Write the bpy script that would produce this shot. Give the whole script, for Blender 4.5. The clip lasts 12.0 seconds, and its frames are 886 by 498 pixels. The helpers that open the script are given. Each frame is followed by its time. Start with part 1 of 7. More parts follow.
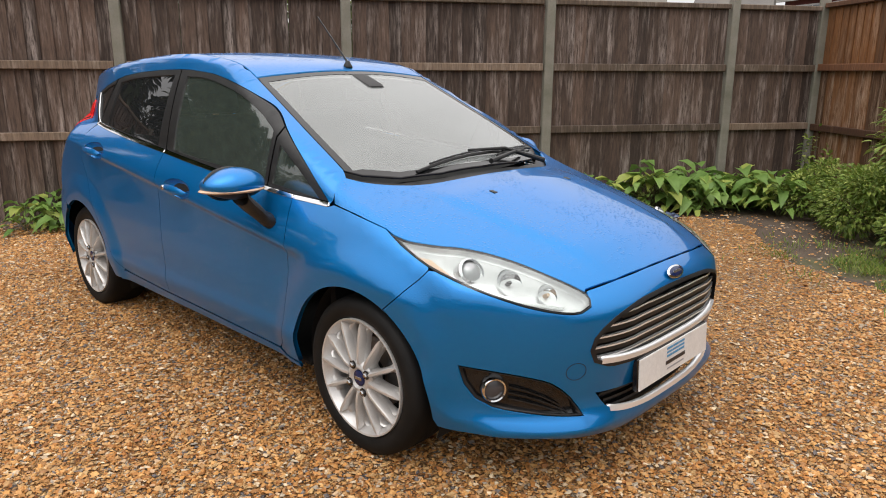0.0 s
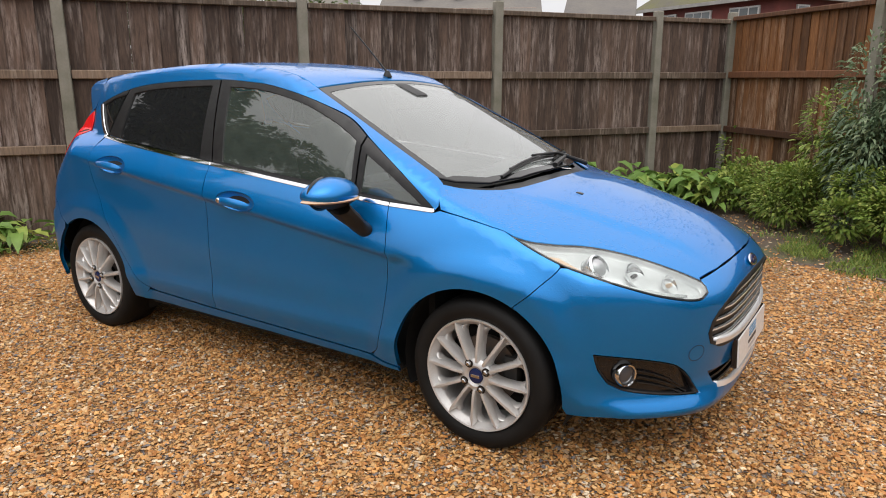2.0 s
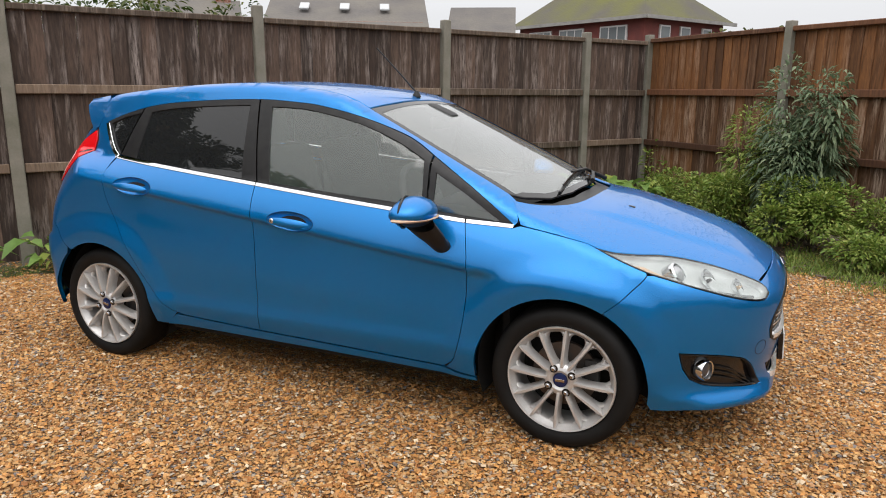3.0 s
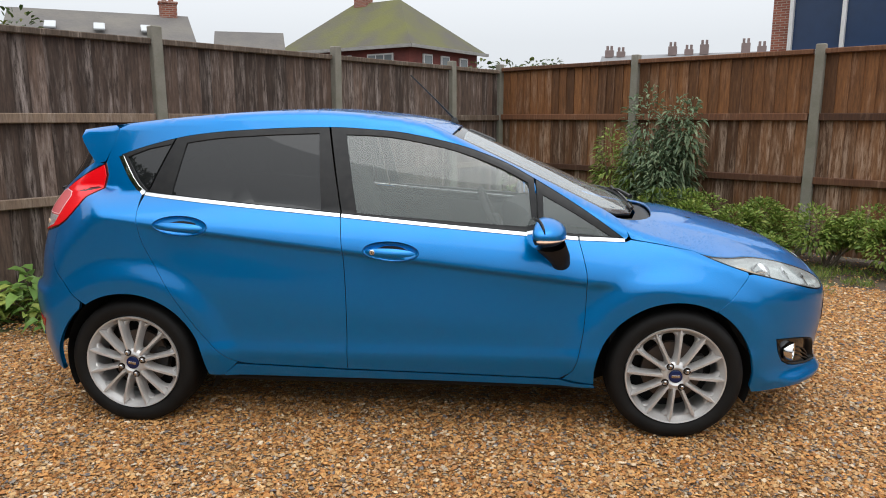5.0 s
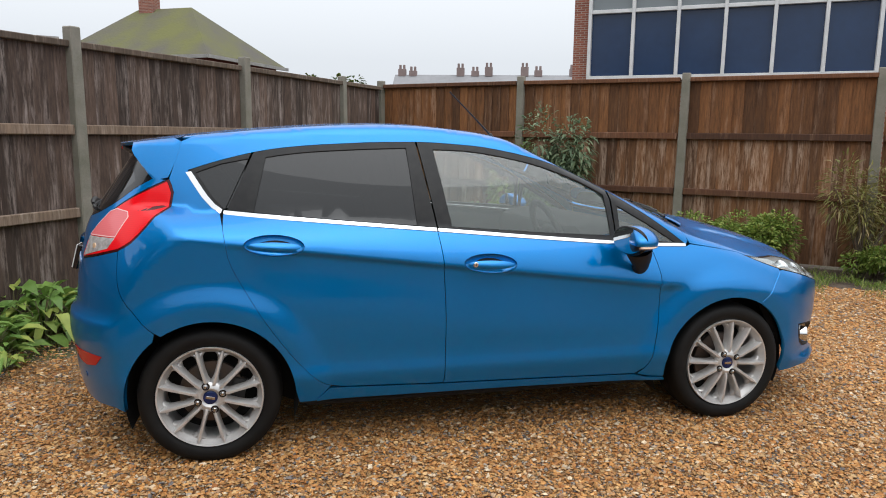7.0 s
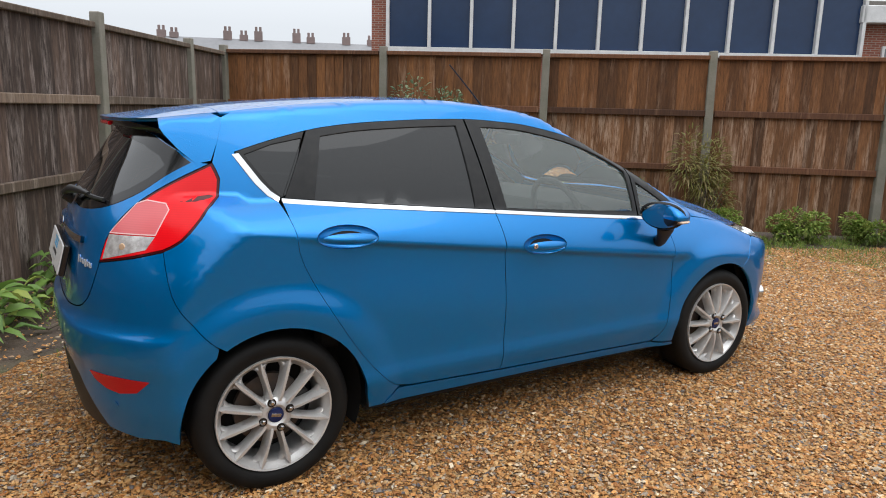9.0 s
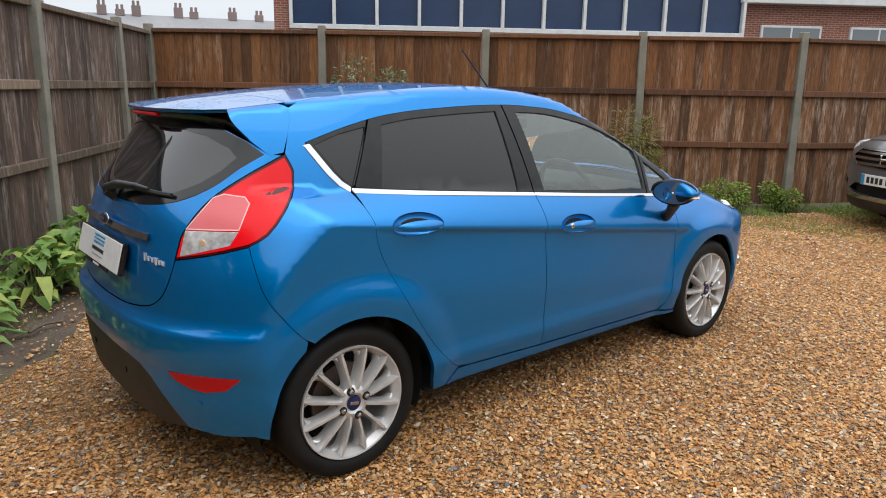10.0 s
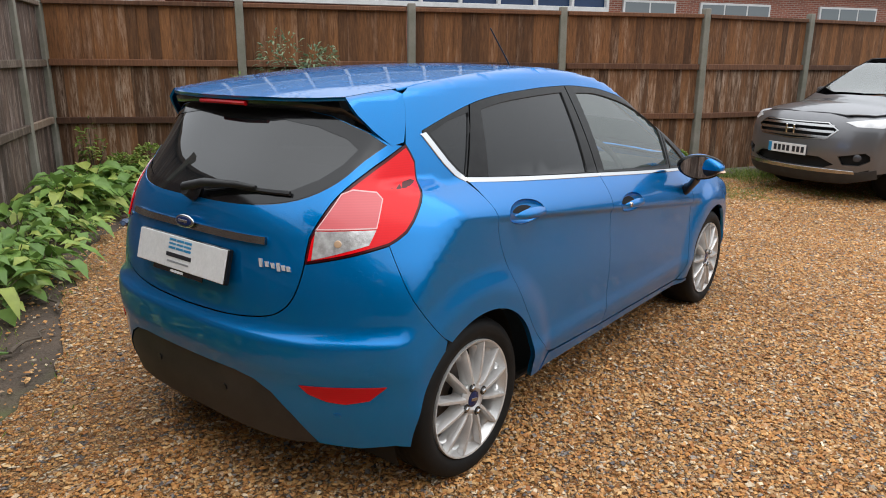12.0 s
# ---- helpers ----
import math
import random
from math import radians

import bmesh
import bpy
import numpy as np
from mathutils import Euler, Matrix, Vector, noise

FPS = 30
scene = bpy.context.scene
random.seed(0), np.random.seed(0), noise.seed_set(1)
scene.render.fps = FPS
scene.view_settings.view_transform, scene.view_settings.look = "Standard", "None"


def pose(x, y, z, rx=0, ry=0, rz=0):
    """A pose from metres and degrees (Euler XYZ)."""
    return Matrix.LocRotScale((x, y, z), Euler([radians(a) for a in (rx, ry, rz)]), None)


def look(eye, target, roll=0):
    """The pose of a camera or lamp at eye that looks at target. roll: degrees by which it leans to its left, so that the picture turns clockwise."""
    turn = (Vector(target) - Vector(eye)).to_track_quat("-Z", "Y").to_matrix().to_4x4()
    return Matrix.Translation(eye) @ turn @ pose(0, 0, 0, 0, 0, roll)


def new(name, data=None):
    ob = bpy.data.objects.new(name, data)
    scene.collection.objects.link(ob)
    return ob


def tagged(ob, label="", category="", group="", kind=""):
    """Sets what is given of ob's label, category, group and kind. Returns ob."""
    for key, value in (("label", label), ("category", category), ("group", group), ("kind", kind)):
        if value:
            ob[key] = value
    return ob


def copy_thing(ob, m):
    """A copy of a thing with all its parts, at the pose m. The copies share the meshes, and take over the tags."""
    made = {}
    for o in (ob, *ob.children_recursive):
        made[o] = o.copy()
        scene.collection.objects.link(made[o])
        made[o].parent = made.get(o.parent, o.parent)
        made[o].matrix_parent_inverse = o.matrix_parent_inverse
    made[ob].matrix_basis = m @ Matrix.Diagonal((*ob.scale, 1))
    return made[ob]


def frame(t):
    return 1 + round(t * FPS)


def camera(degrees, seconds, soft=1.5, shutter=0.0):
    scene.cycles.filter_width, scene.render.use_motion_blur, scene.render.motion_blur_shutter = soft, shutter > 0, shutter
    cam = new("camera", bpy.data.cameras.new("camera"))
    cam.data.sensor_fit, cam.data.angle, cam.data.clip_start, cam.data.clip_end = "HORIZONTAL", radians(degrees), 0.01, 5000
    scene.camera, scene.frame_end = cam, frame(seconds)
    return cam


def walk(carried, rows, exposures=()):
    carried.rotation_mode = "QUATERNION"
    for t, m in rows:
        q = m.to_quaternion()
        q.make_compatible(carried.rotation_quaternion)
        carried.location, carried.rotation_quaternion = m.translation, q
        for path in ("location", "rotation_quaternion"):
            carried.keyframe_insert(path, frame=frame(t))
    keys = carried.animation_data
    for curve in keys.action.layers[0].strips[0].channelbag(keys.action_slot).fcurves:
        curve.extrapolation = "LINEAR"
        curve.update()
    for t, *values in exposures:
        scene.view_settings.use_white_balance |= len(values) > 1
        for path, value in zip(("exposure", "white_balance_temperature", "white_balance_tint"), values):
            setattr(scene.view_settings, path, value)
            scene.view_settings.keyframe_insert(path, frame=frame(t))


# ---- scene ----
cam = camera(64.3, 12.0, soft=1.0)
PATH = [
    (0, (3.096, -2.296, 1.376), (1.756, -0.894, 0.887), 0.2),
    (0.5, (3.094, -2.294, 1.378), (1.779, -0.867, 0.895), 0.2),
    (1, (2.998, -2.437, 1.382), (1.735, -0.961, 0.903), 0.2),
    (1.5, (2.801, -2.704, 1.402), (1.615, -1.165, 0.927), 0.1),
    (2, (2.503, -2.923, 1.386), (1.431, -1.302, 0.916), 0.0),
    (2.5, (2.206, -3.186, 1.403), (1.268, -1.48, 0.944), 0.2),
    (3, (1.866, -3.409, 1.425), (1.087, -1.62, 0.988), 0.4),
    (3.2, (1.713, -3.443, 1.411), (0.998, -1.625, 0.981), 0.5),
    (4.8, (0.568, -3.799, 1.428), (0.362, -1.844, 1.055), 0.1),
    (5, (0.431, -3.828, 1.425), (0.289, -1.867, 1.058), -0.0),
    (5.5, (0.074, -3.924, 1.423), (0.082, -1.957, 1.062), -0.3),
    (6, (-0.262, -3.853, 1.413), (-0.092, -1.891, 1.064), -0.1),
    (6.5, (-0.562, -3.816, 1.424), (-0.246, -1.869, 1.092), 0.4),
    (6.7, (-0.708, -3.832, 1.417), (-0.346, -1.892, 1.091), 0.5),
    (8.3, (-1.677, -3.474, 1.432), (-0.837, -1.693, 1.083), 1.4),
    (8.5, (-1.765, -3.426, 1.447), (-0.874, -1.672, 1.086), 1.4),
    (9, (-2.009, -3.189, 1.429), (-0.981, -1.52, 1.035), 1.4),
    (9.5, (-2.259, -3.027, 1.443), (-1.11, -1.444, 1.025), 1.2),
    (10, (-2.575, -2.868, 1.457), (-1.315, -1.381, 1.007), 0.9),
    (10.5, (-2.762, -2.643, 1.433), (-1.426, -1.235, 0.954), 0.3),
    (11, (-2.937, -2.43, 1.451), (-1.519, -1.113, 0.949), 0.5),
    (11.5, (-3.125, -2.236, 1.472), (-1.646, -0.99, 0.961), 0.6),
    (12, (-3.146, -2.152, 1.482), (-1.63, -0.954, 0.966), 0.5),
]
EXPOSURES = [(0.0, 0.58, 6600, 12), (2.0, 0.58, 6550, 12), (3.2, 0.53, 6450, 11), (4.8, 0.50, 6250, 9), (6.0, 0.50, 6150, 9), (9.0, 0.54, 6150, 9), (10.5, 0.62, 6150, 9), (12.0, 0.62, 6150, 9)]
walk(cam, [(t, look(eye, target, roll)) for t, eye, target, roll in PATH], EXPOSURES)

# ---- light ----
world = bpy.data.worlds.new("overcast_sky")
scene.world = world
world.use_nodes = True
wn = world.node_tree
wn.nodes.clear()
SUN_EL, SUN_AZ = radians(68), radians(285)
sky = wn.nodes.new("ShaderNodeTexSky")
sky.sky_type = "NISHITA"
sky.sun_disc = False
sky.sun_elevation = SUN_EL
sky.sun_rotation = radians(90) - SUN_AZ
sky.air_density, sky.dust_density, sky.ozone_density = 1.0, 6.0, 1.0
grey = wn.nodes.new("ShaderNodeHueSaturation")
grey.inputs["Saturation"].default_value = 0.12
even = wn.nodes.new("ShaderNodeMix")
even.data_type = "RGBA"
even.inputs["Factor"].default_value = 0.8
tc = wn.nodes.new("ShaderNodeTexCoord")
xyz = wn.nodes.new("ShaderNodeSeparateXYZ")
high = wn.nodes.new("ShaderNodeMapRange")
high.inputs["From Min"].default_value, high.inputs["From Max"].default_value = 0.1, 0.9
cloud = wn.nodes.new("ShaderNodeMix")
cloud.data_type = "RGBA"
cloud.inputs["A"].default_value, cloud.inputs["B"].default_value = (6.3, 6.4, 6.5, 1), (15.6, 15.4, 15.1, 1)
wn.links.new(tc.outputs["Generated"], xyz.inputs[0])
wn.links.new(xyz.outputs["Z"], high.inputs["Value"])
wn.links.new(high.outputs[0], cloud.inputs["Factor"])
wn.links.new(cloud.outputs["Result"], even.inputs["B"])
back = wn.nodes.new("ShaderNodeBackground")
back.inputs["Strength"].default_value = 0.105
wout = wn.nodes.new("ShaderNodeOutputWorld")
wn.links.new(sky.outputs[0], grey.inputs["Color"])
wn.links.new(grey.outputs[0], even.inputs["A"])
wn.links.new(even.outputs["Result"], back.inputs["Color"])
wn.links.new(back.outputs[0], wout.inputs["Surface"])

sun = new("sun", bpy.data.lights.new("sun", "SUN"))
sun.data.energy, sun.data.angle, sun.data.color = 0.6, radians(60), (1.0, 0.97, 0.93)
sun.matrix_world = look((math.cos(SUN_AZ) * math.cos(SUN_EL) * 20, math.sin(SUN_AZ) * math.cos(SUN_EL) * 20, math.sin(SUN_EL) * 20), (0, 0, 0))

# ---- materials ----
def material(name, colour, rough=0.5, metal=0.0, **more):
    m = bpy.data.materials.new(name)
    m.use_nodes = True
    b = m.node_tree.nodes["Principled BSDF"]
    b.inputs["Base Color"].default_value = (*colour, 1)
    b.inputs["Roughness"].default_value = rough
    b.inputs["Metallic"].default_value = metal
    for key, value in more.items():
        b.inputs[key.replace("_", " ").title().replace("Ior", "IOR")].default_value = value
    return m


def node(m, kind, **settings):
    n = m.node_tree.nodes.new("ShaderNode" + kind)
    for key, value in settings.items():
        n.inputs[key.replace("_", " ").title()].default_value = value
    return n


def link(m, a, b):
    m.node_tree.links.new(a, b)


def bsdf(m):
    return m.node_tree.nodes["Principled BSDF"]


def ramp(m, source, *stops):
    r = m.node_tree.nodes.new("ShaderNodeValToRGB")
    e = r.color_ramp.elements
    while len(e) < len(stops):
        e.new(0.5)
    for el, (pos, col) in zip(e, stops):
        el.position, el.color = pos, (*col, 1)
    link(m, source, r.inputs["Fac"])
    return r.outputs["Color"]


def coords(m, scale=(1, 1, 1), kind="Object"):
    tc = m.node_tree.nodes.new("ShaderNodeTexCoord")
    mp = m.node_tree.nodes.new("ShaderNodeMapping")
    mp.inputs["Scale"].default_value = scale
    link(m, tc.outputs[kind], mp.inputs["Vector"])
    return mp.outputs["Vector"]


def noise_tex(m, vec, scale, detail=4.0, rough=0.55):
    n = node(m, "TexNoise", scale=scale, detail=detail, roughness=rough)
    link(m, vec, n.inputs["Vector"])
    return n.outputs["Fac"]


def mixcol(m, fac, a, b, mode="MIX"):
    n = m.node_tree.nodes.new("ShaderNodeMix")
    n.data_type, n.blend_type = "RGBA", mode
    for s, v in (("Factor", fac), ("A", a), ("B", b)):
        if isinstance(v, (int, float)):
            n.inputs[s].default_value = v
        elif isinstance(v, tuple):
            n.inputs[s].default_value = (*v, 1)
        else:
            link(m, v, n.inputs[s])
    return n.outputs["Result"]


def bump(m, height, strength=0.3, distance=0.01, into=None):
    n = node(m, "Bump", strength=strength, distance=distance)
    link(m, height, n.inputs["Height"])
    if into:
        link(m, into, n.inputs["Normal"])
    return n.outputs["Normal"]


def varied(name, a, b, rough=0.6, scale=8.0, relief=0.2, fine=60.0, dist=0.004, metal=0.0, stretch=(1, 1, 1)):
    """Two colours mixed at two scales with a fine relief."""
    m = material(name, a, rough, metal)
    v = coords(m, stretch)
    big, small = noise_tex(m, v, scale), noise_tex(m, v, fine, 6)
    c = mixcol(m, ramp(m, big, (0.35, (0, 0, 0)), (0.65, (1, 1, 1))), a, b)
    c = mixcol(m, 0.35, c, mixcol(m, small, (0.25, 0.25, 0.25), (1, 1, 1)), "MULTIPLY")
    link(m, c, bsdf(m).inputs["Base Color"])
    link(m, bump(m, small, relief, dist), bsdf(m).inputs["Normal"])
    return m


def paint_material(name, colour, beads, size):
    """Metallic car paint under clear lacquer, with a fine flake and standing rain drops of about the given number to the metre."""
    m = material(name, colour, 0.32, 0.62, coat_weight=0.9, coat_roughness=0.015, coat_ior=1.45, specular_ior_level=0.2, specular_tint=(*[0.3 + 0.7 * c / max(colour) for c in colour], 1))
    v = coords(m)
    flake = node(m, "TexVoronoi", scale=2600.0)
    link(m, v, flake.inputs["Vector"])
    c = mixcol(m, 0.30, colour, mixcol(m, flake.outputs["Distance"], (0.6, 0.6, 0.6), (1.5, 1.5, 1.5)), "MULTIPLY")
    grime = noise_tex(m, v, 3.0, 6)
    c = mixcol(m, ramp(m, grime, (0.5, (0, 0, 0)), (0.8, (0.05, 0.05, 0.05))), c, (0.10, 0.16, 0.22))
    link(m, c, bsdf(m).inputs["Base Color"])
    drops = node(m, "TexVoronoi", scale=size, randomness=1.0)
    link(m, v, drops.inputs["Vector"])
    lens = ramp(m, drops.outputs["Distance"], (0.0, (1, 1, 1)), (0.25, (0.75, 0.75, 0.75)), (0.42, (0, 0, 0)))
    where = ramp(m, noise_tex(m, v, 5.0, 3), (0.40, (0, 0, 0)), (0.60, (1, 1, 1)))
    pick = ramp(m, drops.outputs["Color"], (0.42, (0, 0, 0)), (0.5, (1, 1, 1)))
    h = mixcol(m, 1.0, mixcol(m, 1.0, lens, pick, "MULTIPLY"), where, "MULTIPLY")
    link(m, bump(m, h, beads, 0.25 / size), bsdf(m).inputs["Coat Normal"])
    link(m, bump(m, h, beads * 0.5, 0.25 / size), bsdf(m).inputs["Normal"])
    rr = mixcol(m, noise_tex(m, v, 2.2, 5), (0.01, 0.01, 0.01), (0.05, 0.05, 0.05))
    link(m, rr, bsdf(m).inputs["Coat Roughness"])
    return m


BLUE = (0.001, 0.168, 0.47)
PAINT = paint_material("blue_metallic_paint", BLUE, 0.28, 160.0)
WET = paint_material("blue_metallic_paint_wet", BLUE, 1.0, 95.0)
BLACK = varied("black_plastic", (0.012, 0.012, 0.013), (0.022, 0.022, 0.022), 0.42, 20, 0.15, 400, 0.001)
GLOSS = material("gloss_black", (0.008, 0.008, 0.009), 0.12)
# near-black colour that stands in for the shade inside cavities
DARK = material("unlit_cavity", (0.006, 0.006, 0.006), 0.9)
GREYPLASTIC = varied("grained_bumper_plastic", (0.020, 0.018, 0.017), (0.032, 0.028, 0.025), 0.6, 12, 0.3, 500, 0.001)
CHROME = material("chrome", (0.66, 0.67, 0.68), 0.07, 1.0)
BRIGHT = material("bright_trim", (0.80, 0.81, 0.82), 0.22, 0.5)
SATIN = material("satin_chrome", (0.45, 0.45, 0.45), 0.22, 1.0)
ALLOY = varied("silver_alloy", (0.68, 0.67, 0.655), (0.60, 0.59, 0.58), 0.30, 14, 0.03, 300, 0.001, 0.45)
RUBBER = varied("tyre_rubber", (0.004, 0.004, 0.004), (0.008, 0.0078, 0.0075), 0.66, 10, 0.3, 260, 0.002)
bsdf(RUBBER).inputs["Specular IOR Level"].default_value = 0.25
bsdf(BLACK).inputs["Specular IOR Level"].default_value = 0.3
WHITE = varied("white_plastic_plate", (0.80, 0.79, 0.78), (0.74, 0.73, 0.72), 0.25, 6, 0.02, 90, 0.001)
INK = material("dark_print", (0.02, 0.02, 0.025), 0.4)
INKBLUE = material("blue_print", (0.03, 0.22, 0.42), 0.4)
BADGE = material("navy_enamel", (0.006, 0.016, 0.07), 0.15)
SEAT = varied("grey_seat_cloth", (0.025, 0.025, 0.027), (0.045, 0.045, 0.047), 0.9, 18, 0.3, 500, 0.002)
TRIMGREY = varied("soft_dash_plastic", (0.03, 0.03, 0.032), (0.05, 0.05, 0.05), 0.7, 15, 0.25, 500, 0.001)
HEADLINE = varied("grey_headlining", (0.45, 0.44, 0.42), (0.38, 0.37, 0.36), 0.9, 12, 0.2, 400, 0.001)


def glass_material(name, tint, see, rough=0.0, ior=1.5):
    """A thin pane: mirror gloss over a tinted see-through sheet."""
    m = bpy.data.materials.new(name)
    m.use_nodes = True
    t = m.node_tree
    t.nodes.clear()
    clear = node(m, "BsdfTransparent")
    clear.inputs["Color"].default_value = (*[c * see for c in tint], 1)
    gloss = node(m, "BsdfGlossy")
    gloss.inputs["Color"].default_value = (1, 1, 1, 1)
    gloss.inputs["Roughness"].default_value = rough
    fres = node(m, "Fresnel")
    fres.inputs["IOR"].default_value = ior
    mix = t.nodes.new("ShaderNodeMixShader")
    out = t.nodes.new("ShaderNodeOutputMaterial")
    link(m, fres.outputs[0], mix.inputs[0])
    link(m, clear.outputs[0], mix.inputs[1])
    link(m, gloss.outputs[0], mix.inputs[2])
    link(m, mix.outputs[0], out.inputs["Surface"])
    return m


def sheen_glass(name, colour, cover, see, ior=1.5):
    """A pane with a thin even pale film, part cloudy and part clear: reflections painted as diffuse colour."""
    m = glass_material(name, (0.95, 1.0, 0.98), see, 0.0, ior)
    t = m.node_tree
    first = next(n for n in t.nodes if n.type == "MIX_SHADER")
    sheen = node(m, "BsdfDiffuse")
    sheen.inputs["Color"].default_value = (*colour, 1)
    mix = t.nodes.new("ShaderNodeMixShader")
    v = coords(m)
    amount = ramp(m, noise_tex(m, v, 2.0, 3), (0.3, (cover * 0.8,) * 3), (0.7, (cover,) * 3))
    out = next(n for n in t.nodes if n.type == "OUTPUT_MATERIAL")
    clear = next(n for n in t.nodes if n.type == "BSDF_TRANSPARENT")
    link(m, amount, mix.inputs[0])
    link(m, clear.outputs[0], mix.inputs[1])
    link(m, sheen.outputs[0], mix.inputs[2])
    link(m, mix.outputs[0], first.inputs[1])
    return m


# the pale diffuse share of each pane paints reflected sky into its colour
GLASS = sheen_glass("clear_side_glass", (0.50, 0.66, 0.57), 0.07, 0.92, 1.85)
SCREEN = sheen_glass("sheen_windscreen", (0.66, 0.70, 0.69), 0.28, 0.75)
TINT = sheen_glass("privacy_glass", (0.40, 0.43, 0.46), 0.035, 0.012, 1.5)
REARTINT = sheen_glass("rear_privacy_glass", (0.40, 0.43, 0.46), 0.035, 0.010, 1.7)
LENS = sheen_glass("clear_lamp_lens", (0.9, 0.9, 0.9), 0.04, 0.97)
REFLECT = varied("lamp_reflector", (0.86, 0.86, 0.87), (0.68, 0.68, 0.69), 0.24, 12, 0.1, 60, 0.002, 0.3)
AMBER = material("amber_lens", (0.58, 0.40, 0.26), 0.2)
MIRROR = material("mirror_glass", (0.75, 0.77, 0.78), 0.02, 1.0)


def lamp_red(name, colour):
    m = material(name, colour, 0.22, 0.0, coat_weight=0.2, coat_roughness=0.02, specular_ior_level=0.2)
    v = coords(m, (1, 1, 1))
    wv = node(m, "TexWave", scale=42.0, distortion=0.0)
    wv.bands_direction = "Z"
    link(m, v, wv.inputs["Vector"])
    c = mixcol(m, 0.10, colour, mixcol(m, wv.outputs["Fac"], (0.5, 0.5, 0.5), (1, 1, 1)), "MULTIPLY")
    link(m, c, bsdf(m).inputs["Base Color"])
    return m


RED = lamp_red("red_lamp_lens", (0.74, 0.003, 0.008))
PINK = lamp_red("pale_red_lamp_lens", (0.66, 0.15, 0.16))
REDREFLECT = lamp_red("red_reflector", (0.45, 0.003, 0.008))

# ---- mesh helpers ----
from mathutils.geometry import delaunay_2d_cdt


def mesh_object(name, verts, faces, mat, parent=None, label="", normals=None, smooth=True):
    me = bpy.data.meshes.new(name)
    me.from_pydata([tuple(map(float, v)) for v in verts], [], [tuple(map(int, f)) for f in faces])
    me.materials.append(mat)
    if smooth:
        me.polygons.foreach_set("use_smooth", [True] * len(me.polygons))
    if normals is not None:
        me.normals_split_custom_set_from_vertices([tuple(map(float, n)) for n in normals])
    me.update()
    ob = new(name, me)
    if parent:
        ob.parent = parent
    if label:
        tagged(ob, label)
    return ob


def part(name, bm, mat, parent=None, label="", smooth=False, m=None):
    if m is not None:
        bm.transform(m)
    bmesh.ops.recalc_face_normals(bm, faces=bm.faces)
    me = bpy.data.meshes.new(name)
    bm.to_mesh(me)
    bm.free()
    me.materials.append(mat)
    if smooth:
        me.polygons.foreach_set("use_smooth", [True] * len(me.polygons))
        me.set_sharp_from_angle(angle=radians(38))
    ob = new(name, me)
    if parent:
        ob.parent = parent
    if label:
        tagged(ob, label)
    return ob


def box(sx, sy, sz, at=(0, 0, 0), bevel=0.0, seg=2):
    bm = bmesh.new()
    bmesh.ops.create_cube(bm, size=1, matrix=Matrix.Diagonal((sx, sy, sz, 1)))
    if bevel:
        bmesh.ops.bevel(bm, geom=bm.edges[:], offset=bevel, segments=seg, affect="EDGES", profile=0.6)
    bmesh.ops.translate(bm, verts=bm.verts, vec=at)
    return bm


def join(*bms):
    out = bms[0]
    for other in bms[1:]:
        me = bpy.data.meshes.new("tmp")
        other.to_mesh(me)
        other.free()
        out.from_mesh(me)
        bpy.data.meshes.remove(me)
    return out


def lathe(profile, n=48, axis="y", a0=0.0, a1=2 * math.pi):
    """Turns a profile of (radius, along) points round the y axis."""
    bm = bmesh.new()
    full = abs(a1 - a0 - 2 * math.pi) < 1e-6
    rings = []
    for i in range(n if full else n + 1):
        a = a0 + (a1 - a0) * i / n
        rings.append([bm.verts.new((r * math.cos(a), h, r * math.sin(a))) for r, h in profile])
    for i in range(n):
        p, q = rings[i], rings[(i + 1) % len(rings)]
        for j in range(len(profile) - 1):
            try:
                bm.faces.new((p[j], p[j + 1], q[j + 1], q[j]))
            except ValueError:
                pass
    bmesh.ops.remove_doubles(bm, verts=bm.verts, dist=1e-6)
    return bm


def tube(points, radius, n=8):
    """A round bar along points; radius is a number or one for each point."""
    pts = [Vector(p) for p in points]
    rs = radius if isinstance(radius, (list, tuple)) else [radius] * len(pts)
    bm = bmesh.new()
    rings = []
    for i, p in enumerate(pts):
        d = (pts[min(i + 1, len(pts) - 1)] - pts[max(i - 1, 0)]).normalized()
        q = d.to_track_quat("Z", "Y").to_matrix()
        rings.append([bm.verts.new(p + q @ Vector((math.cos(2 * math.pi * k / n) * rs[i], math.sin(2 * math.pi * k / n) * rs[i], 0))) for k in range(n)])
    for a, b in zip(rings, rings[1:]):
        for k in range(n):
            bm.faces.new((a[k], a[(k + 1) % n], b[(k + 1) % n], b[k]))
    bm.faces.new(rings[0])
    bm.faces.new(rings[-1])
    return bm


# ---- body shape of the hatchback: one implicit surface, x ahead, y left, z up ----
def tab(v, *pts):
    p = np.array(pts, float)
    xs, ys = p[:, 0], p[:, 1]
    m = np.empty(len(xs))
    d = np.diff(ys) / np.diff(xs)
    m[1:-1] = (d[1:] + d[:-1]) / 2
    m[0], m[-1] = d[0], d[-1]
    v = np.clip(v, xs[0], xs[-1])
    i = np.clip(np.searchsorted(xs, v) - 1, 0, len(xs) - 2)
    h = xs[i + 1] - xs[i]
    t = (v - xs[i]) / h
    return ((2 * t**3 - 3 * t**2 + 1) * ys[i] + (t**3 - 2 * t**2 + t) * h * m[i]
            + (3 * t**2 - 2 * t**3) * ys[i + 1] + (t**3 - t**2) * h * m[i + 1])


def step(v, a, b):
    t = np.clip((v - a) / (b - a), 0, 1)
    return t * t * (3 - 2 * t)


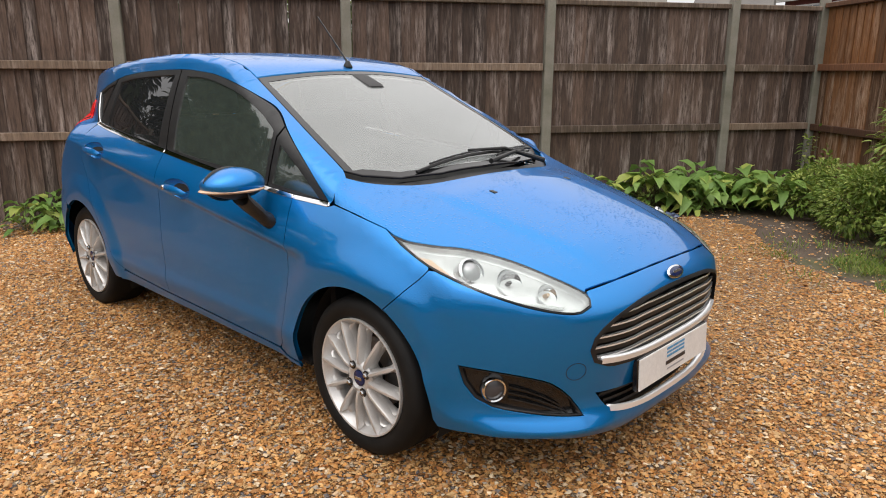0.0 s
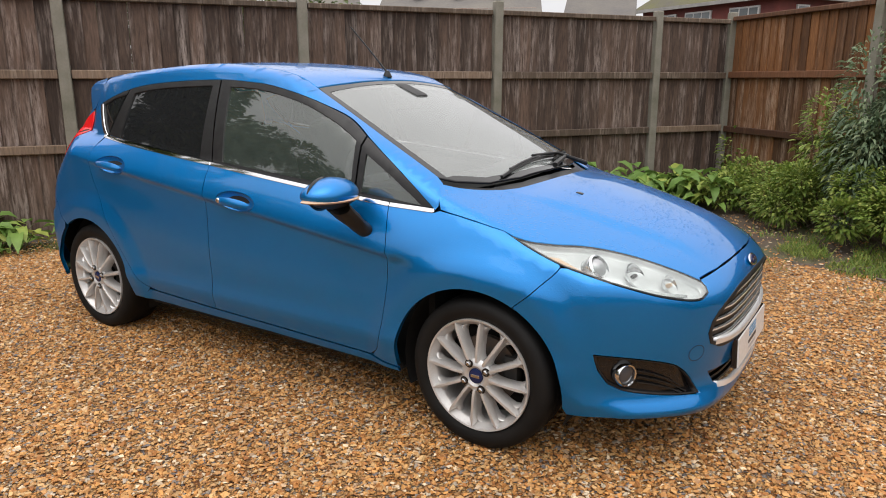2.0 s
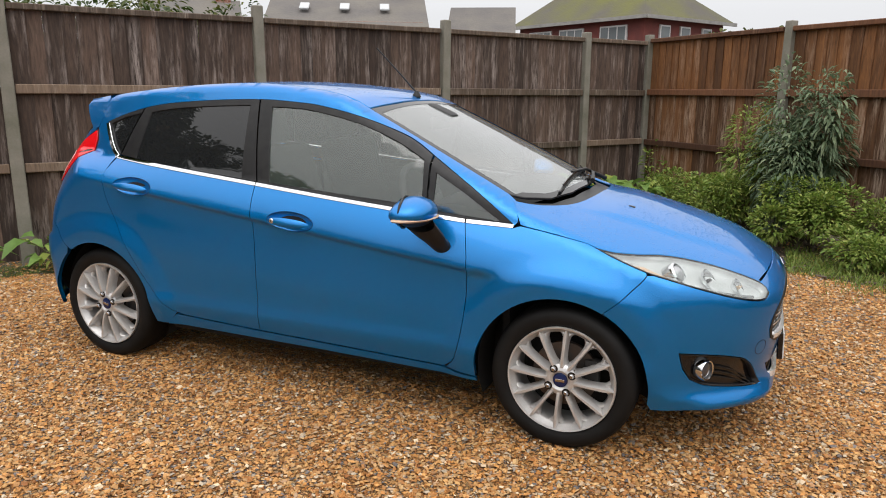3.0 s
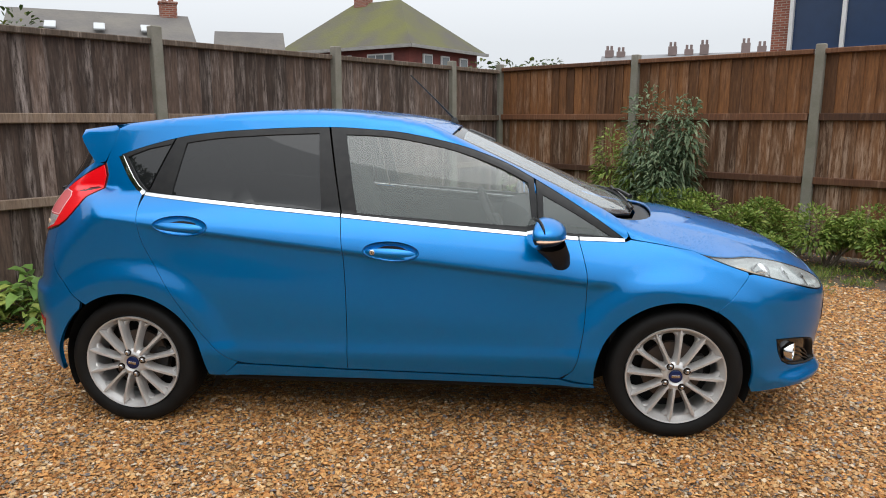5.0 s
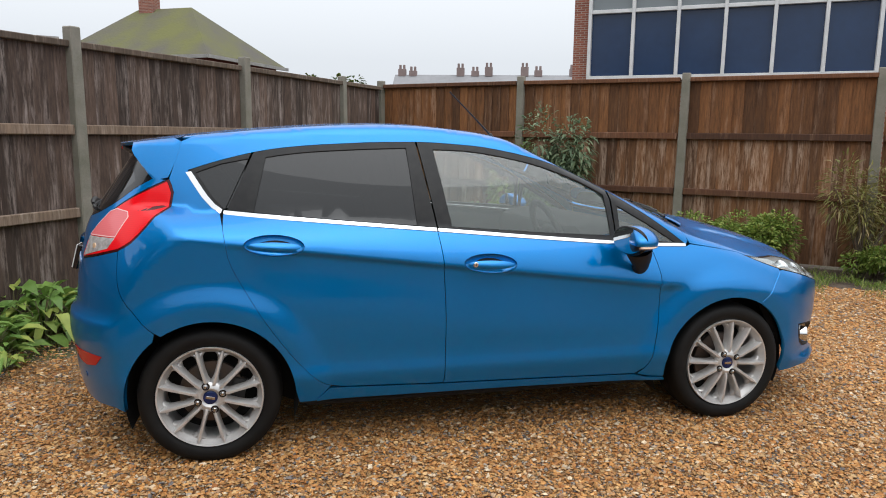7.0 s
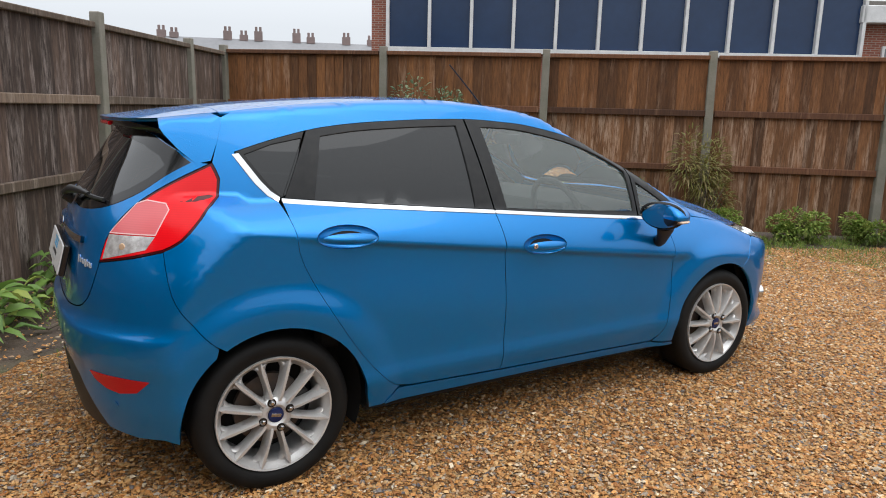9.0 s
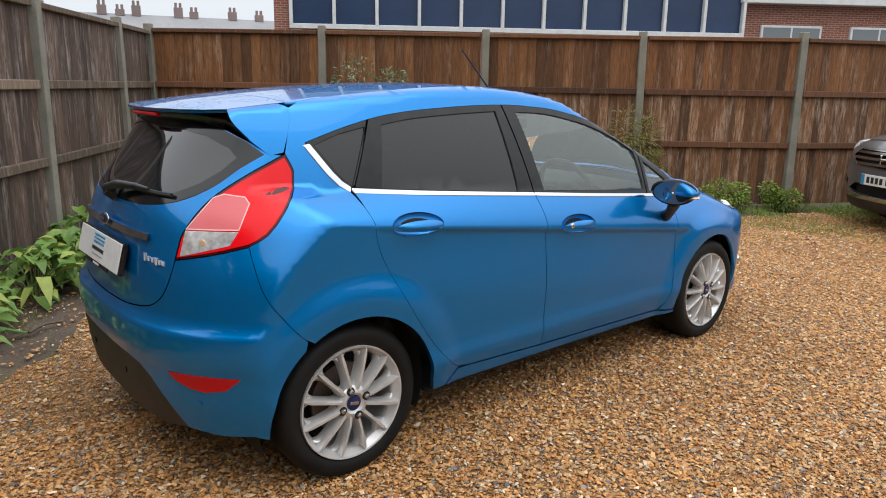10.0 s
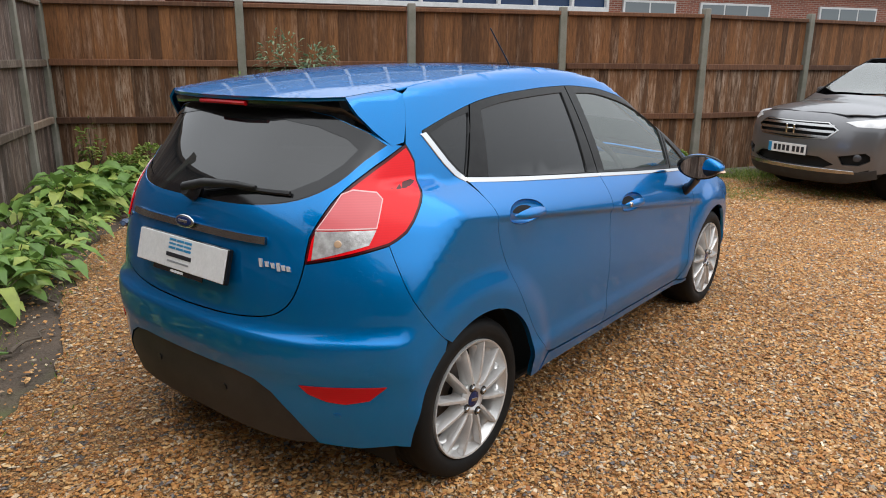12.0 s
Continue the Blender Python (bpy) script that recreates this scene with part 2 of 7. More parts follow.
def smax(a, b, k):
    h = np.clip(0.5 + 0.5 * (a - b) / k, 0, 1)
    return b + (a - b) * h + k * h * (1 - h)


def top_z(x, a):
    sweep = tab(x, (-2, 0.0), (-1.0, 0.0), (-0.1, 0.12), (0.3, 0.26), (1.0, 0.36), (1.6, 0.30), (2.1, 0.25))
    crown = tab(x, (-2, 0.06), (-1.2, 0.055), (0.2, 0.05), (0.9, 0.04), (1.3, 0.13), (1.7, 0.16), (2.1, 0.16))
    xe = x + sweep * a * a
    z = tab(xe, (-2, 1.31), (-1.68, 1.362), (-1.4, 1.402), (-1.0, 1.444), (-0.61, 1.468), (-0.35, 1.470), (-0.09, 1.450),
            (0.1, 1.425), (0.2, 1.402), (0.35, 1.340), (0.725, 1.176), (1.05, 1.034), (1.17, 0.984), (1.25, 0.964), (1.4, 0.936), (1.6, 0.885),
            (1.78, 0.830), (1.9, 0.782), (2.0, 0.722), (2.1, 0.63))
    return z - crown * a * a


def crease_z(x):
    return 0.822 - 0.121 * x


def belt_z(x):
    return 0.985 - 0.084 * x


def side_y(x, z):
    w = tab(x, (-2.0, 0.785), (-1.7, 0.807), (-1.24, 0.824), (-0.6, 0.826), (0.0, 0.825), (0.6, 0.822), (1.24, 0.812), (1.6, 0.775), (2.1, 0.70))
    s = tab(z, (0.1, -0.10), (0.2, -0.055), (0.26, -0.034), (0.31, -0.020), (0.37, -0.006), (0.43, -0.011), (0.55, -0.006), (0.7, -0.001), (0.8, 0.0), (1.6, 0.0))
    zc, zb = crease_z(x), belt_z(x)
    fade = step(x, -1.30, -0.85) * (1 - step(x, 0.8, 1.05))
    d = zc - z
    tuck = -0.015 * step(d, 0.0, 0.026) * (1 - step(d, 0.05, 0.30)) * fade
    flare = 0
    for xc in (-1.235, 1.235):
        r = np.hypot(x - xc, z - 0.29)
        flare = flare + 0.020 * (1 - step(r, 0.40, 0.52))
    low = w + s + tuck + flare
    wb = tab(x, (-2.0, 0.51), (-1.6, 0.59), (-1.25, 0.675), (-0.8, 0.722), (-0.25, 0.742), (0.5, 0.745), (1.0, 0.722), (1.4, 0.705), (1.8, 0.65), (2.1, 0.6))
    t = np.clip((z - zc) / (zb - zc), 0, 1)
    shoulder = low + (wb - low) * t**1.5
    g = np.clip(z - zb, 0, 1)
    return np.where(z < zc, low, shoulder) - 0.28 * g - 0.34 * g * g


def front_x(a, z):
    x0 = tab(z, (0.1, 1.90), (0.17, 2.005), (0.22, 2.045), (0.27, 2.045), (0.33, 2.035), (0.40, 2.045), (0.5, 2.058), (0.6, 2.058), (0.66, 2.050), (0.70, 2.034), (0.74, 2.00), (0.8, 1.95), (1.5, 1.3))
    lip = 0.030 * np.exp(-(((z - 0.248) / 0.030) ** 2)) * step(a, 0.25, 0.52)
    return x0 + lip - 1.05 * a**3.6


def rear_x(a, z):
    x0 = tab(z, (0.1, -1.78), (0.2, -1.835), (0.35, -1.875), (0.49, -1.887), (0.53, -1.896), (0.61, -1.897), (0.635, -1.892), (0.66, -1.869), (0.72, -1.860), (0.78, -1.855), (0.9, -1.836), (1.0, -1.812), (1.05, -1.788),
             (1.2, -1.690), (1.33, -1.60), (1.45, -1.50))
    c = tab(z, (0.1, 0.62), (0.8, 0.65), (0.95, 0.85), (1.2, 1.35), (1.5, 1.4))
    return x0 + c * a**3.6


def body(x, y, z):
    a = np.abs(y)
    f = smax(a - side_y(x, z), z - top_z(x, a), 0.035)
    f = smax(f, x - front_x(a, z), 0.03)
    return smax(f, rear_x(a, z) - x, 0.03)


def cast(o, d, near, far, steps=160, level=0.0, fn=body, last=False):
    """Where the rays o + t d cross the surface: the first way in, or the last way out."""
    ts = np.linspace(near, far, steps)
    f = np.stack([fn(*(o + t * d).T) - level for t in ts])
    inside = f < 0
    if last:
        i = steps - 1 - np.argmax(inside[::-1], axis=0)
        i = np.clip(i, 0, steps - 2)
        lo, hi = ts[i], ts[i + 1]
        for _ in range(11):
            m = (lo + hi) / 2
            s = fn(*(o + m[:, None] * d).T) - level < 0
            lo, hi = np.where(s, m, lo), np.where(s, hi, m)
    else:
        i = np.clip(np.argmax(inside, axis=0), 1, steps - 1)
        lo, hi = ts[i - 1], ts[i]
        for _ in range(11):
            m = (lo + hi) / 2
            s = fn(*(o + m[:, None] * d).T) - level < 0
            lo, hi = np.where(s, lo, m), np.where(s, m, hi)
    return o + ((lo + hi) / 2)[:, None] * d, inside.any(axis=0)


# ---- panels laid on the body surface ----
RC = 0.95


def lay(mode, uv, level=0.0, fn=body):
    """Points of a flat outline, thrown on to the body: side (x, z), top (x, y), front and rear (turn in metres, z)."""
    uv = np.atleast_2d(np.array(uv, float))
    u, v = uv[:, 0], uv[:, 1]
    o, d = np.zeros((len(uv), 3)), np.zeros((len(uv), 3))
    if mode == "side":
        o[:, 0], o[:, 1], o[:, 2] = u, -1.05, v
        d[:, 1] = 1
        return cast(o, d, 0.1, 0.95, 24, level, fn)[0]
    if mode == "top":
        o[:, 0], o[:, 1], o[:, 2] = u, v, 1.75
        d[:, 2] = -1
        return cast(o, d, 0.25, 1.3, 26, level, fn)[0]
    s = 1 if mode == "front" else -1
    o[:, 0], o[:, 2] = s, v
    d[:, 0], d[:, 1] = s * np.cos(u / RC), np.sin(u / RC)
    return cast(o, d, 0.2, 1.3, 28, level, fn, True)[0]


def flat(mode, p):
    """The outline point that lies under a point of the body."""
    p = np.atleast_2d(p)
    if mode == "side":
        return [(a, c) for a, b, c in p]
    if mode == "top":
        return [(a, b) for a, b, c in p]
    s = 1 if mode == "front" else -1
    return [(float(np.arctan2(b, s * (a - s))) * RC, c) for a, b, c in p]


def deg(*pts):
    return [(radians(a) * RC, z) for a, z in pts]


def over(src, dst, pts):
    return flat(dst, lay(src, pts))


def arc(cx, cz, r, a0, a1, n=16):
    return [(cx + r * math.cos(radians(a0 + (a1 - a0) * i / n)), cz + r * math.sin(radians(a0 + (a1 - a0) * i / n))) for i in range(n + 1)]


def curve(pts, step=0.03):
    """A smooth line through the points."""
    p = np.array(pts, float)
    out = []
    for i in range(len(p) - 1):
        a, b, c, d = p[max(i - 1, 0)], p[i], p[i + 1], p[min(i + 2, len(p) - 1)]
        n = max(1, int(np.linalg.norm(c - b) / step))
        for k in range(n):
            t = k / n
            out.append(tuple(0.5 * (2 * b + (c - a) * t + (2 * a - 5 * b + 4 * c - d) * t * t + (3 * b - a - 3 * c + d) * t**3)))
    return out + [tuple(p[-1])]


def mirrored(pts, first=True):
    """A right half from the middle line round to the middle line, closed by its mirror image."""
    k = 0 if first else 1
    other = [((-u, v) if first else (u, -v)) for u, v in pts[::-1]]
    return list(pts) + [q for q in other if abs(q[k]) > 1e-6]


def inside(pt, poly):
    x, y = pt[..., 0], pt[..., 1]
    hit = np.zeros(x.shape, bool)
    p = np.array(poly)
    q = np.roll(p, -1, axis=0)
    for (x0, y0), (x1, y1) in zip(p, q):
        if y0 != y1:
            hit ^= ((y0 > y) != (y1 > y)) & (x < (x1 - x0) * (y - y0) / (y1 - y0) + x0)
    return hit


def shrink(poly, by):
    p = np.array(poly, float)
    keep = np.linalg.norm(p - np.roll(p, 1, axis=0), axis=1) > 1e-4
    p = p[keep]
    a, b = np.roll(p, 1, axis=0), np.roll(p, -1, axis=0)
    e0 = (p - a) / np.linalg.norm(p - a, axis=1)[:, None]
    e1 = (b - p) / np.linalg.norm(b - p, axis=1)[:, None]
    area = np.sum(p[:, 0] * b[:, 1] - b[:, 0] * p[:, 1])
    s = 1 if area > 0 else -1
    n0, n1 = np.stack([-e0[:, 1], e0[:, 0]], 1) * s, np.stack([-e1[:, 1], e1[:, 0]], 1) * s
    m = n0 + n1
    m /= np.maximum(np.sum(m * n1, axis=1), 0.35)[:, None]
    return p + m * by


def dense(poly, step):
    out = []
    for a, b in zip(poly, np.roll(poly, -1, axis=0)):
        n = max(1, int(np.ceil(np.linalg.norm(b - a) / step)))
        out += [a + (b - a) * k / n for k in range(n)]
    return np.array(out)


def normal_at(p, fn=body, e=0.002):
    g = np.stack([fn(*(p + d).T) - fn(*(p - d).T) for d in np.eye(3) * e], 1)
    return g / np.maximum(np.linalg.norm(g, axis=1), 1e-9)[:, None]


def panel(name, mode, outline, mat, parent, holes=(), level=0.0, rim=0.012, gap=0.0022, res=0.035, both=False, label="", fn=body, place=None, depth=None):
    """A pressed panel: the outline cut from the body surface, with a folded edge. both: its mirror twin on the other flank as well."""
    loops = [dense(shrink(outline, gap), res)] + [dense(shrink(h, -gap), res) for h in holes]
    allp = np.concatenate(loops)
    lo, hi = allp.min(0), allp.max(0)
    gx, gy = np.meshgrid(np.arange(lo[0], hi[0], res), np.arange(lo[1], hi[1], res * 0.8))
    grid = np.stack([gx.ravel(), gy.ravel()], 1)
    ok = inside(grid, loops[0])
    for h in loops[1:]:
        ok &= ~inside(grid, h)
    grid = grid[ok]
    if len(grid):
        dist = np.min(np.linalg.norm(grid[:, None, :] - allp[None, ::2, :], axis=2), axis=1)
        grid = grid[dist > res * 0.5]
    if mode == "side" and fn is body and res < 0.032 and rim:
        # close rows of points along the sharp waist crease
        cx = np.arange(-1.3, 1.1, 0.022)
        rows = np.concatenate([np.stack([cx, crease_z(cx) + dz], 1) for dz in (0.008, 0.0, -0.007, -0.015, -0.024, -0.034, -0.046)])
        ok = inside(rows, loops[0])
        for h in loops[1:]:
            ok &= ~inside(rows, h)
        rows = rows[ok]
        if len(rows):
            rows = rows[np.min(np.linalg.norm(rows[:, None, :] - allp[None], axis=2), axis=1) > 0.006]
            band = np.abs(grid[:, 1] - crease_z(grid[:, 0]) + 0.019) < 0.036
            grid = np.concatenate([grid[~(band & (np.abs(grid[:, 0] + 0.1) < 1.2))], rows])
    pts = np.concatenate([allp, grid]) if len(grid) else allp
    edges, start, ends = [], 0, []
    for l in loops:
        n = len(l)
        edges += [(start + i, start + (i + 1) % n) for i in range(n)]
        ends.append((start, n))
        start += n
    v2, _, tris, orig, *_ = delaunay_2d_cdt([Vector(map(float, p)) for p in pts], edges, [], 0, 1e-6)
    v2 = np.array([tuple(v) for v in v2])
    tris = np.array([t for t in tris if len(t) == 3])
    mid = v2[tris].mean(1)
    ok = inside(mid, loops[0])
    for h in loops[1:]:
        ok &= ~inside(mid, h)
    tris = tris[ok]
    p3 = lay(mode, v2, level, fn)
    nn = normal_at(p3, fn)
    if depth is not None:
        p3 = p3 - nn * depth
    a, b, c = p3[tris[:, 0]], p3[tris[:, 1]], p3[tris[:, 2]]
    flip = np.sum(np.cross(b - a, c - a) * nn[tris[:, 0]], axis=1) < 0
    tris[flip] = tris[flip][:, ::-1]
    verts, norms, faces = [p3], [nn], [tris]
    base = len(p3)
    if rim:
        for l, hole in zip(loops, [False] + [True] * (len(loops) - 1)):
            q = lay(mode, l, level, fn)
            qn = normal_at(q, fn)
            if depth is not None:
                q = q - qn * depth
            t = np.roll(q, -1, axis=0) - np.roll(q, 1, axis=0)
            side = np.cross(t, qn)
            side /= np.maximum(np.linalg.norm(side, axis=1), 1e-9)[:, None]
            n = len(q)
            verts += [q, q - qn * rim]
            norms += [(qn + side * 0.6) , side]
            i = np.arange(n)
            j = (i + 1) % n
            quad = np.concatenate([np.stack([i, j, j + n], 1), np.stack([i, j + n, i + n], 1)]) + base
            faces.append(quad)
            base += 2 * n
    verts, norms, faces = np.concatenate(verts), np.concatenate(norms), np.concatenate(faces)
    fa, fb, fc = (verts[faces[:, k]] for k in range(3))
    fnrm = np.cross(fb - fa, fc - fa)
    # rim normals point the way their faces do
    norms = norms / np.maximum(np.linalg.norm(norms, axis=1), 1e-9)[:, None]
    acc = np.zeros_like(verts)
    for k in range(3):
        np.add.at(acc, faces[:, k], fnrm)
    wrong = np.sum(acc * norms, axis=1) < 0
    body_n = len(p3)
    wrong[:body_n] = False
    norms[wrong] *= -1
    obs = []
    for s in ((1, -1) if both else (1,)):
        k = np.array([1, s, 1])
        vv, nv = verts * k, norms * k
        ff = faces if s == 1 else faces[:, ::-1]
        own = parent if not isinstance(parent, tuple) else parent[0 if s == 1 else 1]
        ob = mesh_object(name, vv, ff, mat, own, label, nv)
        obs.append(ob)
    return tuple(obs) if both else obs[0]



# ---- ground ----
def ground_material():
    m = material("damp_soil_and_grass", (0.05, 0.04, 0.03), 0.9)
    v = coords(m)
    big, mid, fine = noise_tex(m, v, 0.7, 5), noise_tex(m, v, 4.0, 6), noise_tex(m, v, 45.0, 6)
    soil = mixcol(m, mid, (0.035, 0.026, 0.020), (0.125, 0.088, 0.060))
    green = mixcol(m, fine, (0.035, 0.055, 0.012), (0.13, 0.17, 0.035))
    c = mixcol(m, ramp(m, big, (0.54, (0, 0, 0)), (0.70, (1, 1, 1))), soil, green)
    link(m, c, bsdf(m).inputs["Base Color"])
    link(m, bump(m, fine, 0.8, 0.02), bsdf(m).inputs["Normal"])
    return m


def gravel_material():
    m = material("flint_gravel", (0.3, 0.2, 0.1), 0.55)
    v = coords(m)
    cell = node(m, "TexVoronoi", scale=62.0)
    edge = node(m, "TexVoronoi", scale=62.0)
    edge.feature = "DISTANCE_TO_EDGE"
    warp = mixcol(m, 0.02, v, node_colour(m, v, 40.0), "ADD")
    link(m, warp, cell.inputs["Vector"])
    link(m, warp, edge.inputs["Vector"])
    c = stone_colours(m, cell.outputs["Color"])
    joint = ramp(m, edge.outputs["Distance"], (0.01, (0.22, 0.18, 0.14)), (0.12, (1, 1, 1)))
    c = mixcol(m, 1.0, c, joint, "MULTIPLY")
    patch = noise_tex(m, v, 0.9, 4)
    c = mixcol(m, ramp(m, patch, (0.4, (0.0,) * 3), (0.75, (0.45,) * 3)), c, mixcol(m, 1.0, c, (0.72, 0.68, 0.63), "MULTIPLY"))
    link(m, c, bsdf(m).inputs["Base Color"])
    link(m, bump(m, ramp(m, edge.outputs["Distance"], (0.0, (0, 0, 0)), (0.35, (1, 1, 1))), 1.0, 0.012), bsdf(m).inputs["Normal"])
    return m


def node_colour(m, v, scale):
    n = node(m, "TexNoise", scale=scale)
    link(m, v, n.inputs["Vector"])
    return n.outputs["Color"]


def stone_colours(m, source):
    sep = m.node_tree.nodes.new("ShaderNodeSeparateColor")
    link(m, source, sep.inputs["Color"])
    c = ramp(m, sep.outputs[0], (0.0, (0.30, 0.11, 0.025)), (0.18, (0.56, 0.26, 0.07)), (0.36, (0.62, 0.35, 0.13)), (0.5, (0.43, 0.175, 0.04)),
             (0.64, (0.66, 0.43, 0.20)), (0.78, (0.36, 0.16, 0.05)), (0.90, (0.78, 0.64, 0.46)), (0.96, (0.17, 0.15, 0.15)))
    c2 = mixcol(m, 0.5, c, mixcol(m, sep.outputs[1], (0.35, 0.35, 0.35), (1.25, 1.2, 1.1)), "MULTIPLY")
    return mixcol(m, 1.0, c2, (1.0, 1.0, 0.98), "MULTIPLY")


def stone_material():
    m = material("flint_chippings", (0.3, 0.2, 0.1), 0.68)
    g = m.node_tree.nodes.new("ShaderNodeNewGeometry")
    wn_ = m.node_tree.nodes.new("ShaderNodeTexWhiteNoise")
    wn_.noise_dimensions = "1D"
    link(m, g.outputs["Random Per Island"], wn_.inputs["W"])
    c = stone_colours(m, wn_.outputs["Color"])
    v = coords(m)
    c = mixcol(m, 0.5, c, mixcol(m, noise_tex(m, v, 160.0, 3), (0.45, 0.45, 0.45), (1.3, 1.3, 1.3)), "MULTIPLY")
    patch = noise_tex(m, v, 0.9, 4)
    c = mixcol(m, ramp(m, patch, (0.4, (0.0,) * 3), (0.75, (0.45,) * 3)), c, mixcol(m, 1.0, c, (0.72, 0.68, 0.63), "MULTIPLY"))
    link(m, c, bsdf(m).inputs["Base Color"])
    return m


SOIL, GRAVEL, STONE = ground_material(), gravel_material(), stone_material()
GRAVEL_EDGE = [(-9, -9.5), (-8.5, -5.5), (-6.6, -3.4), (-4.7, -1.35), (-3.3, 0.05), (-2.7, 0.62), (-2.0, 1.1), (-1.5, 2.0), (-0.95, 2.95), (-0.2, 3.9), (0.45, 4.4), (1.1, 3.7),
               (1.7, 3.0), (2.3, 2.85), (3.1, 2.45), (4.2, 1.85), (5.6, 1.05), (6.9, 0.5), (8.6, -1.2), (11.5, -2.6), (13, -6), (12, -9.5)]


def ragged(poly, amount, step, seed):
    rnd = random.Random(seed)
    p = dense(np.array(poly, float), step)
    return [(x + rnd.uniform(-amount, amount), y + rnd.uniform(-amount, amount)) for x, y in p]


def sheet(name, poly, z, mat):
    bm = bmesh.new()
    bm.faces.new([bm.verts.new((x, y, z)) for x, y in poly])
    bmesh.ops.triangulate(bm, faces=bm.faces[:])
    return part(name, bm, mat)


ground = sheet("ground", [(math.cos(a * math.pi / 24) * 400, math.sin(a * math.pi / 24) * 400) for a in range(48)], -0.012, SOIL)
tagged(ground, "dark damp soil with thin grass round the yard", "ground", kind="structure")
EDGE = ragged(curve(GRAVEL_EDGE + GRAVEL_EDGE[:1], 0.3)[:-1], 0.07, 0.18, 5)
drive = sheet("gravel_drive", EDGE, 0.0, GRAVEL)
tagged(drive, "yard of loose orange and grey flint gravel", "gravel", kind="structure")


def stones(name, count, area, smin, smax, seed, label, loose=False):
    """Loose angular chippings, each a squashed eight-sided stone of its own shape."""
    rng = np.random.default_rng(seed)
    x0, y0, x1, y1 = area
    c = np.stack([rng.uniform(x0, x1, count), rng.uniform(y0, y1, count)], 1)
    keep = inside(c, EDGE) | np.full(count, loose)
    dry = ~((np.abs(c[:, 0]) < 1.35) & (np.abs(c[:, 1]) < 0.45))
    c = c[keep & dry]
    n = len(c)
    unit = np.array([(1, 0.1, 0), (0.1, 1, 0), (-1, 0, 0), (0, -1, 0), (0.5, 0.4, 0.9), (-0.5, -0.4, 0.9)], float)
    tri = np.array([(0, 1, 4), (1, 2, 5), (1, 5, 4), (2, 3, 5), (3, 0, 4), (3, 4, 5), (0, 2, 1), (0, 3, 2)])
    size = smin + (smax - smin) * rng.random(n) ** 2
    v = unit[None] * (1 + rng.uniform(-0.35, 0.35, (n, 6, 3)))
    v *= (size[:, None] * np.array([1.0, 0.75, 0.45]) * rng.uniform(0.75, 1.25, (n, 3)))[:, None, :]
    a = rng.uniform(0, 2 * math.pi, n)
    tilt = rng.normal(0, 0.35, n)
    ct, st = np.cos(tilt)[:, None], np.sin(tilt)[:, None]
    y, z = v[:, :, 1] * ct - v[:, :, 2] * st, v[:, :, 1] * st + v[:, :, 2] * ct
    ca, sa = np.cos(a)[:, None], np.sin(a)[:, None]
    x = v[:, :, 0]
    w = np.stack([x * ca - y * sa + c[:, :1], x * sa + y * ca + c[:, 1:], z + size[:, None] * 0.15 + rng.uniform(0, 0.006, n)[:, None]], 2).reshape(-1, 3)
    f = (tri[None] + (np.arange(n) * 6)[:, None, None]).reshape(-1, 3)
    me = bpy.data.meshes.new(name)
    me.vertices.add(len(w))
    me.vertices.foreach_set("co", w.ravel())
    me.loops.add(f.size)
    me.loops.foreach_set("vertex_index", f.ravel())
    me.polygons.add(len(f))
    me.polygons.foreach_set("loop_start", np.arange(0, f.size, 3))
    me.polygons.foreach_set("use_smooth", [False] * len(f))
    me.update(calc_edges=True)
    me.materials.append(STONE)
    return tagged(new(name, me), label, "gravel", kind="stuff")


stones("gravel_stones", 150000, (-3.5, -3.0, 3.9, 0.3), 0.0058, 0.0155, 3, "loose wet flint chippings in orange, brown and grey")
stones("gravel_stones", 50000, (1.9, 0.3, 6.8, 3.2), 0.0062, 0.0165, 4, "loose flint chippings further off beside the beds")
stones("gravel_stones", 26000, (-4.4, 0.3, 1.9, 4.5), 0.0062, 0.0165, 14, "loose flint chippings behind the hatchback")
stones("gravel_stones", 32000, (3.9, -3.0, 7.6, 0.3), 0.0065, 0.018, 15, "loose flint chippings before the parked grey car")
stones("scattered_stones", 9000, (-3.6, 0.3, 4.2, 4.8), 0.007, 0.018, 6, "stray flint chippings trodden into the soil", True)
stones("scattered_stones", 5200, (-4.3, -0.9, -2.2, 1.3), 0.006, 0.016, 7, "stray flint chippings at the gravel's ragged edge", True)

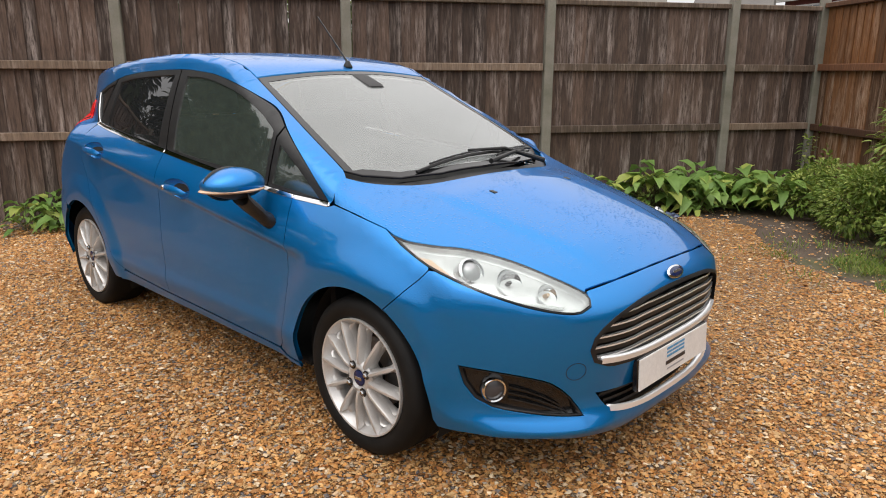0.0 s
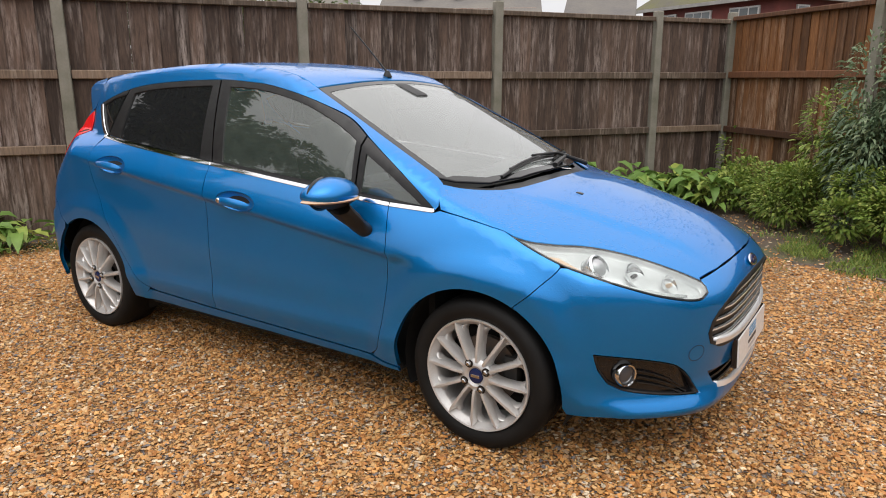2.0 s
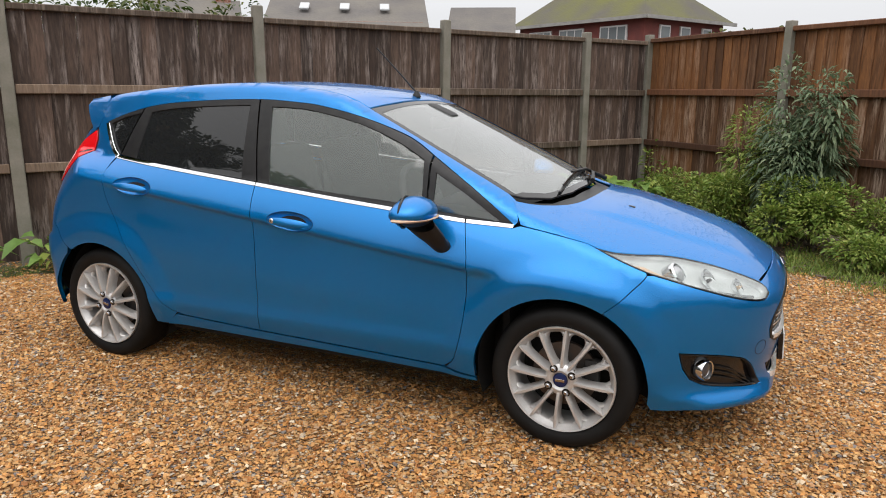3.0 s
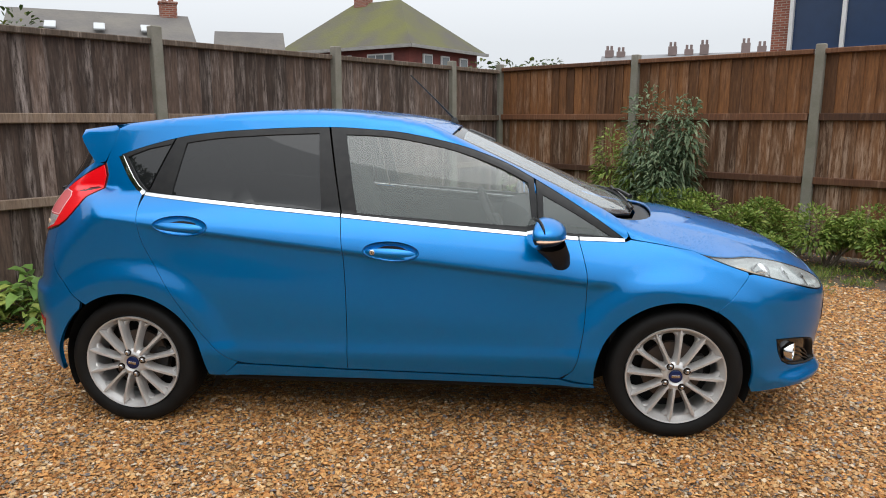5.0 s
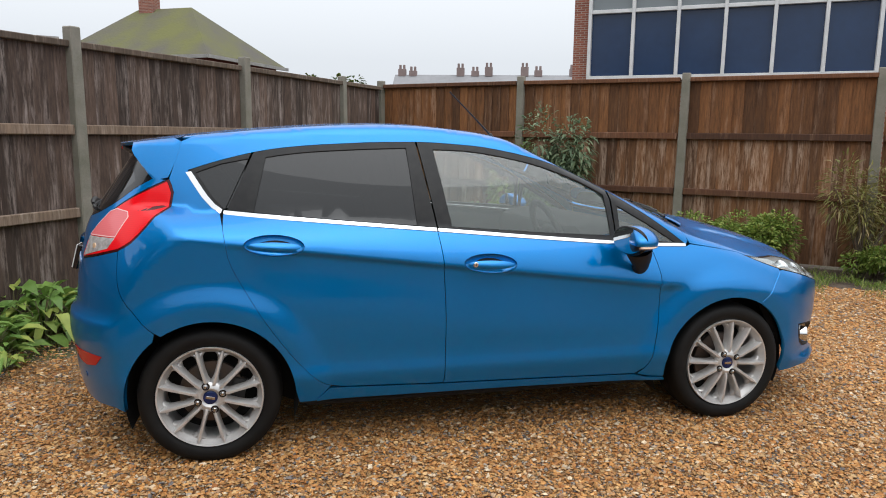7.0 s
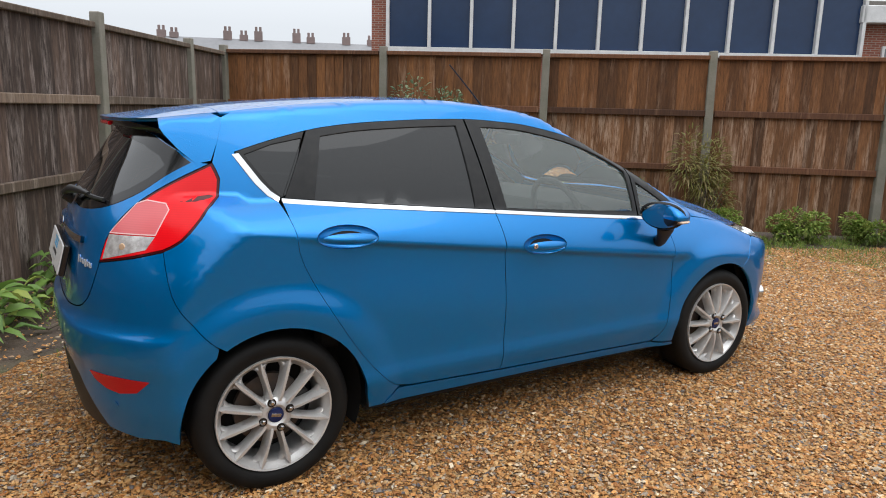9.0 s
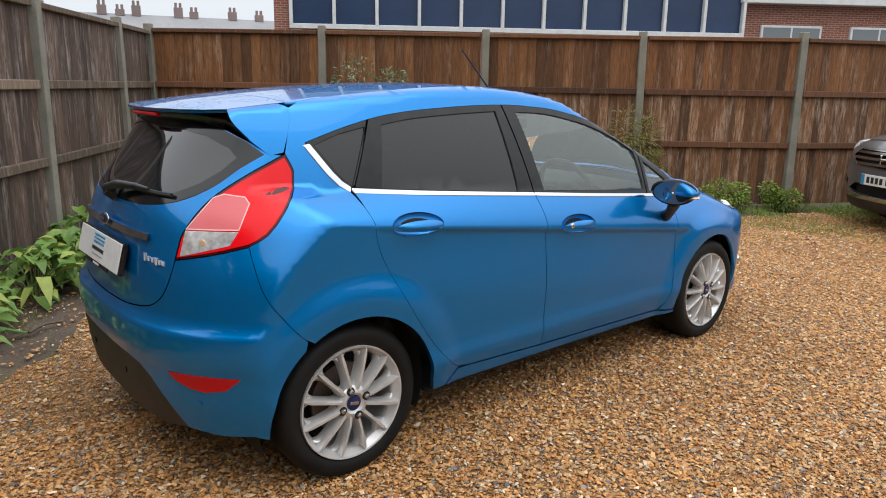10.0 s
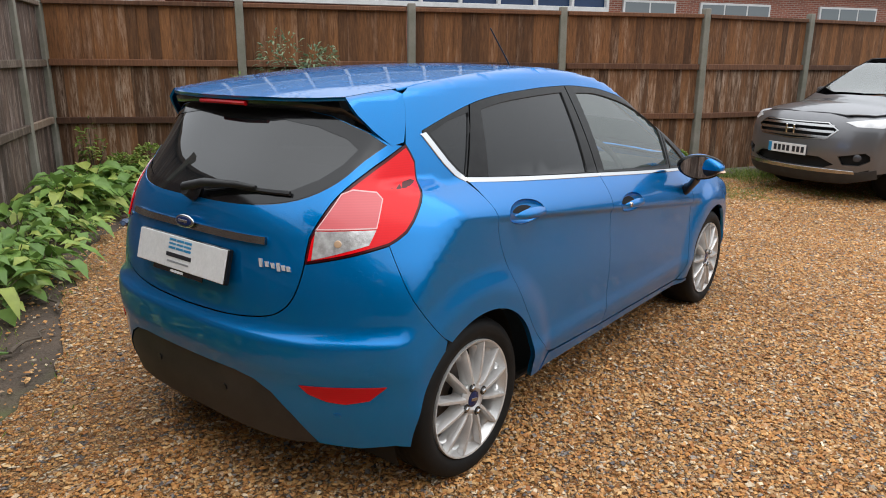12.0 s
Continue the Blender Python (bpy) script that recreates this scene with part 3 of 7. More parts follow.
# ---- fences ----
def wood_material(name, dark, light, pale, wear):
    m = material(name, dark, 0.85)
    info = m.node_tree.nodes.new("ShaderNodeObjectInfo")
    v = coords(m, (9, 9, 1.0))
    shift = m.node_tree.nodes.new("ShaderNodeVectorMath")
    mul = m.node_tree.nodes.new("ShaderNodeVectorMath")
    mul.operation = "SCALE"
    mul.inputs[0].default_value = (37.0, 21.0, 13.0)
    link(m, info.outputs["Random"], mul.inputs["Scale"])
    link(m, v, shift.inputs[0])
    link(m, mul.outputs[0], shift.inputs[1])
    s = shift.outputs[0]
    grain, blot = noise_tex(m, s, 6.0, 8, 0.7), noise_tex(m, s, 1.3, 4)
    c = mixcol(m, ramp(m, grain, (0.3, (0, 0, 0)), (0.75, (1, 1, 1))), dark, light)
    tone = mixcol(m, info.outputs["Random"], (0.50, 0.48, 0.46), (1.45, 1.40, 1.34))
    c = mixcol(m, 1.0, c, tone, "MULTIPLY")
    streak = ramp(m, blot, (0.55 - wear, (0, 0, 0)), (0.80 - wear, (1, 1, 1)))
    streak = mixcol(m, 1.0, streak, ramp(m, grain, (0.4, (0, 0, 0)), (0.62, (0.8, 0.8, 0.8))), "MULTIPLY")
    c = mixcol(m, streak, c, pale)
    link(m, c, bsdf(m).inputs["Base Color"])
    link(m, bump(m, grain, 0.5, 0.004), bsdf(m).inputs["Normal"])
    return m


DARKWOOD = wood_material("weathered_dark_board", (0.034, 0.022, 0.017), (0.128, 0.085, 0.065), (0.38, 0.32, 0.29), 0.08)
DARKRAIL = wood_material("weathered_rail", (0.075, 0.054, 0.040), (0.20, 0.145, 0.105), (0.34, 0.28, 0.23), 0.06)
BROWNWOOD = wood_material("brown_stained_board", (0.074, 0.030, 0.010), (0.235, 0.102, 0.034), (0.36, 0.25, 0.18), 0.02)
BROWNPALE = wood_material("bleached_brown_board", (0.076, 0.033, 0.012), (0.225, 0.105, 0.042), (0.50, 0.38, 0.29), 0.12)
BROWNRAIL = wood_material("brown_stained_rail", (0.065, 0.026, 0.012), (0.15, 0.066, 0.030), (0.28, 0.17, 0.11), 0.0)
CONCRETE = varied("mossy_concrete", (0.27, 0.25, 0.21), (0.17, 0.165, 0.125), 0.9, 3.0, 0.5, 60, 0.006)


def post_mesh():
    bm = box(0.105, 0.105, 2.26, (0, 0, 1.03), 0.008, 1)
    for v in bm.verts:
        if v.co.z > 2.1:
            v.co.x *= 0.86
            v.co.y *= 0.86
    return bm


def board_mesh(h, w, seed):
    """One feather-edge board with its thick and thin side, and a slightly uneven foot."""
    rnd = random.Random(seed)
    bm = bmesh.new()
    n = 4
    rows = []
    for i in range(n + 1):
        z = h * i / n
        k = rnd.uniform(-0.003, 0.003)
        rows.append([bm.verts.new(p) for p in ((-w / 2 + k, 0.004, z), (w / 2 + k, -0.010, z), (w / 2 + k, 0.008, z), (-w / 2 + k, 0.010, z))])
    for a, b in zip(rows, rows[1:]):
        for j in range(4):
            bm.faces.new((a[j], a[(j + 1) % 4], b[(j + 1) % 4], b[j]))
    bm.faces.new(rows[0])
    bm.faces.new(rows[-1])
    bmesh.ops.recalc_face_normals(bm, faces=bm.faces)
    me = bpy.data.meshes.new("board")
    bm.to_mesh(me)
    bm.free()
    return me


def fence_panel(p, q, z0, z1, rails, woods, cap, label, group, seed, facing=1):
    """One bay between two posts: upright boards behind two rails, with a capping rail on top. The rails face the yard."""
    rnd = random.Random(seed)
    p, q = Vector((*p, 0)), Vector((*q, 0))
    along = (q - p).normalized()
    L = (q - p).length - 0.105
    turn = math.degrees(math.atan2(along.y, along.x))
    bay = new("fence")
    bay.matrix_world = pose(*((p + q) / 2).to_tuple(), 0, 0, turn)
    tagged(bay, label, "fence", group)
    board_mat, low_mat, rail_mat = woods
    n = max(3, round(L / 0.118))
    w = L / n
    meshes = []
    for mat, za, zb in ((board_mat, rails[0], z1), (low_mat, z0, rails[0])):
        for k in range(2):
            me = board_mesh(zb - za - 0.002, w * 1.12, seed * 10 + k)
            me.materials.append(mat)
            meshes.append((me, za))
    for i in range(n):
        x = -L / 2 + w * (i + 0.5)
        for half in (0, 2):
            if woods[0] is woods[1] and half:
                continue
            me, za = meshes[half + rnd.randrange(2)]
            if woods[0] is woods[1]:
                me, za = full_board(meshes, z0, z1, w, seed, board_mat, rnd.randrange(2))
            b = new("board", me)
            b.parent = bay
            b.location = (x, facing * (0.018 + rnd.uniform(0, 0.004)), za)
            b.rotation_euler = (0, radians(rnd.uniform(-0.35, 0.35)), radians(rnd.uniform(-1, 1)))
    for z in rails:
        part("rail", box(L, 0.045, 0.075, (0, -facing * 0.012, z), 0.006, 1), rail_mat, bay)
    part("capping", box(L, 0.07, 0.05, (0, 0, z1 + 0.022), 0.006, 1), rail_mat, bay)
    return bay


BOARDS = {}


def full_board(meshes, z0, z1, w, seed, mat, k):
    key = (seed, k)
    if key not in BOARDS:
        me = board_mesh(z1 - z0, w * 1.12, seed * 10 + k + 5)
        me.materials.append(mat)
        BOARDS[key] = me
    return BOARDS[key], z0


CORNER = (0.495, 6.467)
B_POSTS = [CORNER, (-0.128, 5.556), (-1.285, 3.816), (-2.439, 2.148), (-3.594, 0.46), (-4.75, -1.23), (-5.9, -2.92), (-7.06, -4.6), (-8.2, -6.3), (-9.4, -8.0)]
A_POSTS = [CORNER, (2.105, 5.043), (3.70, 3.80), (5.231, 2.523), (6.72, 1.22), (8.49, 0.34), (10.3, -0.54), (12.1, -1.4), (13.9, -2.3)]


def fences():
    first = part("fence_post", post_mesh(), CONCRETE)
    tagged(first, "grey-green weathered concrete fence post", "fence post", "concrete fence posts")
    first.matrix_world = pose(*CORNER, 0, 0, 0, 45)
    rnd = random.Random(8)
    for posts in (B_POSTS, A_POSTS):
        for i, (x, y) in enumerate(posts[1:], 1):
            a, b = posts[i - 1], posts[min(i + 1, len(posts) - 1)]
            turn = math.degrees(math.atan2(b[1] - a[1], b[0] - a[0]))
            copy_thing(first, pose(x, y, rnd.uniform(-0.03, 0.02), rnd.uniform(-0.5, 0.5), rnd.uniform(-0.5, 0.5), turn))
    for i, (p, q) in enumerate(zip(B_POSTS, B_POSTS[1:])):
        fence_panel(q, p, 0.02, 2.03, (1.42, 0.79), (DARKWOOD, DARKWOOD, DARKRAIL), True, "dark weathered board fence panel with pale worn rails", "dark fence panels", 20 + i, 1)
    for i, (p, q) in enumerate(zip(A_POSTS, A_POSTS[1:])):
        fence_panel(p, q, 0.02, 2.06, (1.43, 0.78), (BROWNWOOD, BROWNPALE, BROWNRAIL), True, "brown stained board fence panel, bleached lower down", "brown fence panels", 40 + i, 1)


fences()
back_wall = part("wall_behind", box(26, 0.2, 1.9, (1.5, -9.7, 0.93), 0.01, 1), varied("old_render", (0.20, 0.18, 0.16), (0.14, 0.125, 0.11), 0.9, 2, 0.3, 30, 0.01))
tagged(back_wall, "plain low rendered wall closing the yard", "wall", kind="structure")
side_wall = part("wall_east", box(0.2, 8, 1.9, (14.4, -5.7, 0.93), 0.01, 1), back_wall.data.materials[0])
tagged(side_wall, "plain low rendered wall closing the yard", "wall", kind="structure")

# ---- the blue hatchback ----
car = new("hatchback")
tagged(car, "bright blue metallic five-door hatchback, wet with rain, parked on gravel", "car")

# lines that neighbouring panels share, as points of the body
HL_TOP = deg((-64.8, 0.836), (-59.9, 0.822), (-53.0, 0.812), (-46.5, 0.806), (-40.3, 0.792), (-33.9, 0.766), (-27.7, 0.724), (-24.7, 0.695))
HL_LOW = deg((-24.3, 0.680), (-24.6, 0.660), (-26.7, 0.645), (-29.7, 0.646), (-35.3, 0.666), (-41.8, 0.699), (-48.8, 0.736), (-53.7, 0.760), (-61.0, 0.808))
BUMP_F = deg((-53.7, 0.752), (-55.6, 0.720), (-58.5, 0.680), (-63.9, 0.600))
WING_TOP = [(1.035, -0.722), (1.12, -0.722), (1.22, -0.720), (1.31, -0.712)]
COWL = [(0.972, -0.632), (1.032, -0.585), (1.118, -0.49), (1.186, -0.375), (1.222, -0.20), (1.236, 0.0)]
DITCH = [(0.232, -0.522), (0.107, -0.510), (-0.076, -0.500), (-0.289, -0.497), (-0.542, -0.508), (-0.87, -0.520), (-1.157, -0.530), (-1.345, -0.535)]
SCREEN_SIDE = [(0.232, -0.522), (0.45, -0.548), (0.70, -0.580), (0.944, -0.604)]
FRAME_TOP = [(-1.316, 1.254), (-1.18, 1.297), (-1.009, 1.338), (-0.838, 1.360), (-0.655, 1.372), (-0.498, 1.379), (-0.288, 1.381), (-0.131, 1.372), (0.027, 1.356), (0.264, 1.306), (0.453, 1.238),
             (0.62, 1.152), (0.784, 1.055), (0.90, 0.978), (1.012, 0.897)]
HOOK = [(-1.327, 1.246), (-1.258, 1.140), (-1.220, 1.098), (-1.185, 1.076)]
CHROME_LOW = [(-1.172, 1.074), (-0.897, 1.046), (-0.25, 0.989), (0.129, 0.954), (0.54, 0.918), (0.806, 0.896)]
REAR_GAP = [(-1.172, 1.074), (-1.171, 1.023), (-1.160, 0.966), (-1.137, 0.862), (-1.027, 0.660), (-0.901, 0.473), (-0.790, 0.352), (-0.735, 0.322), (-0.684, 0.312)]
B_GAP = [(-0.25, 0.989), (-0.232, 0.833), (-0.221, 0.597), (-0.224, 0.316), (-0.228, 0.296)]
FRONT_GAP = [(0.733, 0.273), (0.776, 0.303), (0.806, 0.366), (0.834, 0.536), (0.840, 0.722), (0.831, 0.796), (0.806, 0.896)]
LAMP_OUT = deg((-50.3, 0.926), (-54.0, 0.960), (-57.4, 1.030), (-59.3, 1.100), (-59.3, 1.160), (-57.0, 1.217))
LAMP_IN = deg((-57.0, 1.217), (-47.5, 1.146), (-40.0, 1.067), (-35.6, 0.973), (-34.6, 0.930), (-34.0, 0.870))
LAMP_LOW = deg((-34.0, 0.870), (-42.8, 0.897), (-50.3, 0.926))
BUMP_R = deg((-50.3, 0.926), (-51.8, 0.854), (-54.0, 0.767), (-58.2, 0.663), (-61.8, 0.596))
GATE_LOW = deg((0.0, 0.660), (-14.7, 0.668), (-25.0, 0.690), (-29.5, 0.722), (-32.0, 0.771), (-33.6, 0.840), (-34.0, 0.870))
FIN = [(-1.345, 1.374), (-1.352, 1.335), (-1.372, 1.280), (-1.398, 1.222)]
ARCH_F, ARCH_R, ARCH_RAD = (1.232, 0.290), (-1.235, 0.290), 0.350

for line in (HL_TOP, HL_LOW, BUMP_F, BUMP_R, GATE_LOW, LAMP_LOW, LAMP_IN):
    line[:] = curve(line, 0.02)
DITCH, SCREEN_SIDE, COWL = curve(DITCH, 0.05), curve(SCREEN_SIDE, 0.05), curve(COWL, 0.05)

# wings, doors, flanks
wing_top_s = over("top", "side", WING_TOP)
bump_f_s = over("front", "side", BUMP_F)
hl_back_s = [q for q in over("front", "side", HL_LOW[::-1]) if q[0] < bump_f_s[0][0] - 0.003]
a0 = math.degrees(math.atan2(bump_f_s[-1][1] - ARCH_F[1], bump_f_s[-1][0] - ARCH_F[0]))
wing = [(0.806, 0.896), (1.012, 0.888)] + wing_top_s + [over("front", "side", HL_TOP[:1])[0]] + hl_back_s + bump_f_s + arc(*ARCH_F, ARCH_RAD, a0 - 3, 176, 22) + [(0.885, 0.255), (0.80, 0.262), (0.745, 0.272)] + curve(FRONT_GAP)[1:]
panel("front_wing", "side", wing, PAINT, car, both=True, rim=0.02, gap=0.0012)

def ell(xc, zc, a=0.123, b=0.043, n=28, tilt=-0.04):
    return [(xc + a * math.cos(t), zc + b * math.sin(t) + tilt * a * math.cos(t)) for t in (2 * math.pi * k / n for k in range(n))]


HANDLE_F, HANDLE_R = (-0.017, 0.845), (-0.962, 0.948)
front_doors = panel("front_door", "side", curve(CHROME_LOW[2:]) + curve(FRONT_GAP[::-1])[1:] + [(0.258, 0.286)] + curve(B_GAP[::-1])[:-1], PAINT, car, holes=[ell(*HANDLE_F)], both=True, label="blue front door", res=0.028, gap=0.0016)
rear_doors = panel("rear_door", "side", curve(CHROME_LOW[:3]) + curve(B_GAP)[1:] + curve(REAR_GAP[::-1])[:-1], PAINT, car, holes=[ell(*HANDLE_R)], both=True, label="blue rear door", res=0.028, gap=0.0016)
panel("sill", "side", [(-0.80, 0.262), (-0.74, 0.312)] + [(-0.684, 0.310), (-0.228, 0.294), (0.258, 0.284), (0.733, 0.271), (0.79, 0.258), (0.885, 0.252), (0.895, 0.232), (0.126, 0.246), (-0.80, 0.250)], PAINT, car, both=True, level=0.003)

lamp_out_s = over("rear", "side", curve(LAMP_OUT))
bump_r_s = over("rear", "side", BUMP_R[::-1])
a1 = math.degrees(math.atan2(bump_r_s[0][1] - ARCH_R[1], bump_r_s[0][0] - ARCH_R[0]))
ditch_s = over("top", "side", DITCH)
screen_s = over("top", "side", SCREEN_SIDE)
flank = ([(-0.80, 0.255), (-0.872, 0.255)] + arc(*ARCH_R, ARCH_RAD, 4, a1 - 2, 24) + bump_r_s[1:] + lamp_out_s[1:] + FIN[::-1][1:] + ditch_s[::-1][1:] + screen_s[1:]
         + [(0.980, 0.984), (1.012, 0.952), (1.024, 0.912)] + curve(FRAME_TOP[::-1]) + curve(HOOK)[1:] + curve(REAR_GAP)[1:-1] + [(-0.74, 0.316)])
panel("body_side", "side", flank, PAINT, car, both=True, rim=0.02, res=0.03, gap=0.0002)

# roof, bonnet, screens
roof = mirrored([(-1.315, 0.0), (-1.322, -0.3), (-1.345, -0.528)] + [(x, y + 0.003) for x, y in DITCH[::-1][1:-1]] + [(0.236, -0.518), (0.250, -0.327), (0.258, 0.0)], False)
panel("roof", "top", roof, WET, car, res=0.05, label="wet blue roof panel")
bonnet = mirrored([(1.236, 0.0)] + COWL[::-1][1:] + [(1.002, -0.672), (1.018, -0.708)] + WING_TOP + over("front", "top", HL_TOP[1:]) + over("front", "top", deg((-24.4, 0.702), (-16.8, 0.714), (-8.0, 0.725), (0, 0.728))), False)


def bonnet_top(x, y, z):
    """The body with the two raised folds of the bonnet."""
    a = np.abs(y)
    line = 0.385 + 0.10 * (1.95 - x) * 0.0 - 0.10 * step(x, 1.5, 2.0) + 0.06 * (1 - step(x, 1.1, 1.5))
    fold = 0.010 * (1 - step(a, line - 0.015, line + 0.05)) * step(x, 1.15, 1.4) * (1 - step(x, 1.80, 1.98))
    return body(x, y, z - fold) 


bonnet_ob = panel("bonnet", "top", bonnet, WET, car, res=0.03, fn=bonnet_top, label="blue bonnet beaded with rain drops")
screen = mirrored([(0.266, 0.0), (0.258, -0.327), (0.240, -0.516)] + [(x + 0.002, y + 0.004) for x, y in SCREEN_SIDE[1:]] + [(1.00, -0.555), (1.085, -0.43), (1.135, -0.25), (1.152, 0.0)], False)
glassy = mirrored([(0.300, 0.0), (0.292, -0.327), (0.290, -0.478)] + [(x + 0.018, y + 0.034) for x, y in SCREEN_SIDE[1:]] + [(0.975, -0.53), (1.055, -0.41), (1.10, -0.25), (1.118, 0.0)], False)
surround = panel("windscreen_surround", "top", screen, GLOSS, car, holes=[glassy], level=-0.002, label="black windscreen border")
windscreen = panel("windscreen", "top", shrink(glassy, -0.008), SCREEN, car, level=-0.004, rim=0, res=0.06, label="clear windscreen with white sky reflection painted as a pale film")
windscreen.visible_shadow = False
cowl = mirrored([(1.156, 0.0), (1.139, -0.25), (1.089, -0.435), (0.998, -0.565), (0.952, -0.607)] + COWL, False)
panel("scuttle", "top", cowl, BLACK, car, level=-0.022, rim=0.004, label="black plastic scuttle panel")

# ends
def front_outline():
    arch = [p for p in arc(*ARCH_F, ARCH_RAD, a0, -8, 14)]
    return mirrored(over("top", "front", [(0, 0)])[:0] + deg((0, 0.728), (-8.0, 0.725), (-16.8, 0.714), (-24.3, 0.700)) + [q for q in HL_LOW if q[0] > radians(-53.7) * RC] + BUMP_F + over("side", "front", arch)[1:]
                    + deg((-51.6, 0.214), (-43.3, 0.226), (-32.6, 0.226), (-22, 0.205), (-14, 0.190), (0, 0.186)))


def rear_outline():
    arch = arc(*ARCH_R, ARCH_RAD, a1, 186, 14)
    return mirrored(GATE_LOW + LAMP_LOW[1:] + BUMP_R[1:] + over("side", "rear", arch)[1:] + deg((-50.5, 0.268), (-44.0, 0.262), (-36.0, 0.275)) + deg((-31.0, 0.372), (-26.6, 0.440), (-22.5, 0.474), (-17, 0.486), (0, 0.484)))


GRILLE = mirrored(curve(deg((0, 0.664), (-6, 0.662), (-14, 0.650), (-20.5, 0.614), (-24.2, 0.559), (-24.9, 0.518), (-24.0, 0.478), (-21.2, 0.455), (-16.3, 0.448), (0, 0.446))))
LOWER = mirrored(curve(deg((0, 0.345), (-13, 0.350), (-22.6, 0.356))) + curve(deg((-22.6, 0.356), (-20.5, 0.308), (-17.5, 0.278), (-8, 0.258), (0, 0.252)))[1:])
FOG = curve(deg((-47.5, 0.462), (-42.6, 0.455), (-36.8, 0.440), (-31.5, 0.413), (-27.8, 0.356), (-25.2, 0.290))) + curve(deg((-25.2, 0.290), (-30.6, 0.298), (-36.5, 0.311), (-41.4, 0.326), (-44.4, 0.352), (-46.4, 0.400), (-47.5, 0.462)))[1:-1]


def flipped(poly):
    return [(-u, v) for u, v in poly][::-1]


bumper = panel("front_bumper", "front", front_outline(), PAINT, car, holes=[GRILLE, LOWER, FOG, flipped(FOG)], rim=0.02, res=0.028, label="blue front bumper")
rear_bumper = panel("rear_bumper", "rear", rear_outline(), PAINT, car, rim=0.02, res=0.03, label="blue rear bumper")
panel("rear_valance", "rear", mirrored(deg((0, 0.484), (-17, 0.486), (-22.5, 0.474), (-26.6, 0.440), (-31.0, 0.372), (-36.0, 0.275), (-30, 0.262), (-15, 0.262), (0, 0.262))), GREYPLASTIC, rear_bumper, level=-0.004, label="unpainted dark plastic valance")

REAR_GLASS = mirrored(deg((0, 1.342), (-22, 1.337), (-37.5, 1.305), (-47, 1.255), (-51.5, 1.216)) + curve(deg((-51.5, 1.216), (-46, 1.172), (-40.3, 1.112), (-34, 1.068), (-27, 1.043), (-16.1, 1.029), (0, 1.026)))[1:])
gate = mirrored(deg((0, 1.345), (-22, 1.340), (-38, 1.308), (-48, 1.256), (-54.5, 1.216)) + LAMP_IN[1:-1] + GATE_LOW[::-1])
tailgate = panel("tailgate", "rear", gate, PAINT, car, holes=[REAR_GLASS], res=0.03, label="blue tailgate")
rear_glass = panel("rear_window", "rear", REAR_GLASS, REARTINT, tailgate, level=-0.003, rim=0, res=0.05, gap=-0.004, label="dark tinted rear window")
ring = mirrored(deg((0, 1.300), (-20, 1.295), (-34, 1.272), (-42, 1.236), (-44.6, 1.205), (-41, 1.160), (-36, 1.118), (-30, 1.084), (-24, 1.064), (-14, 1.054), (0, 1.052)))
panel("window_border", "rear", REAR_GLASS, GLOSS, tailgate, holes=[ring], level=-0.001, rim=0, gap=0.001, label="black printed window border")


def wing_shape(x, y, z):
    """The roof and flanks carried on behind as the spoiler."""
    a = np.abs(y)
    return smax(a - side_y(x, z), z - top_z(x, a), 0.02)


spoil_rear = [(-1.682, 0.0), (-1.672, -0.15), (-1.643, -0.30), (-1.60, -0.41), (-1.55, -0.485)]
spoiler = panel("spoiler", "top", mirrored([(-1.318, 0.0), (-1.325, -0.3), (-1.348, -0.530)] + spoil_rear[::-1], False), WET, tailgate, fn=wing_shape, rim=0.012, res=0.03, label="blue roof spoiler")
fin_top = [(-1.55 + 0.202 * k / 8, -0.487 - 0.045 * k / 8) for k in range(9)]
fin = FIN + [(-1.448, 1.212)] + [(-1.50, 1.262), (-1.540, 1.312), (-1.552, 1.335)] + flat("side", lay("top", fin_top, 0, wing_shape))[:-1]
panel("spoiler_end", "side", fin, PAINT, tailgate, both=True, fn=wing_shape, rim=0.012, gap=0.0002)


def spoiler_under():
    """The dark underside between the spoiler's edge and the window."""
    n = 28
    ys = np.linspace(-0.56, 0.56, n)
    edge = np.interp(np.abs(ys), [0, 0.15, 0.30, 0.41, 0.485, 0.56], [-1.676, -1.666, -1.637, -1.594, -1.545, -1.455])
    ez = np.interp(np.abs(ys), [0, 0.30, 0.41, 0.485, 0.53, 0.56], [1.349, 1.342, 1.33, 1.318, 1.27, 1.218])
    v, f = [], []
    for y, x, z in zip(ys, edge, ez):
        inner = float(rear_x(np.array([abs(y)]), np.array([1.30]))[0])
        zi = min(1.318, z + 0.005) if abs(y) < 0.5 else z - 0.004
        v += [(x, y, z + 0.012), (x + 0.006, y, z - 0.008), ((x + inner) / 2, y, (z + zi) / 2 - 0.006), (max(inner, x) + 0.045, y, zi + 0.004)]
    for i in range(n - 1):
        for k in range(3):
            f.append((4 * i + k, 4 * i + k + 1, 4 * i + k + 5, 4 * i + k + 4))
    return mesh_object("spoiler_underside", v, f, GLOSS, tailgate, "black spoiler underside")


spoiler_under()

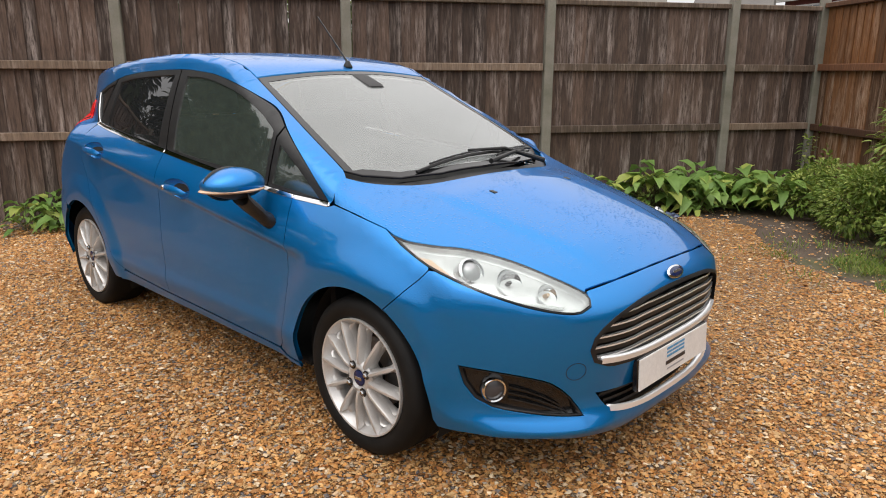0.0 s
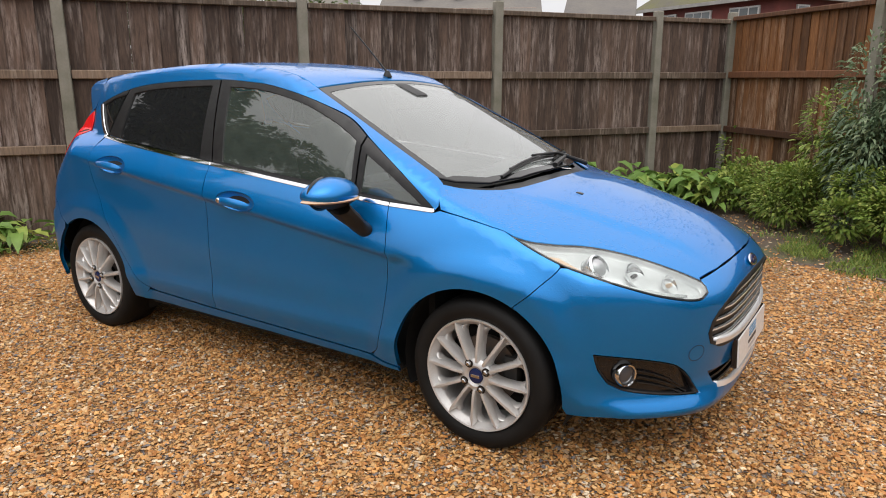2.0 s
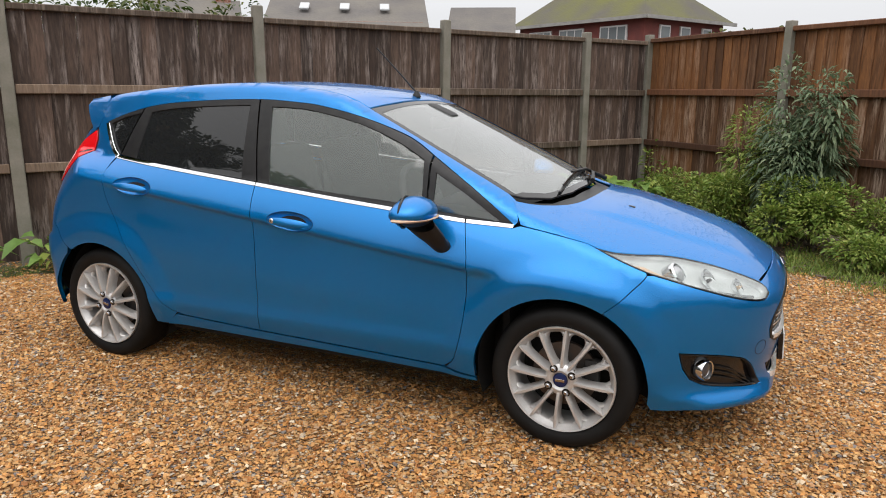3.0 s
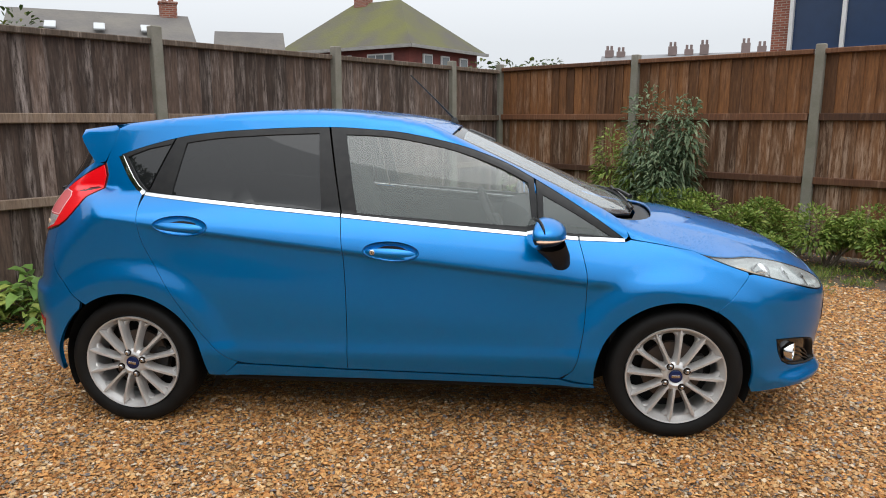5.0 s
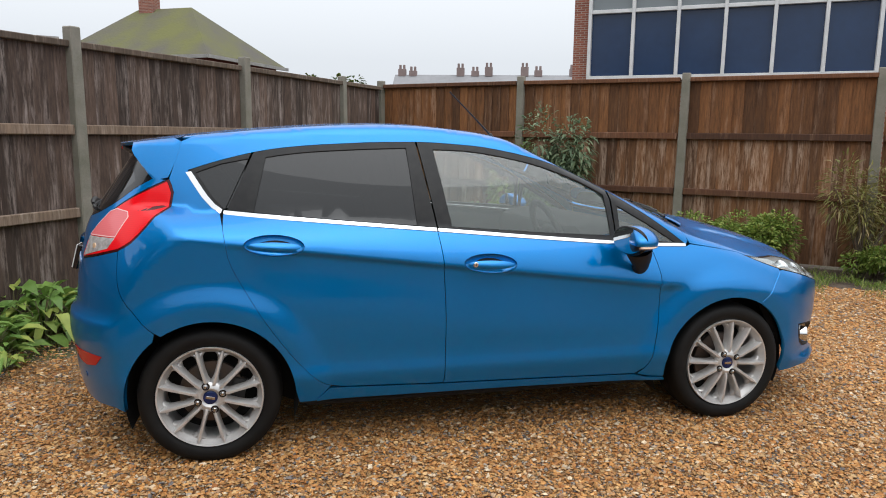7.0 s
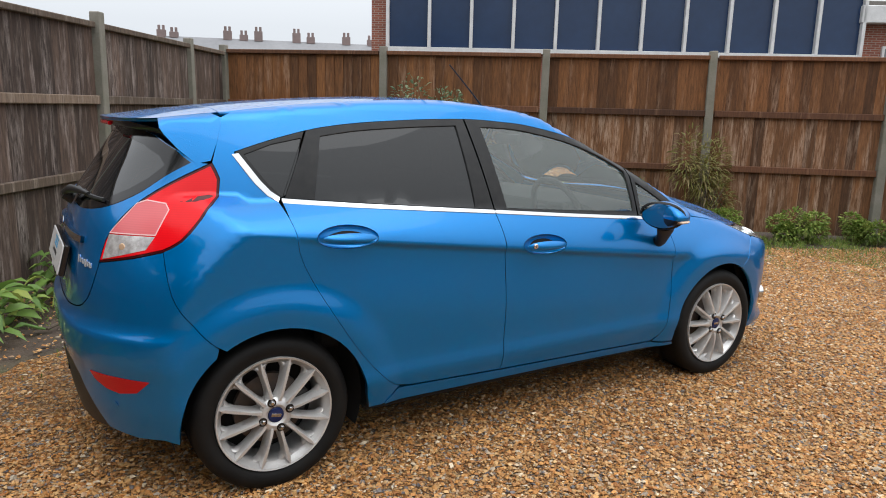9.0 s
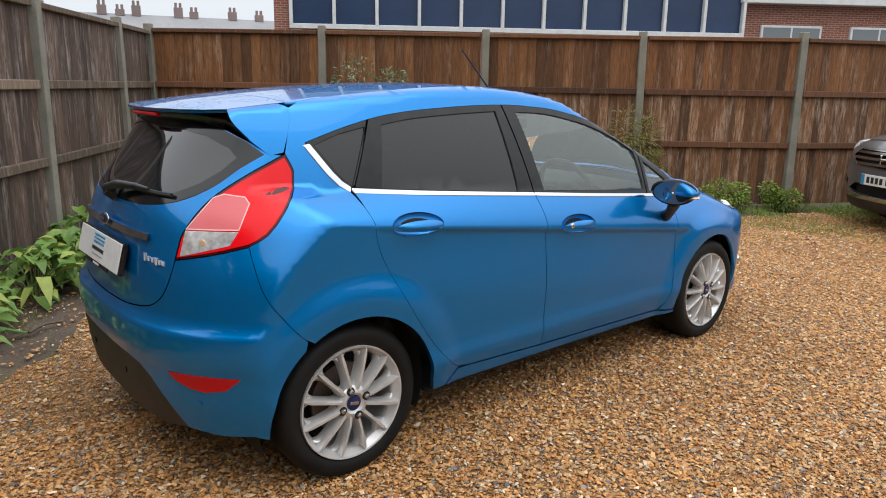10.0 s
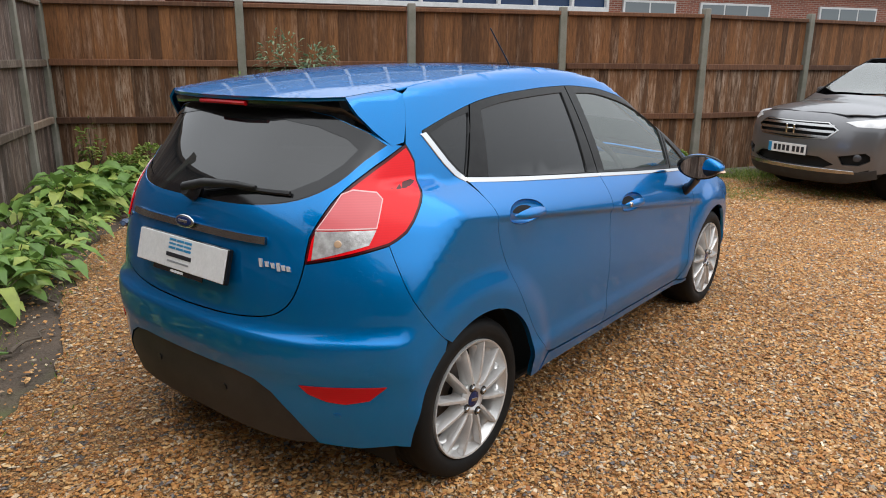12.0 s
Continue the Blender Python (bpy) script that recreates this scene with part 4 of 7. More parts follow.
# inner shell of near-black sheets: their colour paints the shade in gaps and openings
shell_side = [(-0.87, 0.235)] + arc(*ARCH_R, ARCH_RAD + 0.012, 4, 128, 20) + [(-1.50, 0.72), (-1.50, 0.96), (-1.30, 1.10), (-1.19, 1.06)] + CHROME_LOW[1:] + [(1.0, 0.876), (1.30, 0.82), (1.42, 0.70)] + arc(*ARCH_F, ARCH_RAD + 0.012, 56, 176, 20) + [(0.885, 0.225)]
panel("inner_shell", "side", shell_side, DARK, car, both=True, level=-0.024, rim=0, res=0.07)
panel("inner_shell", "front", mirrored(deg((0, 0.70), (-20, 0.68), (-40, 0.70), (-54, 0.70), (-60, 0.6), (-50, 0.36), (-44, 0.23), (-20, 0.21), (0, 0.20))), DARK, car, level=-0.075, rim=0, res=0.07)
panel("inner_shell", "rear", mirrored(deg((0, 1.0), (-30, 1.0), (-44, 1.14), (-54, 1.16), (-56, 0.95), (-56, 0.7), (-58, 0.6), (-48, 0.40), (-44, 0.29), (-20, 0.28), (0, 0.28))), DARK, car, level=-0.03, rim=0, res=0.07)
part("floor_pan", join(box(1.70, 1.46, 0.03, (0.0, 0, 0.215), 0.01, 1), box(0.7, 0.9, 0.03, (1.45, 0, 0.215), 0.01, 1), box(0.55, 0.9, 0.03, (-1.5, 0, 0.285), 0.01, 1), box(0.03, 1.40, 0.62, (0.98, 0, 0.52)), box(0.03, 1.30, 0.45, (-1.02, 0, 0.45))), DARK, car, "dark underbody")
for xc in (ARCH_F[0], ARCH_R[0]):
    for s in (-1, 1):
        prof = [(0.02, 0.0), (0.352, 0.0), (0.366, 0.02), (0.372, 0.30 if xc > 0 else 0.30)]
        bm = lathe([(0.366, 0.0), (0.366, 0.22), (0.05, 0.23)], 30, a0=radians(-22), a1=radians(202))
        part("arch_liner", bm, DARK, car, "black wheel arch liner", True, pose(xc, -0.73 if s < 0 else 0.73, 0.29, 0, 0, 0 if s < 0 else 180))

# glazing
RW = curve([(-0.990, 1.309), (-0.836, 1.330), (-0.601, 1.345), (-0.371, 1.353)]) + [(-0.341, 1.017), (-0.60, 1.038), (-1.045, 1.078)]
QW = [(-1.281, 1.244), (-1.179, 1.280), (-1.068, 1.302), (-1.128, 1.106), (-1.168, 1.096), (-1.211, 1.140)]
FW = curve([(-0.243, 1.347), (-0.078, 1.340), (0.080, 1.316), (0.263, 1.274), (0.445, 1.209), (0.582, 1.139)]) + [(0.602, 0.952), (0.258, 0.974), (-0.179, 1.008)]
TW = [(0.650, 1.085), (0.793, 1.005), (0.950, 0.908), (0.654, 0.938)]


def upto(pts, x0, x1):
    """The stretch of a left-to-right line between x0 and x1."""
    p = np.array(pts)
    xs = [x0] + [x for x in p[:, 0] if x0 < x < x1] + [x1]
    return [(x, float(np.interp(x, p[:, 0], p[:, 1]))) for x in xs]


TOPL = curve(FRAME_TOP)
BOTL = CHROME_LOW + [(1.012, 0.888)]
UPL = [(x, z + 0.015) for x, z in BOTL]
frame_f = upto(TOPL, -0.319, 0.61) + [(0.625, 0.932)] + upto(UPL, -0.246, 0.62)[::-1]
frame_r = upto(TOPL, -1.043, -0.325) + upto(UPL, -1.158, -0.250)[::-1]
quarter = [(-1.314, 1.252)] + upto(TOPL, -1.310, -1.049) + [(-1.163, 1.090)] + [(-1.182, 1.092), (-1.211, 1.116), (-1.240, 1.150)]
corner_trim = upto(TOPL, 0.616, 1.005) + [(1.0, 0.905)] + upto(UPL, 0.631, 0.98)[::-1]
for name, outer, hole, own, lev in (("window_frame", frame_f, FW, front_doors, 0.0), ("window_frame", frame_r, RW, rear_doors, 0.0), ("quarter_trim", quarter, QW, car, 0.0), ("corner_trim", corner_trim, TW, car, 0.0)):
    panel(name, "side", outer, BLACK, own, holes=[hole], both=True, level=lev, rim=0.012, gap=0.0016, res=0.04, label="black window surround")
for name, pane, mat, own, text in (("side_window", FW, GLASS, front_doors, "clear front side window"), ("side_window", RW, TINT, rear_doors, "dark tinted rear side window"), ("quarter_window", QW, TINT, car, "dark tinted quarter window"), ("corner_window", TW, GLASS, car, "small clear corner window")):
    for ob in panel(name, "side", pane, mat, own, both=True, level=-0.007, rim=0, gap=-0.003, res=0.06, label=text):
        ob.visible_shadow = False
for x0, x1, own in ((-1.170, -0.252, rear_doors), (-0.246, 0.803, front_doors), (0.809, 1.008, car)):
    panel("chrome_strip", "side", upto(BOTL, x0, x1) + upto(UPL, x0, x1)[::-1], CHROME, own, both=True, level=0.005, rim=0.012, gap=0.0008, label="polished chrome waist strip")
hook_in = [(-1.302, 1.250), (-1.236, 1.150), (-1.205, 1.114), (-1.174, 1.092)]
panel("chrome_strip", "side", curve(HOOK) + curve(hook_in[::-1]), CHROME, car, both=True, level=0.005, rim=0.012, gap=0.0008, label="chrome hook behind the quarter window")


# door handles
def handle(xc, zc, own, lock):
    tilt = -0.04

    def hollow(x, y, z):
        u, v = (x - xc) / 0.123, (z - zc - tilt * (x - xc)) / 0.043
        return body(x, y, z) + 0.030 * np.sqrt(np.clip(1 - u * u - v * v, 0, 1))
    panel("handle_cup", "side", ell(xc, zc), PAINT, own, both=True, fn=hollow, rim=0, gap=0, res=0.010, label="hollow behind the handle")

    def grip(x, y, z):
        u = (x - xc) / 0.118
        v = (z - zc - tilt * (x - xc)) / (0.020 - 0.006 * u * u)
        out = side_y(x, z) + 0.030 * np.sqrt(np.clip(1 - u * u, 0, 1)) * np.sqrt(np.clip(1 - 0.5 * v * v, 0.1, 1)) + 0.004
        return -y - out
    bar = [(xc + 0.110 * math.cos(t), zc + tilt * 0.11 * math.cos(t) + (0.019 if abs(math.cos(t)) < 0.9 else 0.017) * math.sin(t)) for t in (2 * math.pi * k / 30 for k in range(30))]
    obs = panel("door_handle", "side", bar, PAINT, own, both=True, fn=grip, rim=0.022, gap=0, res=0.012, label="body-coloured pull handle")
    if lock:
        y = float(side_y(np.array([xc - 0.078]), np.array([zc]))[0]) + 0.026
        part("lock", lathe([(0.0, -0.004), (0.009, -0.004), (0.012, -0.001), (0.012, 0.01)], 20), CHROME, obs[0], "chrome key lock", True, pose(xc - 0.078, -y, zc + 0.003))
        part("key_slot", box(0.002, 0.001, 0.009, (0, 0, 0)), DARK, obs[0], "", False, pose(xc - 0.078, -y - 0.0045, zc + 0.003))


handle(*HANDLE_F, front_doors, True)
handle(*HANDLE_R, rear_doors, False)


# door mirrors
def mirror(s):
    mir = new("door_mirror")
    mir.parent = car
    tagged(mir, "blue door mirror with amber indicator")
    bm = bmesh.new()
    bmesh.ops.create_uvsphere(bm, u_segments=28, v_segments=16, radius=1)
    for v in bm.verts:
        x, y, z = v.co
        k = 0.096 if x > 0 else 0.062
        v.co = Vector((x * k * (1 - 0.15 * y), y * 0.126, z * (0.066 if z > 0 else 0.060) * (1 - 0.22 * max(0, -y))))
        if x < -0.35:
            v.co.x = -0.35 * 0.062 + (x + 0.35) * 0.02
    cap_low = bm.copy()
    bmesh.ops.bisect_plane(bm, geom=bm.verts[:] + bm.edges[:] + bm.faces[:], plane_co=(0, 0, -0.012), plane_no=(0.10, 0, 1), clear_inner=True)
    bmesh.ops.bisect_plane(cap_low, geom=cap_low.verts[:] + cap_low.edges[:] + cap_low.faces[:], plane_co=(0, 0, -0.012), plane_no=(0.10, 0, 1), clear_outer=True)
    for v in cap_low.verts:
        v.co *= 0.985
    at = pose(0.640, s * 0.905, 0.950, 0, 0, s * 15)
    part("mirror_cap", bm, PAINT, mir, "blue mirror cap", True, at)
    part("mirror_shell", cap_low, BLACK, mir, "black lower mirror housing", True, at)
    rimb = bmesh.new()
    bmesh.ops.create_uvsphere(rimb, u_segments=28, v_segments=12, radius=1)
    for v in rimb.verts:
        x, y, z = v.co
        v.co = Vector((x * 0.014 - 0.030, y * 0.118 * (1 + 0.10 * z), z * 0.067))
    facing = pose(0.640, s * 0.905, 0.950, 0, 0, -s * 13)
    part("mirror_rim", rimb, GLOSS, mir, "black mirror rim", True, facing)
    gl = bmesh.new()
    ring = [gl.verts.new((-0.0452, 0.098 * math.cos(a), 0.057 * math.sin(a))) for a in (2 * math.pi * k / 28 for k in range(28))]
    gl.faces.new(ring)
    part("mirror_glass", gl, MIRROR, mir, "mirror glass", False, facing)
    ind = bmesh.new()
    bmesh.ops.create_uvsphere(ind, u_segments=20, v_segments=10, radius=1)
    for v in ind.verts:
        x, y, z = v.co
        v.co = Vector((x * 0.088 if x > 0 else x * 0.03, y * 0.129, z * 0.016 - 0.018))
    part("indicator", ind, AMBER, mir, "pale amber indicator lens", True, at @ pose(0.008, s * 0.006, 0))
    stalk = bmesh.new()
    rows = []
    for (x, y, z, a, b) in ((0.665, 0.895, 0.905, 0.070, 0.036), (0.685, 0.875, 0.875, 0.062, 0.036), (0.705, 0.850, 0.848, 0.052, 0.036), (0.722, 0.825, 0.815, 0.040, 0.034), (0.725, 0.80, 0.800, 0.040, 0.036)):
        rows.append([stalk.verts.new((x + a * math.cos(t), s * y, z + b * math.sin(t))) for t in (2 * math.pi * k / 14 for k in range(14))])
    for p, q in zip(rows, rows[1:]):
        for k in range(14):
            stalk.faces.new((p[k], p[(k + 1) % 14], q[(k + 1) % 14], q[k]))
    part("mirror_arm", stalk, BLACK, mir, "black mirror arm", True)


mirror(-1)
mirror(1)

# headlights
HL = list(HL_TOP) + list(HL_LOW)


def headlight(s):
    hold = new("headlight")
    hold.parent = car
    tagged(hold, "clear headlight with bright reflectors")
    f = (lambda p: p) if s < 0 else flipped
    panel("lamp_rim", "front", f(HL), GLOSS, hold, holes=[f([tuple(q) for q in shrink(HL, 0.004)])], level=0.001, rim=0.02, gap=0.001, res=0.03, label="black lamp rim")
    panel("reflector", "front", f([tuple(q) for q in shrink(HL, 0.006)]), REFLECT, hold, depth=0.032, rim=-0.030, gap=0, res=0.04, label="silver lamp housing")
    ln = panel("lens", "front", f([tuple(q) for q in shrink(HL, 0.005)]), LENS, hold, level=0.0, rim=0, gap=0, res=0.04, label="clear lens")
    ln.visible_shadow = False
    # round projector, dipped bowl and the low light strip
    for (th, z, r, depth, mat, nm) in ((-45.2, 0.765, 0.047, 0.0, SATIN, "projector"), (-38.0, 0.740, 0.046, 0.01, CHROME, "bowl"), (-31.6, 0.708, 0.036, 0.01, CHROME, "bowl")):
        c = lay("front", deg((th, z)))[0]
        n = normal_at(c[None])[0]
        c = c - n * 0.026
        n = (n + np.array([0.9, 0, 0.0])) / np.linalg.norm(n + np.array([0.9, 0, 0.0]))
        c[1] *= -s
        n[1] *= -s
        m = Matrix.Translation(c) @ Vector(n).to_track_quat("-Y", "Z").to_matrix().to_4x4()
        if nm == "projector":
            part("projector", join(lathe([(r, 0.03), (r, -0.012), (r * 0.86, -0.018), (r * 0.80, -0.006)], 28), lathe([(r * 0.80, -0.004), (r * 0.62, -0.012), (r * 0.32, -0.020), (0.0, -0.023)], 28)), CHROME, hold, "round projector lamp", True, m)
            part("projector_glass", lathe([(r * 0.74, -0.008), (r * 0.6, -0.018), (r * 0.3, -0.026), (0.0, -0.029)], 24), BULBGLASS, hold, "smoky lamp glass", True, m)
        else:
            part("bowl", lathe([(r, -0.010), (r * 0.95, 0.0), (r * 0.7, 0.012), (r * 0.35, 0.02), (0.004, 0.022)], 24), mat, hold, "bright reflector bowl", True, m)
            part("bulb", lathe([(0.006, 0.02), (0.008, 0.0), (0.006, -0.012), (0.0, -0.016)], 14), AMBER if th > -35 else GLOSS, hold, "lamp bulb", True, m)
    strip = deg((-47.5, 0.725), (-41, 0.700), (-35, 0.676), (-29.5, 0.660), (-29.2, 0.669), (-35, 0.688), (-41, 0.713), (-47.0, 0.738))
    panel("light_strip", "front", f(strip), SATIN, hold, depth=0.016, rim=0.01, gap=0, res=0.03, label="grey light strip under the reflectors")
    side_mark = deg((-57.5, 0.788), (-53.5, 0.783), (-49.5, 0.752), (-48.5, 0.742), (-52.5, 0.763))
    panel("side_marker", "front", f(side_mark), AMBER, hold, depth=0.010, rim=0.006, gap=0, res=0.03, label="amber side reflector")


FOGGLASS = material("dark_fog_lamp_glass", (0.05, 0.05, 0.055), 0.05)
BULBGLASS = material("smoky_bulb_glass", (0.35, 0.36, 0.37), 0.05, 0.3)
headlight(-1)
headlight(1)

# grille, lower intake, fog recesses
panel("grille_back", "front", GRILLE, DARK, bumper, level=-0.055, rim=0, gap=-0.004, res=0.05, label="near-black sheet behind the grille bars")
panel("grille_frame", "front", [tuple(p) for p in shrink(GRILLE, -0.003)], BLACK, bumper, holes=[[tuple(p) for p in shrink(GRILLE, 0.010)]], level=0.003, rim=0.05, gap=0, res=0.03, label="dark grille frame")
GR = np.array([tuple(p) for p in shrink(GRILLE, 0.006)])


def width_at(poly, z):
    u = []
    for (a, b), (c, d) in zip(poly, np.roll(poly, -1, axis=0)):
        if (b > z) != (d > z):
            u.append(a + (c - a) * (z - b) / (d - b))
    return min(u), max(u)


for z in (0.626, 0.592, 0.558, 0.524, 0.490):
    lo, hi = width_at(GR, z)
    us = np.linspace(lo, hi, 20)
    wob = [z - 0.006 * step(abs(u), 0.18, 0.26) for u in us]
    bar = [(u, w + 0.0032) for u, w in zip(us, wob)] + [(u, w - 0.0026) for u, w in zip(us, wob)][::-1]
    panel("grille_bar", "front", bar, BRIGHT, bumper, level=-0.012, rim=0.010, gap=0, res=0.04, label="chrome-edged grille bar")
    low = [(u, w - 0.0029) for u, w in zip(us, wob)] + [(u, w - 0.021) for u, w in zip(us, wob)][::-1]
    panel("grille_blade", "front", low, BLACK, bumper, level=-0.018, rim=0.02, gap=0, res=0.04, label="black grille blade")
base_us = np.linspace(-22.5, 22.5, 24)
chin = deg(*[(u, 0.452 + 0.014 * (abs(u) / 22.5) ** 3) for u in base_us]) + deg(*[(u, 0.468 + 0.018 * (abs(u) / 22.5) ** 3) for u in base_us])[::-1]
panel("grille_chrome", "front", chin, BRIGHT, bumper, level=0.004, rim=0.02, gap=0, res=0.03, label="chrome strip along the grille's foot")
panel("lower_intake", "front", LOWER, DARK, bumper, level=-0.05, rim=0, gap=-0.004, res=0.05, label="black lower air intake")
for z in (0.335, 0.312, 0.290):
    lo, hi = width_at(np.array(LOWER), z)
    us = np.linspace(lo + 0.01, hi - 0.01, 14)
    panel("intake_blade", "front", [(u, z + 0.004) for u in us] + [(u, z - 0.004) for u in us[::-1]], BLACK, bumper, level=-0.02, rim=0.02, gap=0, label="black intake blade")
us = np.linspace(-19.5, 19.5, 22)
panel("intake_chrome", "front", deg(*[(u, 0.254 + 0.030 * (abs(u) / 19.5) ** 3) for u in us]) + deg(*[(u, 0.270 + 0.034 * (abs(u) / 19.5) ** 3) for u in us])[::-1], BRIGHT, bumper, level=0.004, rim=0.02, gap=0, label="chrome strip under the intake")
for s in (-1, 1):
    f = (lambda p: p) if s < 0 else flipped
    panel("fog_recess", "front", f(FOG), GLOSS, bumper, level=-0.03, rim=0, gap=-0.003, res=0.04, label="black fog lamp recess")
    panel("recess_wall", "front", f(FOG), BLACK, bumper, holes=[f([tuple(p) for p in shrink(FOG, 0.006)])], level=0.001, rim=0.035, gap=0.0015, res=0.03, label="black recess edge")
    for k, z in enumerate((0.400, 0.378, 0.356)):
        rib = deg(*[(-38.5 + i * (9.5 - k * -1.2) / 9, z - 0.004 * i - 0.0005 * i * i) for i in range(10)])
        panel("recess_rib", "front", f(rib + [(u, v - 0.005) for u, v in rib[::-1]]), BLACK, bumper, level=-0.016, rim=0.014, gap=0, label="black recess rib")
    c = lay("front", deg((-41.2, 0.388)), -0.012)[0] * np.array([1, -s, 1])
    m = Matrix.Translation(c) @ Vector((0.86, s * 0.5, 0.02)).to_track_quat("-Y", "Z").to_matrix().to_4x4()
    fogl = part("fog_lamp", lathe([(0.040, 0.02), (0.042, -0.010), (0.039, -0.016), (0.034, -0.014), (0.033, -0.004)], 30), CHROME, bumper, "fog lamp in a chrome ring", True, m)
    part("fog_glass", lathe([(0.034, -0.004), (0.022, -0.010), (0.0, -0.012)], 24), FOGGLASS, fogl, "fog lamp glass", True, m)
tow = [(radians(-27.3) * RC + 0.031 * math.cos(t), 0.450 + 0.031 * math.sin(t)) for t in (2 * math.pi * k / 28 for k in range(28))]
panel("tow_cover_line", "front", tow, DARK, bumper, holes=[[tuple(p) for p in shrink(tow, 0.0022)]], level=0.0008, rim=0, gap=0, label="round towing eye cover seam")


# plates and badges
def plate(front):
    """A show plate: white, with the dealer's lettering as bars and a black foot."""
    holder = part("plate_holder", box(0.022, 0.528, 0.118, (0, 0, 0), 0.004, 1), GLOSS, car, "black plate holder")
    holder.matrix_world = pose(2.048, 0, 0.386, 0, -3, 0) if front else pose(-1.866, 0, 0.832, 0, -15, 180)
    face = part("plate", box(0.006, 0.52, 0.111, (0.013, 0, 0), 0.0015, 1), WHITE, holder, "white show plate with blue and black lettering bars")
    x = 0.0165
    for y, w in ((0.046, 0.042), (0.0, 0.042), (-0.046, 0.042)):
        part("lettering", join(box(0.001, w, 0.008, (x, y, 0.042)), box(0.001, w, 0.007, (x, y, 0.028)), box(0.001, w, 0.008, (x, y, 0.014))), INKBLUE, face, "blue lettering bar")
    part("lettering", box(0.001, 0.150, 0.014, (x, 0, -0.010)), INK, face, "dark lettering bar")
    part("lettering", box(0.001, 0.130, 0.006, (x, 0, -0.033)), INKGREY, face, "thin grey lettering bar")
    if not front:
        part("plate_foot", box(0.004, 0.30, 0.016, (0.012, 0, -0.064), 0.001, 1), GLOSS, holder, "black strip under the plate")
        part("lettering", box(0.001, 0.075, 0.008, (0.0145, 0, -0.064)), WHITE, holder, "small white lettering bar")


INKGREY = material("grey_print", (0.25, 0.25, 0.26), 0.4)
plate(True)
plate(False)


def oval(name, at, a, b):
    bm = bmesh.new()
    bmesh.ops.create_uvsphere(bm, u_segments=32, v_segments=10, radius=1)
    bm.transform(Matrix.Diagonal((0.006, a, b, 1)))
    rim_ = part(name, bm, CHROME, car, "oval maker's badge, navy in a chrome ring", True)
    rim_.matrix_world = at
    bm = bmesh.new()
    bmesh.ops.create_uvsphere(bm, u_segments=32, v_segments=10, radius=1)
    bm.transform(Matrix.Translation((0.0022, 0, 0)) @ Matrix.Diagonal((0.0052, a * 0.84, b * 0.78, 1)))
    part("badge_field", bm, BADGE, rim_, "navy field", True)
    part("badge_bar", box(0.001, a * 0.95, b * 0.34, (0.0078, 0, 0), 0.0003, 1), CHROME, rim_, "silver bar")


oval("badge", pose(2.036, 0, 0.695, 0, -34, 0), 0.058, 0.024)
oval("badge", pose(-1.850, 0, 0.945, 0, -16, 180), 0.056, 0.023)
bar_us = np.linspace(-25.5, 25.5, 24)
panel("tailgate_chrome", "rear", deg(*[(u, 0.921) for u in bar_us]) + deg(*[(u, 0.944) for u in bar_us])[::-1], SATIN, tailgate, level=0.014, rim=0.024, gap=0, label="smoked chrome strip over the plate")
script = [(-24.5, 0.862), (-26.0, 0.860), (-27.4, 0.858), (-28.7, 0.856), (-29.8, 0.855), (-30.9, 0.853)]
for k, (u, z) in enumerate(script):
    h = 0.013 if k in (0, 3) else 0.008
    panel("model_script", "rear", deg((u - 0.45, z - h), (u + 0.35, z - h), (u + 0.65, z + h), (u - 0.15, z + h)), BRIGHT, tailgate, level=0.004, rim=0.004, gap=0, label="chrome script bar")
panel("trim_script", "rear", deg((29.5, 0.895), (32.2, 0.895), (32.2, 0.906), (29.5, 0.906)), CHROME, tailgate, level=0.004, rim=0.004, gap=0, label="small chrome script bar")

# rear lamps, reflectors
LAMPEDGE = lamp_red("dark_red_lamp_edge", (0.06, 0.002, 0.004))
CLEARLAMP = varied("clear_reversing_lens", (0.80, 0.79, 0.78), (0.48, 0.46, 0.45), 0.12, 40, 0.3, 120, 0.003, 0.4)
PINKRIM = material("bright_lamp_line", (0.80, 0.50, 0.50), 0.2)
LAMP = curve(LAMP_OUT) + LAMP_IN[1:] + LAMP_LOW[1:-1]
CLEAR = deg((-35.4, 0.885), (-46.4, 0.930), (-48.0, 0.975), (-36.0, 0.972))
PALE = deg((-36.2, 0.976), (-48.0, 0.979), (-49.6, 1.062), (-48.4, 1.082), (-43.4, 1.090), (-41.0, 1.078))
